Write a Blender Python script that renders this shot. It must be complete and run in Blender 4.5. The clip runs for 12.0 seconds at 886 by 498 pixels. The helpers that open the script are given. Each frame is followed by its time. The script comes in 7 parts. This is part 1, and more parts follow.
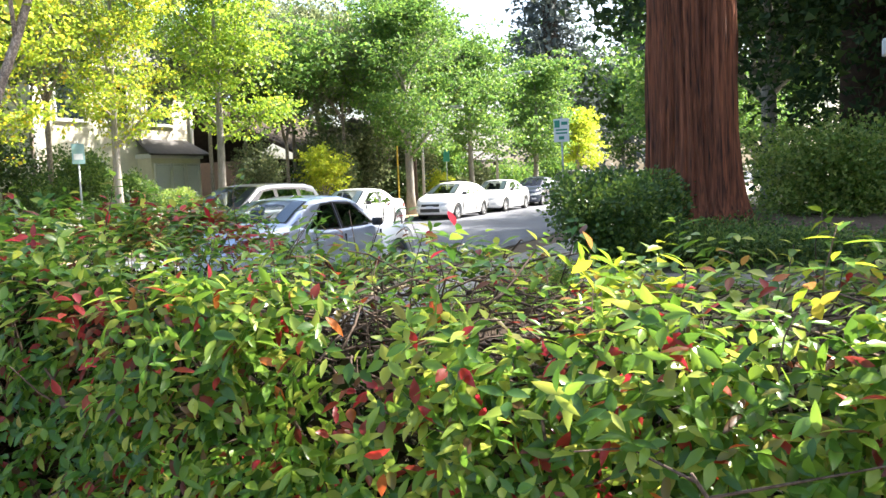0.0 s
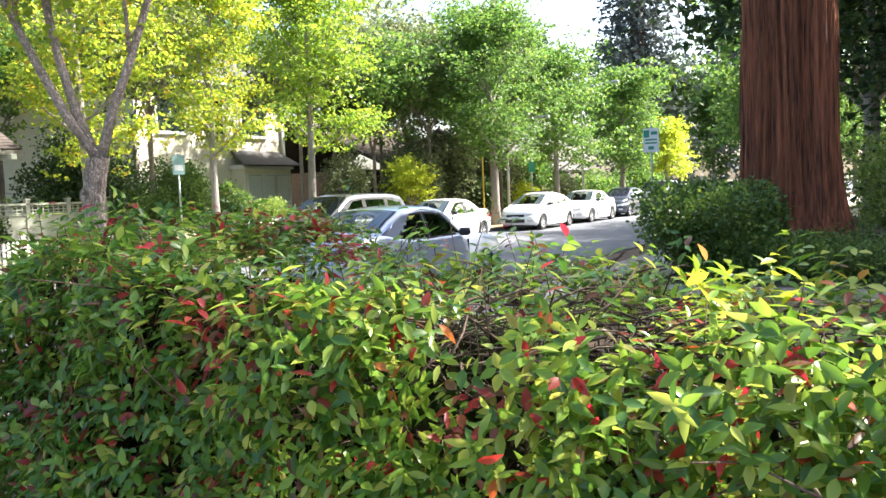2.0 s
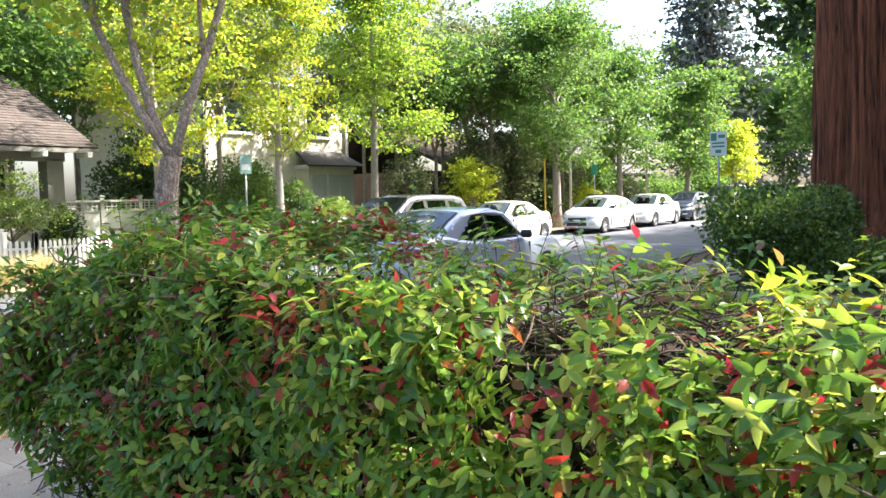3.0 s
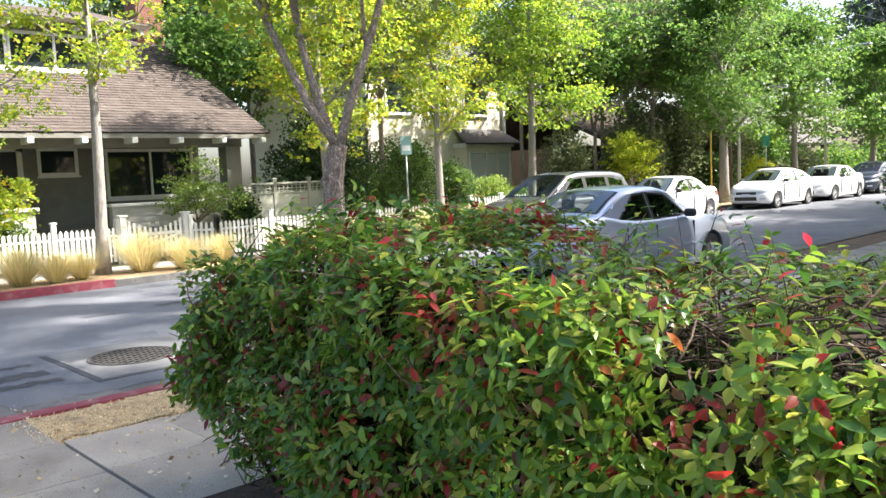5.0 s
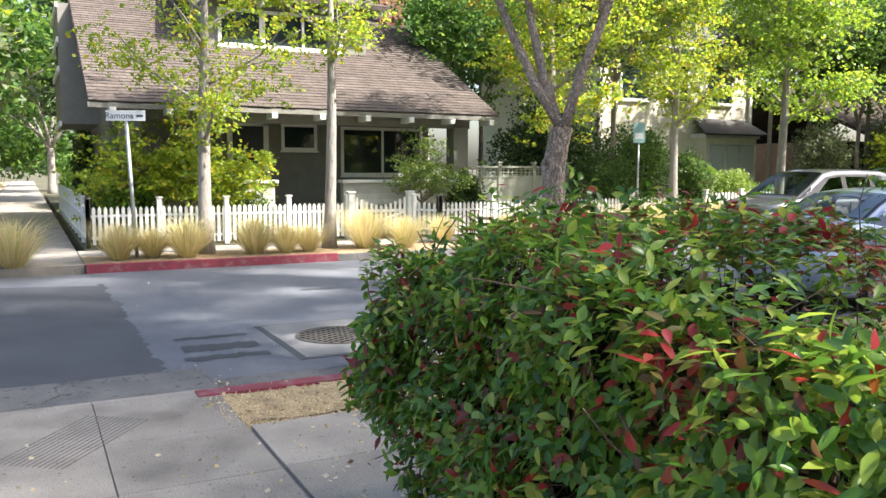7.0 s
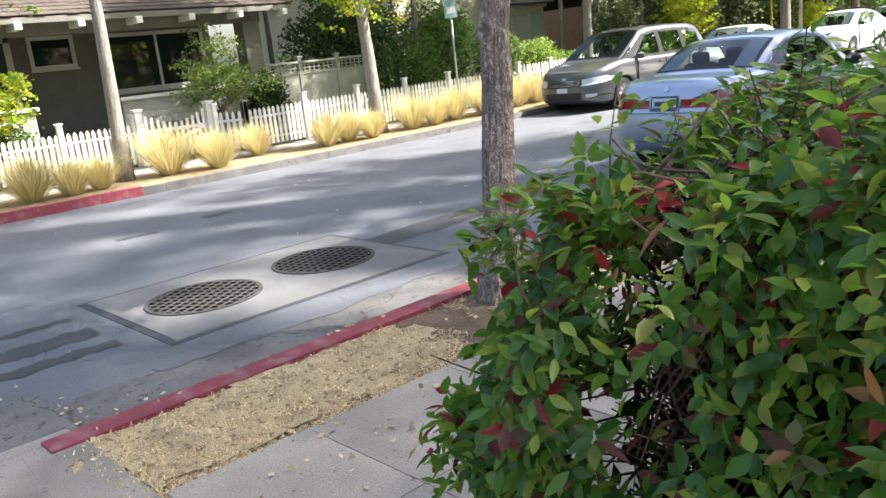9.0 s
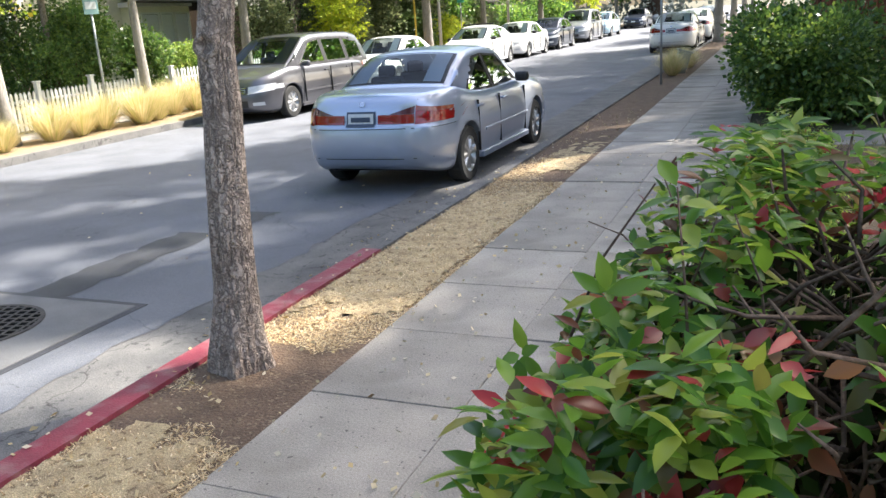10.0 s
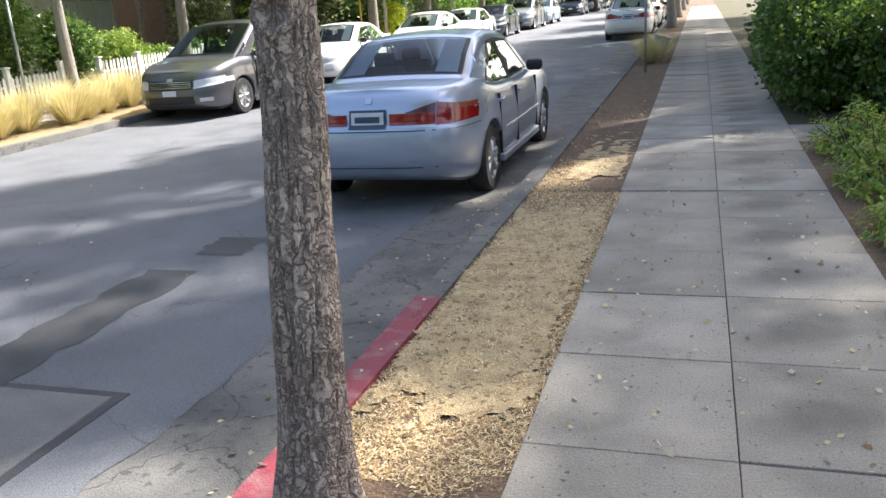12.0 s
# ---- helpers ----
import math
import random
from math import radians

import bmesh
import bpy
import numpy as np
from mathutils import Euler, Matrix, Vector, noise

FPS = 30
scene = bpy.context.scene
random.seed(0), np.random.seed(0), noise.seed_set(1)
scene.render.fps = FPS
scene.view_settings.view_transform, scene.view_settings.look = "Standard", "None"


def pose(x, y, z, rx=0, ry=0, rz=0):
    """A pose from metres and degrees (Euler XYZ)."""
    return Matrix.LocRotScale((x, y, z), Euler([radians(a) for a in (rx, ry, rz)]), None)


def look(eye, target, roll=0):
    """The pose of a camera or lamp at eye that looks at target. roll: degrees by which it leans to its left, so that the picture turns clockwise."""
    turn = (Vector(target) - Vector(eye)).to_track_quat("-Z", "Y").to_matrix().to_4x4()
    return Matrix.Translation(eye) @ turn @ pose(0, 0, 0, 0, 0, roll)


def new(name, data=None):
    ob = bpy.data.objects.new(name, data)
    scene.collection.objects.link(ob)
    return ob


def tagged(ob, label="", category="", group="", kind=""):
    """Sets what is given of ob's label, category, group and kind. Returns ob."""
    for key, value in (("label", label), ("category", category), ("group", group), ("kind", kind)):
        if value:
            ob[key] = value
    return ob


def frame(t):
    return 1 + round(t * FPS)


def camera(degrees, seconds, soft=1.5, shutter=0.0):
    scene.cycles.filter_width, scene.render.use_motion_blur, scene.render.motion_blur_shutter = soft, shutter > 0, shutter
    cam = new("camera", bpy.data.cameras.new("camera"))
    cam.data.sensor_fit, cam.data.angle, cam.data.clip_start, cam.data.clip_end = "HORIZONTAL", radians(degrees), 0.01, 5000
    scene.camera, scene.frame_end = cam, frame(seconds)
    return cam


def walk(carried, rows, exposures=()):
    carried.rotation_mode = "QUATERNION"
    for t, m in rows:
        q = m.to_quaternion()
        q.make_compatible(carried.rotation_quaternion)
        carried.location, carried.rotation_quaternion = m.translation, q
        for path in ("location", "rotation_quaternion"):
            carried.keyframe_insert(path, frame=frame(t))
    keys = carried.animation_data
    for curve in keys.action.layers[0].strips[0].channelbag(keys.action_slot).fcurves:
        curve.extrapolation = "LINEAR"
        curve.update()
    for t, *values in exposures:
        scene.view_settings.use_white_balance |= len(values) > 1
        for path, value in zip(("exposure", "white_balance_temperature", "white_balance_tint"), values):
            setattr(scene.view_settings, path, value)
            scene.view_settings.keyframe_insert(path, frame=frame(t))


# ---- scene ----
cam = camera(57.3, 12.0)
PATH = [
    (0, (-0.163, 0.078, 1.572), (-1.034, 1.87, 1.404), -2.3),
    (0.5, (-0.149, 0.121, 1.556), (-0.726, 2.028, 1.381), -2.6),
    (1, (-0.172, 0.032, 1.572), (-0.94, 1.872, 1.414), -2.5),
    (1.5, (-0.193, -0.015, 1.577), (-1.144, 1.739, 1.431), -2.3),
    (2, (-0.206, -0.003, 1.579), (-1.256, 1.694, 1.444), -2.2),
    (2.5, (-0.218, -0.015, 1.572), (-1.329, 1.643, 1.448), -1.7),
    (3, (-0.218, -0.032, 1.575), (-1.39, 1.584, 1.449), -1.5),
    (3.5, (-0.223, -0.074, 1.587), (-1.542, 1.421, 1.431), -1.5),
    (5.5, (-0.198, 0.001, 1.67), (-1.742, 1.262, 1.502), -2.7),
    (6, (-0.258, 0.133, 1.662), (-1.948, 1.189, 1.497), -1.9),
    (6.5, (-0.456, 0.321, 1.654), (-2.236, 1.212, 1.458), 0.0),
    (8.5, (-2.331, 0.557, 1.643), (-3.936, 1.723, 1.394), -1.9),
    (9, (-2.901, 0.604, 1.592), (-4.348, 1.903, 1.122), -6.3),
    (9.5, (-3.42, 0.807, 1.673), (-4.546, 2.383, 1.174), -5.1),
    (10, (-3.808, 0.967, 1.717), (-4.567, 2.737, 1.179), -3.9),
    (10.5, (-4.209, 1.214, 1.699), (-4.649, 3.078, 1.121), -4.0),
    (11, (-4.611, 1.525, 1.722), (-5.075, 3.374, 1.116), -3.2),
    (11.5, (-4.981, 1.812, 1.681), (-5.547, 3.637, 1.091), -3.2),
    (12, (-5.281, 2.183, 1.668), (-5.875, 4.005, 1.095), -4.1),
]
EXPOSURES = [(0, 2.34), (2, 2.26), (3.5, 2.14), (6.5, 1.84), (9, 1.93), (10, 2.02), (11, 1.96), (12, 1.74)]
walk(cam, [(t, look(eye, target, roll)) for t, eye, target, roll in PATH], EXPOSURES)

# ---- daylight ----
SUN_TO = Vector((0.55, 0.60, 0.88)).normalized()
world = bpy.data.worlds.new("world")
scene.world = world
world.use_nodes = True
wn = world.node_tree
sky = wn.nodes.new("ShaderNodeTexSky")
sky.sky_type = "NISHITA"
sky.sun_disc = False
sky.sun_elevation = math.asin(SUN_TO.z)
sky.sun_rotation = math.atan2(SUN_TO.x, SUN_TO.y)
sky.dust_density = 4.0
haze = wn.nodes.new("ShaderNodeHueSaturation")
haze.inputs["Saturation"].default_value = 1.0
haze.inputs["Value"].default_value = 1.15
wn.links.new(sky.outputs[0], haze.inputs["Color"])
wn.links.new(haze.outputs[0], wn.nodes["Background"].inputs[0])
wn.nodes["Background"].inputs[1].default_value = 0.11
sun = new("sun", bpy.data.lights.new("sun", "SUN"))
sun.data.energy, sun.data.angle, sun.data.color = 4.5, radians(1.2), (1.0, 0.94, 0.86)
sun.matrix_world = look((0, 0, 30), Vector((0, 0, 30)) - SUN_TO)

# ---- materials ----
def mat(name, c1, c2=None, rough=0.7, scale=8.0, bump=0.0, fine=60.0, metal=0.0, coat=0.0, stain=None, per=None, stretch=(1, 1, 1), spec=0.5, spots=None, speck=0.0, crack=None):
    """Two colours mixed by noise at two scales, with fine relief; per 'object' or 'island' shifts the value piece by piece."""
    m = bpy.data.materials.new(name)
    m.use_nodes = True
    nt = m.node_tree
    b = nt.nodes["Principled BSDF"]
    L = nt.links.new
    c2 = c2 or tuple(0.8 * v for v in c1)
    tc = nt.nodes.new("ShaderNodeTexCoord")
    mp = nt.nodes.new("ShaderNodeMapping")
    mp.inputs["Scale"].default_value = stretch
    L(tc.outputs["Object"], mp.inputs[0])
    n1 = nt.nodes.new("ShaderNodeTexNoise")
    n1.inputs["Scale"].default_value, n1.inputs["Detail"].default_value = scale, 4
    n2 = nt.nodes.new("ShaderNodeTexNoise")
    n2.inputs["Scale"].default_value, n2.inputs["Detail"].default_value = fine, 3
    for n in (n1, n2):
        L(mp.outputs[0], n.inputs["Vector"])
    add = nt.nodes.new("ShaderNodeMath")
    add.operation = "MULTIPLY_ADD"
    L(n2.outputs[0], add.inputs[0])
    add.inputs[1].default_value = 0.9
    L(n1.outputs[0], add.inputs[2])
    ramp = nt.nodes.new("ShaderNodeMapRange")
    ramp.inputs[1].default_value, ramp.inputs[2].default_value = 0.68, 1.22
    L(add.outputs[0], ramp.inputs[0])
    mix = nt.nodes.new("ShaderNodeMix")
    mix.data_type = "RGBA"
    mix.inputs[6].default_value, mix.inputs[7].default_value = (*c1, 1), (*c2, 1)
    L(ramp.outputs[0], mix.inputs[0])
    out = mix.outputs[2]
    if stain:
        n3 = nt.nodes.new("ShaderNodeTexNoise")
        n3.inputs["Scale"].default_value, n3.inputs["Detail"].default_value = stain[1], 5
        L(tc.outputs["Object"], n3.inputs["Vector"])
        r3 = nt.nodes.new("ShaderNodeMapRange")
        r3.inputs[1].default_value, r3.inputs[2].default_value, r3.inputs[4].default_value = 0.5, 0.68, stain[2]
        L(n3.outputs[0], r3.inputs[0])
        m3 = nt.nodes.new("ShaderNodeMix")
        m3.data_type = "RGBA"
        m3.inputs[7].default_value = (*stain[0], 1)
        L(r3.outputs[0], m3.inputs[0])
        L(out, m3.inputs[6])
        out = m3.outputs[2]
    if spots:
        n4 = nt.nodes.new("ShaderNodeTexNoise")
        n4.inputs["Scale"].default_value, n4.inputs["Detail"].default_value = spots[1], 2
        L(tc.outputs["Object"], n4.inputs["Vector"])
        r4 = nt.nodes.new("ShaderNodeMapRange")
        r4.inputs[1].default_value, r4.inputs[2].default_value, r4.inputs[4].default_value = spots[3], spots[3] + 0.06, spots[2]
        L(n4.outputs[0], r4.inputs[0])
        m4 = nt.nodes.new("ShaderNodeMix")
        m4.data_type = "RGBA"
        m4.inputs[7].default_value = (*spots[0], 1)
        L(r4.outputs[0], m4.inputs[0])
        L(out, m4.inputs[6])
        out = m4.outputs[2]
    if speck:
        n5 = nt.nodes.new("ShaderNodeTexNoise")
        n5.inputs["Scale"].default_value, n5.inputs["Detail"].default_value = 210, 1
        L(tc.outputs["Object"], n5.inputs["Vector"])
        r5 = nt.nodes.new("ShaderNodeMapRange")
        r5.inputs[1].default_value, r5.inputs[2].default_value = 0.3, 0.7
        r5.inputs[3].default_value, r5.inputs[4].default_value = 1 - speck, 1 + speck
        L(n5.outputs[0], r5.inputs[0])
        h5 = nt.nodes.new("ShaderNodeHueSaturation")
        L(r5.outputs[0], h5.inputs["Value"])
        L(out, h5.inputs["Color"])
        out = h5.outputs[0]
    if crack:
        # wandering hairline cracks along the edges of large warped cells
        nw = nt.nodes.new("ShaderNodeTexNoise")
        nw.inputs["Scale"].default_value, nw.inputs["Detail"].default_value = 2.5, 5
        L(tc.outputs["Object"], nw.inputs["Vector"])
        va = nt.nodes.new("ShaderNodeVectorMath")
        va.operation = "MULTIPLY_ADD"
        va.inputs[1].default_value = (0.55, 0.55, 0.55)
        L(nw.outputs["Color"], va.inputs[0])
        L(tc.outputs["Object"], va.inputs[2])
        vo = nt.nodes.new("ShaderNodeTexVoronoi")
        vo.feature = "DISTANCE_TO_EDGE"
        vo.inputs["Scale"].default_value = crack[1]
        L(va.outputs[0], vo.inputs["Vector"])
        r6 = nt.nodes.new("ShaderNodeMapRange")
        r6.inputs[2].default_value, r6.inputs[3].default_value, r6.inputs[4].default_value = crack[2], crack[3], 0.0
        L(vo.outputs["Distance"], r6.inputs[0])
        m6 = nt.nodes.new("ShaderNodeMix")
        m6.data_type = "RGBA"
        m6.inputs[7].default_value = (*crack[0], 1)
        L(r6.outputs[0], m6.inputs[0])
        L(out, m6.inputs[6])
        out = m6.outputs[2]
    if per:
        hs = nt.nodes.new("ShaderNodeHueSaturation")
        src = nt.nodes.new("ShaderNodeObjectInfo" if per == "object" else "ShaderNodeNewGeometry")
        rr = nt.nodes.new("ShaderNodeMapRange")
        rr.inputs[3].default_value, rr.inputs[4].default_value = 0.86, 1.12
        L(src.outputs["Random" if per == "object" else "Random Per Island"], rr.inputs[0])
        L(rr.outputs[0], hs.inputs["Value"])
        L(out, hs.inputs["Color"])
        out = hs.outputs[0]
    L(out, b.inputs["Base Color"])
    b.inputs["Roughness"].default_value = rough
    b.inputs["Metallic"].default_value = metal
    b.inputs["Specular IOR Level"].default_value = spec
    b.inputs["Coat Weight"].default_value = coat
    b.inputs["Coat Roughness"].default_value = 0.05
    if bump:
        bp = nt.nodes.new("ShaderNodeBump")
        bp.inputs["Strength"].default_value, bp.inputs["Distance"].default_value = bump, 0.02
        L(add.outputs[0], bp.inputs["Height"])
        L(bp.outputs[0], b.inputs["Normal"])
    return m


def bark_mat(name, pale, mid, dark, scale=30.0, tall=0.3):
    """Plated bark: warped long cells, dark fissures between them and fine flakes on them."""
    m = mat(name, pale, mid, 0.95, 9, 0.0, 90, speck=0.18)
    nt = m.node_tree
    b = nt.nodes["Principled BSDF"]
    L = nt.links.new
    tc = nt.nodes.new("ShaderNodeTexCoord")
    nz = nt.nodes.new("ShaderNodeTexNoise")
    nz.inputs["Scale"].default_value, nz.inputs["Detail"].default_value = 14, 4
    L(tc.outputs["Object"], nz.inputs["Vector"])
    va = nt.nodes.new("ShaderNodeVectorMath")
    va.operation = "MULTIPLY_ADD"
    va.inputs[1].default_value = (0.16, 0.16, 0.3)
    L(nz.outputs["Color"], va.inputs[0])
    L(tc.outputs["Object"], va.inputs[2])
    mp = nt.nodes.new("ShaderNodeMapping")
    mp.inputs["Scale"].default_value = (1, 1, tall)
    L(va.outputs[0], mp.inputs[0])
    vo = nt.nodes.new("ShaderNodeTexVoronoi")
    vo.feature = "DISTANCE_TO_EDGE"
    vo.inputs["Scale"].default_value = scale
    L(mp.outputs[0], vo.inputs["Vector"])
    rr = nt.nodes.new("ShaderNodeMapRange")
    rr.inputs[1].default_value, rr.inputs[2].default_value = -0.12, 0.24
    L(vo.outputs["Distance"], rr.inputs[0])
    src = b.inputs["Base Color"].links[0].from_socket
    mx = nt.nodes.new("ShaderNodeMix")
    mx.data_type = "RGBA"
    mx.inputs[6].default_value = (*dark, 1)
    L(rr.outputs[0], mx.inputs[0])
    L(src, mx.inputs[7])
    L(mx.outputs[2], b.inputs["Base Color"])
    ad = nt.nodes.new("ShaderNodeMath")
    ad.operation = "MULTIPLY_ADD"
    L(nz.outputs[0], ad.inputs[0])
    ad.inputs[1].default_value = 0.5
    L(rr.outputs[0], ad.inputs[2])
    bp = nt.nodes.new("ShaderNodeBump")
    bp.inputs["Strength"].default_value, bp.inputs["Distance"].default_value = 0.9, 0.012
    L(ad.outputs[0], bp.inputs["Height"])
    L(bp.outputs[0], b.inputs["Normal"])
    return m


def leaf_mat(name, stops, rough=0.4, glow=0.35, per="island", lit=1.7, spec=0.5):
    """Leaves: a ramp of colours chosen leaf by leaf, light passing through the blade."""
    m = bpy.data.materials.new(name)
    m.use_nodes = True
    nt = m.node_tree
    b = nt.nodes["Principled BSDF"]
    L = nt.links.new
    src = nt.nodes.new("ShaderNodeObjectInfo" if per == "object" else "ShaderNodeNewGeometry")
    ramp = nt.nodes.new("ShaderNodeValToRGB")
    els = ramp.color_ramp.elements
    while len(els) < len(stops):
        els.new(0.5)
    for e, (p, c) in zip(els, stops):
        e.position, e.color = p, (*c, 1)
    L(src.outputs["Random" if per == "object" else "Random Per Island"], ramp.inputs[0])
    tr = nt.nodes.new("ShaderNodeBsdfTranslucent")
    ms = nt.nodes.new("ShaderNodeMixShader")
    ms.inputs[0].default_value = glow
    hs = nt.nodes.new("ShaderNodeHueSaturation")
    hs.inputs["Hue"].default_value, hs.inputs["Value"].default_value = 0.485, lit
    L(ramp.outputs[0], hs.inputs["Color"])
    L(ramp.outputs[0], b.inputs["Base Color"])
    L(hs.outputs[0], tr.inputs[0])
    b.inputs["Roughness"].default_value = rough
    b.inputs["Specular IOR Level"].default_value = spec
    L(b.outputs[0], ms.inputs[1])
    L(tr.outputs[0], ms.inputs[2])
    L(ms.outputs[0], nt.nodes["Material Output"].inputs[0])
    return m


def glass_mat(name, tint=(0.02, 0.03, 0.03)):
    m = mat(name, tint, tint, rough=0.04, spec=0.8)
    return m


M_ASPHALT = mat("asphalt", (0.158, 0.168, 0.192), (0.10, 0.107, 0.124), 0.85, 1.3, 0.5, 160, stain=((0.175, 0.182, 0.2), 0.35, 0.55), spots=((0.2, 0.2, 0.2), 55, 0.5, 0.62), speck=0.3, crack=((0.04, 0.04, 0.042), 0.55, 0.004, 0.6))
M_ASPHALT_NEW = mat("dark asphalt", (0.082, 0.086, 0.098), (0.05, 0.053, 0.061), 0.85, 2, 0.5, 170, stain=((0.1, 0.104, 0.115), 0.5, 0.5), speck=0.25)
M_TAR = mat("tar patch", (0.06, 0.062, 0.07), (0.038, 0.039, 0.045), 0.7, 5, 0.3, 120)
M_CONC = mat("concrete", (0.40, 0.362, 0.312), (0.25, 0.227, 0.197), 0.88, 2.2, 0.3, 90, stain=((0.135, 0.122, 0.106), 1.3, 0.65), per="object", spots=((0.07, 0.062, 0.055), 34, 0.75, 0.66), speck=0.25)
M_GUTTER = mat("gutter concrete", (0.195, 0.187, 0.176), (0.11, 0.108, 0.105), 0.88, 3, 0.4, 130, stain=((0.085, 0.085, 0.085), 1.6, 0.85), spots=((0.05, 0.05, 0.05), 18, 0.7, 0.62), speck=0.28, crack=((0.035, 0.033, 0.03), 0.8, 0.006, 0.9))
M_APRON = mat("apron concrete", (0.19, 0.19, 0.19), (0.125, 0.125, 0.126), 0.88, 3, 0.3, 110, stain=((0.13, 0.128, 0.125), 1.8, 0.6), speck=0.2)
M_RED = mat("red kerb paint", (0.27, 0.035, 0.06), (0.17, 0.028, 0.042), 0.6, 6, 0.3, 90, stain=((0.3, 0.2, 0.19), 7, 0.5))
M_SOIL = mat("dry soil", (0.19, 0.125, 0.08), (0.10, 0.066, 0.045), 0.95, 6, 1.0, 60, spots=((0.3, 0.23, 0.15), 45, 0.7, 0.6), speck=0.35)
M_MULCH = mat("dark mulch", (0.06, 0.042, 0.03), (0.03, 0.022, 0.017), 0.95, 12, 1.0, 70)
M_STRIP = mat("matted dry grass", (0.62, 0.49, 0.29), (0.42, 0.31, 0.17), 0.95, 7, 1.0, 90, stain=((0.26, 0.18, 0.11), 5, 0.6), spots=((0.16, 0.10, 0.055), 24, 0.75, 0.58), speck=0.4)
M_STRAW = mat("straw mulch", (0.40, 0.31, 0.19), (0.24, 0.17, 0.10), 0.95, 9, 1.0, 80)
M_LAWN = mat("dry lawn", (0.34, 0.28, 0.14), (0.15, 0.145, 0.055), 0.95, 3, 1.0, 60, stain=((0.13, 0.08, 0.045), 2.2, 0.8), speck=0.4)
M_EARTH = mat("garden earth", (0.10, 0.085, 0.05), (0.05, 0.055, 0.025), 0.95, 1.5, 0.8, 20)
M_BARK = mat("grey bark", (0.36, 0.335, 0.305), (0.2, 0.18, 0.158), 0.95, 22, 1.0, 70, stretch=(1, 1, 0.2))
M_BARK_FISSURED = bark_mat("fissured grey bark", (0.56, 0.46, 0.385), (0.35, 0.275, 0.225), (0.085, 0.06, 0.048), 34.0, 0.2)
M_BARK_PALE = mat("pale bark", (0.40, 0.345, 0.29), (0.115, 0.09, 0.072), 0.95, 34, 1.0, 110, stretch=(1, 1, 0.4))
M_REDWOOD = mat("redwood bark", (0.34, 0.115, 0.055), (0.028, 0.012, 0.008), 0.95, 11, 1.0, 38, stretch=(1, 1, 0.06))
M_TWIG = mat("brown twig", (0.17, 0.125, 0.095), (0.06, 0.042, 0.032), 0.95, 20, 0.4, 90, spec=0.15)
M_WHITE = mat("white paint", (0.80, 0.80, 0.78), (0.68, 0.68, 0.65), 0.55, 5, 0.1, 60)
M_SIDING_GREY = mat("grey green siding", (0.22, 0.215, 0.19), (0.17, 0.165, 0.15), 0.75, 4, 0.2, 40)
M_SHINGLE_PALE = mat("pale wall shingle", (0.55, 0.54, 0.48), (0.43, 0.42, 0.37), 0.8, 5, 0.3, 50, per="object")
M_ROOF = mat("brown roof shingle", (0.135, 0.112, 0.1), (0.08, 0.067, 0.06), 1.0, 3, 0.6, 30, per="object", spec=0.12)
M_ROOF_GREY = mat("grey roof shingle", (0.11, 0.105, 0.1), (0.07, 0.067, 0.065), 0.9, 3, 0.6, 30)
M_ROOF_DARK = mat("dark mossy roof shingle", (0.07, 0.055, 0.045), (0.035, 0.032, 0.026), 1.0, 2, 0.6, 30, spec=0.1)
M_CREAM = mat("cream siding", (0.80, 0.76, 0.62), (0.70, 0.66, 0.53), 0.75, 4, 0.2, 40)
M_GATE = mat("sage painted wood", (0.42, 0.43, 0.36), (0.34, 0.35, 0.29), 0.7, 4, 0.2, 40)
M_DARKWOOD = mat("dark brown wood", (0.07, 0.045, 0.032), (0.035, 0.024, 0.018), 0.8, 6, 0.4, 40)
M_DOOR = mat("dark green door", (0.022, 0.03, 0.028), (0.015, 0.02, 0.018), 0.45, 6)
M_GLASS = glass_mat("window glass")
M_BLUEGREY = mat("blue grey siding", (0.36, 0.38, 0.40), (0.3, 0.315, 0.335), 0.7, 5, 0.15, 40)
M_REDBROWN = mat("red brown paint", (0.2, 0.06, 0.04), (0.14, 0.045, 0.03), 0.7, 6)
M_IRON = mat("cast iron", (0.095, 0.09, 0.085), (0.055, 0.052, 0.05), 0.75, 20, 0.3, 90, metal=0.1, spec=0.2)
M_BRICK = mat("brown red brick", (0.27, 0.12, 0.09), (0.17, 0.08, 0.06), 0.9, 7, 0.4, 60, per="object")
M_MORTAR = mat("mortar", (0.36, 0.33, 0.3), (0.27, 0.25, 0.23), 0.9, 8, 0.3, 60)
M_VOID = mat("dark pit", (0.006, 0.006, 0.006), (0.004, 0.004, 0.004), 1.0, spec=0.05)
M_STEEL = mat("galvanised steel", (0.42, 0.44, 0.45), (0.32, 0.34, 0.35), 0.5, 10, 0.1, 60, metal=0.6)
M_SIGN = mat("sign face", (0.72, 0.74, 0.74), (0.66, 0.68, 0.68), 0.5, 10)
M_SIGN_GREEN = mat("sign green", (0.03, 0.26, 0.17), (0.025, 0.22, 0.14), 0.5, 10)
M_SIGN_PALE = mat("faded sign green", (0.26, 0.42, 0.42), (0.22, 0.36, 0.36), 0.5, 10)
M_INK = mat("sign ink", (0.05, 0.07, 0.12), (0.04, 0.06, 0.1), 0.5, 10)
M_POLE = mat("tarred wood pole", (0.06, 0.045, 0.035), (0.03, 0.024, 0.02), 0.9, 8, 0.5, 50, stretch=(1, 1, 0.1))
M_WIRE = mat("wire", (0.04, 0.04, 0.04), None, 0.7)
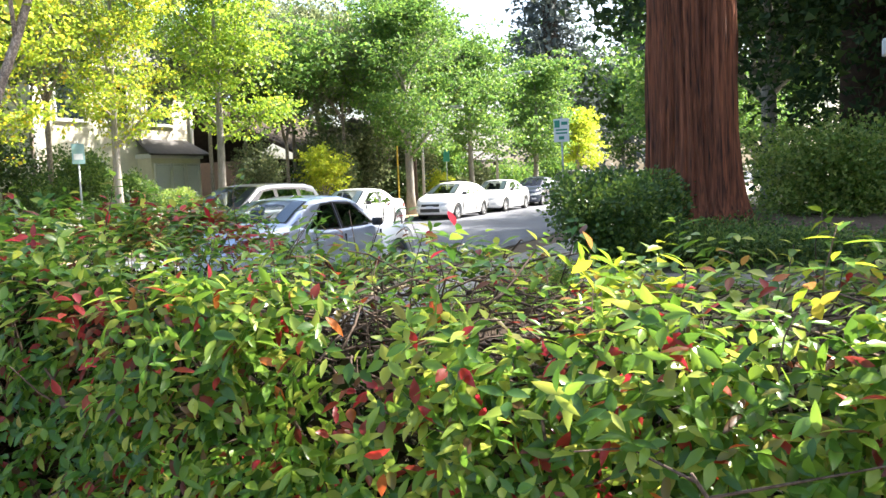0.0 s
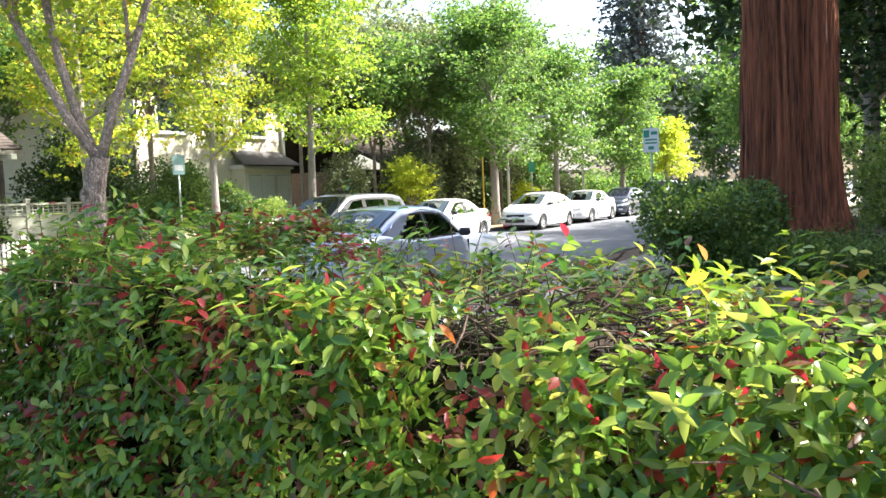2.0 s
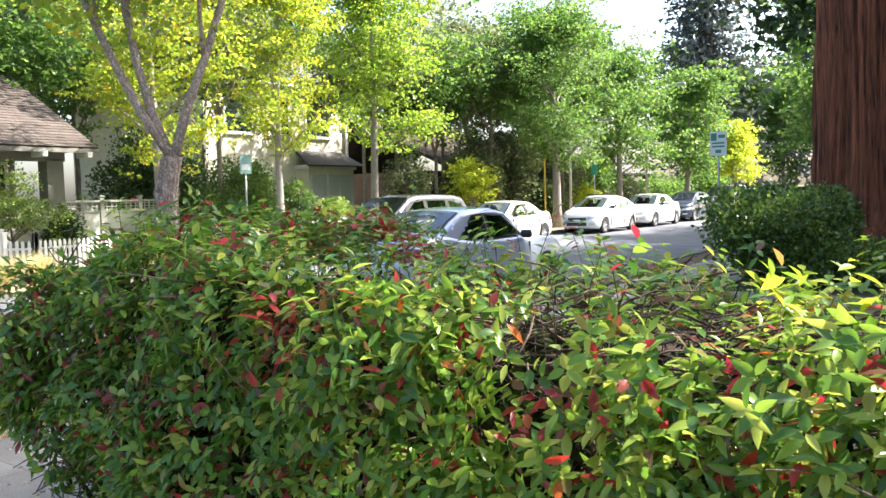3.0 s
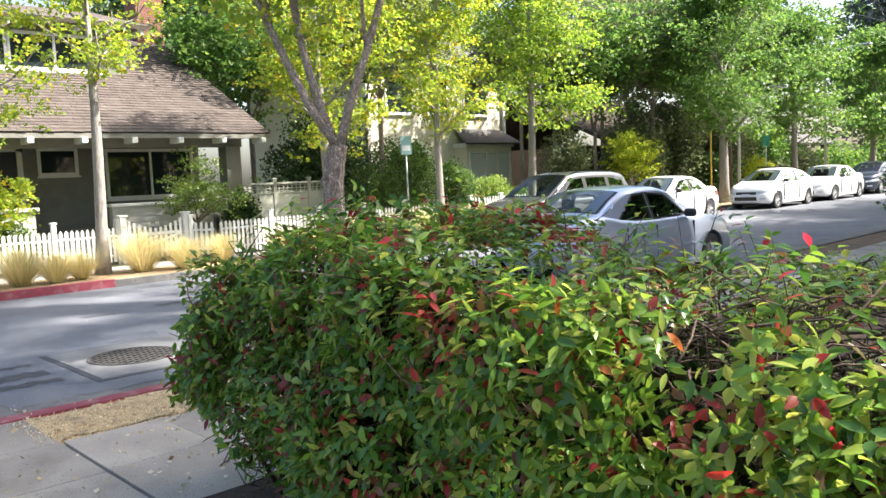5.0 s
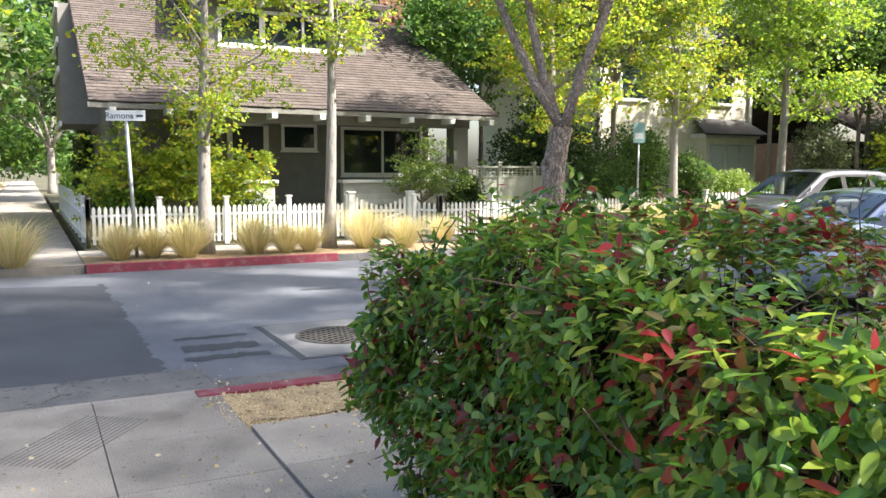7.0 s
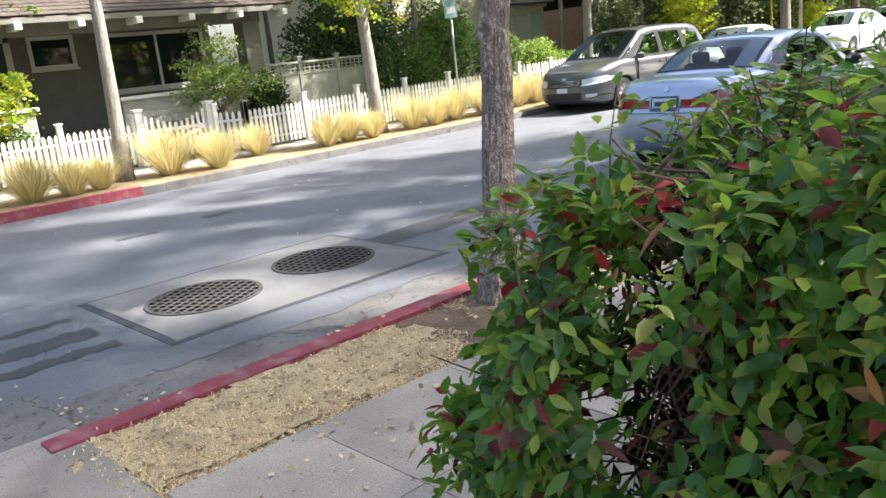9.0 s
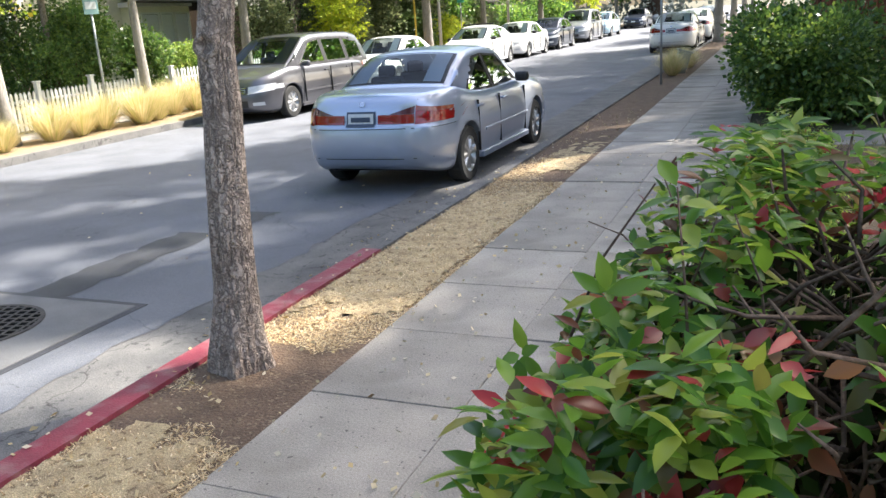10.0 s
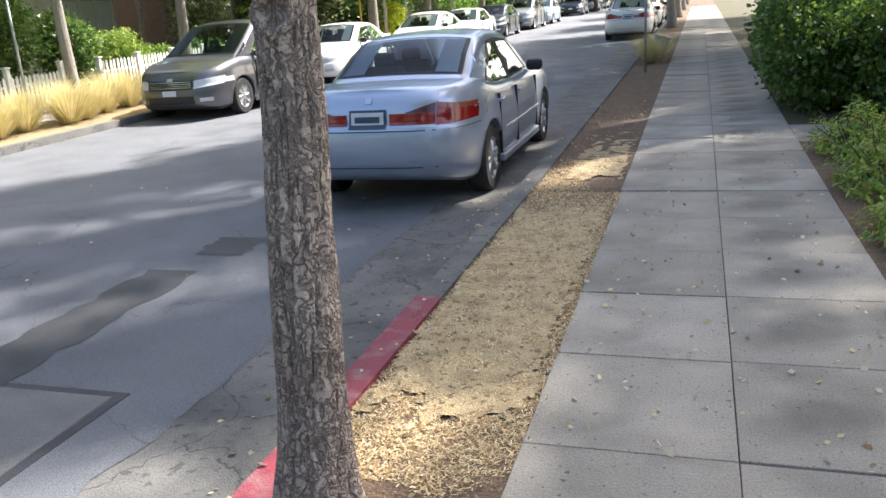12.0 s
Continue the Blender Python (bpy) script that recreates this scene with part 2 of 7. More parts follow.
M_YELLOW = mat("yellow paint", (0.62, 0.45, 0.06), (0.55, 0.38, 0.05), 0.6, 6)

G1, G2 = (0.035, 0.10, 0.018), (0.075, 0.17, 0.03)
HEDGE_STOPS = [(0.0, (0.033, 0.092, 0.013)), (0.3, (0.082, 0.178, 0.02)), (0.62, (0.175, 0.285, 0.034)), (0.88, (0.33, 0.37, 0.065)), (0.93, (0.10, 0.05, 0.02)), (0.98, (0.34, 0.03, 0.02)), (1.0, (0.42, 0.13, 0.02))]
M_HEDGE = leaf_mat("hedge leaves", HEDGE_STOPS, 0.3, 0.4, lit=1.9)
OLD_STOPS = [(0.0, (0.03, 0.096, 0.015)), (0.4, (0.072, 0.178, 0.021)), (0.72, (0.15, 0.265, 0.033)), (0.86, (0.28, 0.34, 0.06)), (0.91, (0.09, 0.05, 0.02)), (0.965, (0.16, 0.025, 0.02)), (1.0, (0.36, 0.03, 0.025))]
M_HEDGE_OLD = leaf_mat("older hedge leaves", OLD_STOPS, 0.3, 0.42, lit=1.8)
M_HEDGE_ONE = leaf_mat("hedge leaf", OLD_STOPS, 0.3, 0.42, per="object", lit=1.8)
M_GINKGO = leaf_mat("yellow green leaves", [(0, (0.14, 0.23, 0.025)), (0.6, (0.24, 0.34, 0.03)), (0.9, (0.36, 0.38, 0.035)), (1, (0.48, 0.34, 0.03))], 0.5, 0.58, lit=1.55)
M_EVERGREEN = leaf_mat("deep green needles", [(0, (0.015, 0.036, 0.013)), (0.6, (0.03, 0.065, 0.02)), (1, (0.07, 0.11, 0.03))], 0.6, 0.25, spec=0.2)
M_GREENTREE = leaf_mat("green leaves", [(0, (0.045, 0.12, 0.025)), (0.5, (0.085, 0.185, 0.035)), (1, (0.17, 0.27, 0.045))], 0.5, 0.5, lit=1.5)
M_LIMETREE = leaf_mat("bright green leaves", [(0, (0.09, 0.18, 0.022)), (0.5, (0.16, 0.28, 0.03)), (1, (0.30, 0.37, 0.035))], 0.5, 0.55, lit=1.6)
M_DARKTREE = leaf_mat("dark leaves", [(0, (0.03, 0.06, 0.02)), (0.6, (0.055, 0.105, 0.03)), (1, (0.12, 0.18, 0.05))], 0.45, 0.35)
M_OLIVE = leaf_mat("grey green leaves", [(0, (0.07, 0.10, 0.045)), (0.6, (0.13, 0.17, 0.075)), (1, (0.22, 0.24, 0.11))], 0.5, 0.42)
M_YELLOWTREE = leaf_mat("bright yellow leaves", [(0, (0.2, 0.28, 0.025)), (0.6, (0.32, 0.42, 0.035)), (1, (0.44, 0.44, 0.04))], 0.5, 0.5)
M_BUSH = leaf_mat("bush leaves", [(0, (0.045, 0.10, 0.028)), (0.6, (0.09, 0.175, 0.04)), (1, (0.19, 0.27, 0.06))], 0.42, 0.33)
M_PALEBUSH = leaf_mat("pale shrub leaves", [(0, (0.08, 0.16, 0.03)), (0.5, (0.17, 0.27, 0.05)), (1, (0.36, 0.42, 0.12))], 0.36, 0.35)
M_IVY = leaf_mat("ivy leaves", [(0, (0.055, 0.115, 0.03)), (0.6, (0.11, 0.20, 0.045)), (1, (0.24, 0.32, 0.07))], 0.38, 0.33)
M_SHRUBLEAF = leaf_mat("glossy shrub leaves", [(0, (0.07, 0.16, 0.022)), (0.45, (0.17, 0.29, 0.035)), (0.93, (0.38, 0.45, 0.09)), (1, (0.3, 0.08, 0.03))], 0.28, 0.42, lit=1.9)
M_BUSHDARK = leaf_mat("dark clipped leaves", [(0, (0.03, 0.075, 0.018)), (0.6, (0.075, 0.15, 0.03)), (1, (0.2, 0.28, 0.05))], 0.4, 0.3)
M_CONIFER = leaf_mat("blue green needles", [(0, (0.05, 0.065, 0.06)), (1, (0.11, 0.13, 0.12))], 0.7, 0.2)
M_GRASSTUFT = leaf_mat("straw coloured grass", [(0, (0.46, 0.40, 0.21)), (0.5, (0.68, 0.60, 0.37)), (0.75, (0.5, 0.47, 0.2)), (1, (0.28, 0.33, 0.09))], 0.6, 0.35)
M_DRYGRASS = leaf_mat("dry cut grass", [(0, (0.34, 0.22, 0.10)), (0.35, (0.58, 0.44, 0.24)), (0.7, (0.74, 0.60, 0.36)), (1, (0.84, 0.73, 0.5))], 0.7, 0.2)
M_FALLEN = leaf_mat("fallen leaves", [(0, (0.5, 0.4, 0.2)), (0.6, (0.62, 0.55, 0.42)), (0.85, (0.55, 0.42, 0.2)), (1, (0.2, 0.12, 0.06))], 0.7, 0.1)


# ---- mesh helpers ----
def mesh_ob(name, verts, faces, material, parent=None, label="", smooth=False):
    me = bpy.data.meshes.new(name)
    me.from_pydata(verts, [], faces)
    me.materials.append(material)
    if smooth:
        me.polygons.foreach_set("use_smooth", [True] * len(me.polygons))
    ob = new(name, me)
    ob.parent = parent
    if label:
        ob["label"] = label
    return ob


def part(name, bm, material, parent=None, label="", smooth=False):
    me = bpy.data.meshes.new(name)
    bm.to_mesh(me)
    bm.free()
    me.materials.append(material)
    if smooth:
        me.polygons.foreach_set("use_smooth", [True] * len(me.polygons))
    ob = new(name, me)
    ob.parent = parent
    if label:
        ob["label"] = label
    return ob


def box(x0, x1, y0, y1, z0, z1, bev=0.0, bm=None):
    own = bmesh.new()
    bmesh.ops.create_cube(own, size=1.0, matrix=Matrix.LocRotScale(((x0 + x1) / 2, (y0 + y1) / 2, (z0 + z1) / 2), None, (abs(x1 - x0), abs(y1 - y0), abs(z1 - z0))))
    if bev:
        bmesh.ops.bevel(own, geom=list(own.edges), offset=bev, segments=2, profile=0.5, affect="EDGES")
    if bm is None:
        return own
    tmp = bpy.data.meshes.new("tmp")
    own.to_mesh(tmp)
    own.free()
    bm.from_mesh(tmp)
    bpy.data.meshes.remove(tmp)
    return bm


def tube(pts, radii, sides=8, wob=0.0, verts=None, faces=None, rng=random):
    """Verts and faces of a tapered tube along pts."""
    verts = [] if verts is None else verts
    faces = [] if faces is None else faces
    base = len(verts)
    pts = [Vector(p) for p in pts]
    for i, p in enumerate(pts):
        d = (pts[min(i + 1, len(pts) - 1)] - pts[max(i - 1, 0)]).normalized()
        u = d.cross(Vector((0.31, 0.95, 0.05)) if abs(d.x) < 0.9 else Vector((0, 0, 1))).normalized()
        v = d.cross(u)
        for k in range(sides):
            a = 2 * math.pi * k / sides
            r = radii[i] * (1 + wob * (rng.random() - 0.5))
            verts.append(p + r * (math.cos(a) * u + math.sin(a) * v))
    for i in range(len(pts) - 1):
        for k in range(sides):
            k2 = (k + 1) % sides
            faces.append((base + i * sides + k, base + i * sides + k2, base + (i + 1) * sides + k2, base + (i + 1) * sides + k))
    faces.append(tuple(base + k for k in range(sides - 1, -1, -1)))
    faces.append(tuple(base + (len(pts) - 1) * sides + k for k in range(sides)))
    return verts, faces


def empty(name, at, label, category, group="", kind=""):
    e = new(name)
    e.location = at
    return tagged(e, label, category, group, kind)


def leaf_cloud(name, pos, nrm, length, width, material, parent=None, seed=1, fold=0.25, droop=0.5, label="", way=None, face=None):
    """One mesh of many pointed leaves: six corners each, folded along the midrib. pos, nrm: arrays; leaves point outwards and hang a little."""
    rs = np.random.RandomState(seed)
    n = len(pos)
    nrm = nrm / (np.linalg.norm(nrm, axis=1, keepdims=True) + 1e-9)
    d = nrm + rs.normal(0, 0.75, (n, 3)) + np.array([0, 0, -droop * 0.4])
    if way is not None:
        d = way
    d = d / np.linalg.norm(d, axis=1, keepdims=True)
    up = face if face is not None else nrm * 0.6 + rs.normal(0, 0.45, (n, 3)) + np.array([0, 0, 0.9])
    s = np.cross(d, up)
    s /= np.linalg.norm(s, axis=1, keepdims=True) + 1e-9
    h = np.cross(s, d)
    ln = (length * rs.uniform(0.6, 1.25, n))[:, None]
    wd = (width * rs.uniform(0.7, 1.2, n))[:, None]
    # base, three stations (midrib and both margins) and tip, bending down towards the tip
    def at(q, side, lift):
        return pos + d * ln * q + s * wd * side + h * (wd * lift - ln * 0.16 * q * q)

    c = [pos]
    for q, half in ((0.2, 0.34), (0.45, 0.5), (0.73, 0.34)):
        c += [at(q, 0, 0), at(q, half, fold * half * 2), at(q, -half, fold * half * 2)]
    c.append(at(1.0, 0, 0))
    v = np.stack(c, 1).reshape(-1, 3)
    tris = np.array([[0, 1, 2], [0, 3, 1], [1, 4, 5], [1, 5, 2], [1, 3, 6], [1, 6, 4], [4, 7, 8], [4, 8, 5], [4, 6, 9], [4, 9, 7], [7, 10, 8], [7, 9, 10]])
    f = (np.arange(n)[:, None, None] * 11 + tris[None]).reshape(-1, 3)
    me = bpy.data.meshes.new(name)
    me.vertices.add(len(v))
    me.vertices.foreach_set("co", v.ravel())
    me.loops.add(f.size)
    me.loops.foreach_set("vertex_index", f.ravel().astype(np.int32))
    me.polygons.add(len(f))
    me.polygons.foreach_set("loop_start", np.arange(0, f.size, 3, dtype=np.int32))
    me.polygons.foreach_set("use_smooth", [True] * len(f))
    me.update(calc_edges=True)
    me.materials.append(material)
    ob = new(name, me)
    ob.parent = parent
    ob["kind"] = "stuff"
    if label:
        ob["label"] = label
    return ob


def quad_cloud(name, pos, nrm, size, material, parent=None, seed=1, label="", aspect=0.8, flat=0.6, corners=4):
    """One mesh of many small three-cornered or four-cornered leaves for crowns further off."""
    rs = np.random.RandomState(seed)
    n = len(pos)
    d = nrm + rs.normal(0, 0.8, (n, 3)) * np.array([1, 1, min(1.0, 0.9 / max(flat, 0.9))])
    d /= np.linalg.norm(d, axis=1, keepdims=True) + 1e-9
    s = np.cross(d, rs.normal(0, 1, (n, 3)) + np.array([0, 0, flat]))
    s /= np.linalg.norm(s, axis=1, keepdims=True) + 1e-9
    sz = (size * rs.uniform(0.6, 1.4, n))[:, None]
    blade = [pos, pos + d * sz * 0.55 + s * sz * 0.5 * aspect, pos + d * sz, pos + d * sz * 0.55 - s * sz * 0.5 * aspect]
    if corners == 3:
        blade = [pos, pos + d * sz * 0.8 + s * sz * 0.6 * aspect, pos + d * sz * 0.8 - s * sz * 0.6 * aspect]
    v = np.stack(blade, 1).reshape(-1, 3)
    me = bpy.data.meshes.new(name)
    me.vertices.add(len(v))
    me.vertices.foreach_set("co", v.ravel())
    me.loops.add(corners * n)
    me.loops.foreach_set("vertex_index", np.arange(corners * n, dtype=np.int32))
    me.polygons.add(n)
    me.polygons.foreach_set("loop_start", np.arange(0, corners * n, corners, dtype=np.int32))
    me.update(calc_edges=True)
    me.materials.append(material)
    ob = new(name, me)
    ob.parent = parent
    ob["kind"] = "stuff"
    if label:
        ob["label"] = label
    return ob


# ---- ground ----
def gz(y):
    """The street climbs very gently away from the corner."""
    return 0.007 * max(0.0, y - 10.0)


def strip(name, x0, x1, y0, y1, z, material, label, category, drop=0.3):
    """A slab that follows the street's gentle climb, with real thickness."""
    ys = [y for y in (y0, 10.0, y1) if y0 <= y <= y1]
    ys = sorted(set(ys))
    v, f = [], []
    for y in ys:
        v += [(x0, y, z + gz(y)), (x1, y, z + gz(y)), (x1, y, z + gz(y) - drop), (x0, y, z + gz(y) - drop)]
    for i in range(len(ys) - 1):
        a, b = 4 * i, 4 * i + 4
        for k in range(4):
            f.append((a + k, a + (k + 1) % 4, b + (k + 1) % 4, b + k))
    f += [(3, 2, 1, 0), tuple(len(v) - 4 + k for k in range(4))]
    ob = mesh_ob(name, v, [t[::-1] for t in f], material)
    return tagged(ob, label, category, kind="structure")


NEAR_KERB, FAR_KERB, ROAD_Z = -6.78, -15.7, -0.13
WALK_L, WALK_R = -5.92, -4.24
YE = 190.0
g = mesh_ob("ground", [(-900, -900, -0.5), (900, -900, -0.5), (900, 10, -0.5), (-900, 10, -0.5), (900, 900, 5.5), (-900, 900, 5.5)], [(0, 1, 2, 3), (3, 2, 4, 5)], M_EARTH)
tagged(g, "brown garden earth reaching the horizon", "ground", kind="structure")
strip("road", FAR_KERB, NEAR_KERB - 0.9, 1.4, YE, ROAD_Z, M_ASPHALT, "worn grey asphalt street with old patches", "road")
tagged(mesh_ob("cross_road", [(-90, -14, ROAD_Z), (60, -14, ROAD_Z), (60, -2.4, ROAD_Z), (-7.9, -2.4, ROAD_Z), (-7.9, 1.4, ROAD_Z), (-14.1, 1.4, ROAD_Z), (-15.2, -2.4, ROAD_Z), (-90, -2.4, ROAD_Z)], [tuple(range(8))], M_ASPHALT_NEW), "darker fresh asphalt of the side street", "road", kind="structure")
tagged(mesh_ob("road_wedge", [(-14.1, 1.4, ROAD_Z), (-15.7, 1.4, ROAD_Z), (-15.7, -2.4, ROAD_Z), (-15.2, -2.4, ROAD_Z)], [(0, 1, 2, 3)], M_ASPHALT), "worn grey asphalt at the corner", "road", kind="structure")
strip("gutter", NEAR_KERB - 0.9, NEAR_KERB - 0.1, 1.5, YE, ROAD_Z + 0.004, M_GUTTER, "stained concrete gutter beside the kerb", "gutter")
strip("kerb_red", NEAR_KERB - 0.1, NEAR_KERB + 0.06, 1.5, 6.5, 0.012, M_RED, "kerb with worn red paint", "kerb")
strip("kerb", NEAR_KERB - 0.1, NEAR_KERB + 0.06, 6.5, YE, 0.012, M_GUTTER, "plain grey concrete kerb", "kerb")
strip("planting_strip", NEAR_KERB + 0.06, WALK_L, 1.5, YE, -0.015, M_SOIL, "bare brown soil strip with dry cut grass", "planting strip")
strip("kerb_red_far", FAR_KERB - 0.16, FAR_KERB, 1.3, 5.8, 0.02, M_RED, "kerb with worn red paint", "kerb")
strip("kerb_far", FAR_KERB - 0.16, FAR_KERB, 5.8, YE, 0.0, M_GUTTER, "plain grey concrete kerb", "kerb")
strip("planting_strip_far", -17.4, FAR_KERB - 0.16, 1.3, YE, -0.005, M_STRAW, "strip covered with straw coloured leaf litter", "planting strip")
strip("pavement_far", -18.5, -17.4, 1.3, YE, 0.004, M_CONC, "grey concrete pavement along the fence", "pavement")
strip("garden_far", -60, -18.5, 1.45, YE, 0.0, M_EARTH, "planted front gardens of brown earth", "garden")
strip("garden_near", WALK_R, 60, 1.7, 11.6, -0.02, M_LAWN, "dry patchy lawn behind the hedge", "lawn")
strip("garden_beyond", WALK_R, 60, 12.7, YE, -0.02, M_EARTH, "shaded brown earth under shrubs", "garden")
# path from the pavement to the house
pth = strip("garden_path", WALK_R, 8, 11.6, 12.7, 0.0, M_CONC, "pale concrete garden path", "path")
# mulch bed at the foot of the hedge
strip("mulch_bed", WALK_R, 8, 1.7, 3.4, 0.0, M_MULCH, "dark mulch bed under the hedge", "planting bed")
strip("planting_bed", WALK_R, -2.9, 3.4, 11.6, 0.0, M_SOIL, "brown soil bed under low shrubs", "planting bed")
# corner pavement of the side street
corner = mesh_ob("pavement_corner", [(-7.7, -2.2, -0.02), (12, -2.2, -0.02), (12, 1.7, -0.02), (-7.7, 1.7, -0.02), (-7.7, -2.2, -0.4), (12, -2.2, -0.4), (12, 1.7, -0.4), (-7.7, 1.7, -0.4)], [(0, 1, 2, 3), (7, 6, 5, 4), (0, 4, 5, 1), (1, 5, 6, 2), (2, 6, 7, 3), (3, 7, 4, 0)], M_GUTTER)
tagged(corner, "weathered concrete bed of the corner pavement", "pavement", kind="structure")
base = strip("pavement_bed", WALK_L, WALK_R, 1.7, YE, -0.016, M_SOIL, "dark joints between concrete slabs", "pavement", 0.2)
# pavement across the side street
strip("pavement_side", -120, -15.9, -1.1, 1.28, 0.0, M_CONC, "pale concrete pavement along the side street", "pavement")
strip("kerb_side", -120, -15.7, -1.3, -1.1, 0.0, M_GUTTER, "grey concrete kerb of the side street", "kerb")
strip("verge_side", -120, -20.2, -2.6, -1.3, -0.1, M_STRAW, "straw coloured verge of the side street", "verge")


# ---- trees ----
def limb(v, f, tips, p, d, length, r, depth, rng, spread=0.6, up=0.35, sides=7):
    """A limb that bends, tapers and splits; the ends of the last twigs go to tips."""
    steps = 4
    pts, rad = [p], [r]
    d = d.normalized()
    for i in range(steps):
        d = (d + Vector((rng.uniform(-1, 1), rng.uniform(-1, 1), rng.uniform(-0.6, 0.9) * up)) * 0.16).normalized()
        p = p + d * length / steps
        pts.append(p)
        rad.append(r * (1 - 0.42 * (i + 1) / steps))
        if depth <= 1:
            tips.append((p.copy(), d.copy()))
    tube(pts, rad, max(4, sides), 0.08, v, f, rng)
    if depth == 0:
        return
    for k in range(3 if depth > 1 else rng.randint(2, 3)):
        a = rng.uniform(0, 6.283)
        side = Vector((math.cos(a), math.sin(a), rng.uniform(-0.2, 0.7))).normalized()
        limb(v, f, tips, pts[-1] if k < 2 else pts[2], (d * (1 - spread * 0.5) + side * spread + Vector((0, 0, up * 0.4))), length * rng.uniform(0.6, 0.85), rad[-1] * 0.72, depth - 1, rng, spread, up, sides - 1)


def furrowed(pts, rad, v, f, n=120, rings=130):
    """A trunk whose bark is furrowed in the mesh, with knots and root flare."""
    base = len(v)
    zs = [p.z for p in pts]
    for i in range(rings):
        z = zs[0] + (zs[-1] - zs[0]) * i / (rings - 1)
        cx, cy = float(np.interp(z, zs, [p.x for p in pts])), float(np.interp(z, zs, [p.y for p in pts]))
        r = float(np.interp(z, zs, rad))
        for k in range(n):
            a = 2 * math.pi * k / n
            c, s = math.cos(a), math.sin(a)
            q = abs(noise.noise((c * 5.2, s * 5.2, z * 3.2))) + 0.6 * abs(noise.noise((c * 10.5, s * 10.5, z * 8.0 + 7)))
            knot = 0.03 * max(0, noise.noise((c * 1.3 + 5, s * 1.3, z * 2.3)) - 0.25)
            root = 0.05 * max(0, 0.35 - z) / 0.5 * max(0, math.sin(a * 5 + 1.2))
            scar = math.hypot((math.remainder(a - 4.78, 6.283185)) * r, z - 1.68)
            knot += 0.02 * math.exp(-((scar - 0.05) / 0.014) ** 2) - 0.008 * (scar < 0.04)
            rr = r - 0.011 + 0.05 * min(q, 0.36) + knot + root
            v.append(Vector((cx + rr * c, cy + rr * s, z)))
    for i in range(rings - 1):
        for k in range(n):
            k2 = (k + 1) % n
            f.append((base + i * n + k, base + i * n + k2, base + (i + 1) * n + k2, base + (i + 1) * n + k))


def crown_points(tips, n, size, seed, squash=0.8):
    rs = np.random.RandomState(seed)
    t = np.array([tuple(p) for p, d in tips])
    # leaves sit in small flat sprays, which leave gaps between them
    m = max(40, n // 26)
    mid = t.mean(0)
    heart = t[rs.randint(0, len(t), m)] + rs.normal(0, 1, (m, 3)) * size * np.array([1, 1, squash])
    tilt = rs.normal(0, 0.3, (m, 2))
    k = rs.randint(0, m, n)
    flat = rs.normal(0, 1, (n, 2)) * size * 0.42
    rise = (flat * tilt[k]).sum(1) + rs.normal(0, 1, n) * size * 0.1
    off = np.stack([flat[:, 0], flat[:, 1], rise], 1)
    pos = heart[k] + off
    nrm = (pos - mid) / (np.linalg.norm(pos - mid, axis=1, keepdims=True) + 1e-6) * 0.4 + off / size * 0.8
    return pos, nrm


def make_tree(name, at, label, seed, trunk_h=2.6, r=0.11, limb_len=1.5, depth=3, nleaf=9000, leaf=0.11, clump=0.38, bark=None, leaves=None, spread=0.6, up=0.5, limbs=4, lean=(0, 0), group="street trees", flare=1.35, ridged=False, dirs=None, squash=0.8):
    rng = random.Random(seed)
    tree = empty(name, at, label, "tree", group)
    v, f, tips = [], [], []
    p, pts, rad = Vector((0, 0, -0.15)), [], []
    for i in range(8):
        q = i / 7
        pts.append(Vector((lean[0] * q + rng.uniform(-0.02, 0.02), lean[1] * q + rng.uniform(-0.02, 0.02), -0.15 + (trunk_h + 0.15) * q)))
        rad.append(r * (1 - (0.32 if ridged else 0.22) * q) * (1 + (flare - 1) * max(0, 1 - q * 5)))
    if ridged:
        furrowed(pts, rad, v, f)
    else:
        tube(pts, rad, 12, 0.06, v, f, rng)
    for k in range(limbs):
        a = 6.283 * k / limbs + rng.uniform(-0.5, 0.5)
        limb(v, f, tips, pts[-1] - Vector((0, 0, 0.25 * rng.random() * (k > 0))), Vector(dirs[k]) if dirs else Vector((math.cos(a) * spread, math.sin(a) * spread, 0.8)), limb_len * rng.uniform(0.85, 1.15), rad[-1] * 0.6, depth - 1, rng, spread, up)
    if not dirs:
        limb(v, f, tips, pts[-1], Vector((0, 0, 1)), limb_len * 1.2, rad[-1] * 0.75, depth - 1, rng, spread * 0.8, up)
    mesh_ob("trunk", [tuple(x) for x in v], f, bark or M_BARK, tree, smooth=True)
    pos, nrm = crown_points(tips, nleaf, clump, seed, squash)
    quad_cloud("crown", pos, nrm, leaf, leaves or M_GINKGO, tree, seed, flat=1.1, corners=3 if leaf > 0.15 else 4)
    return tree


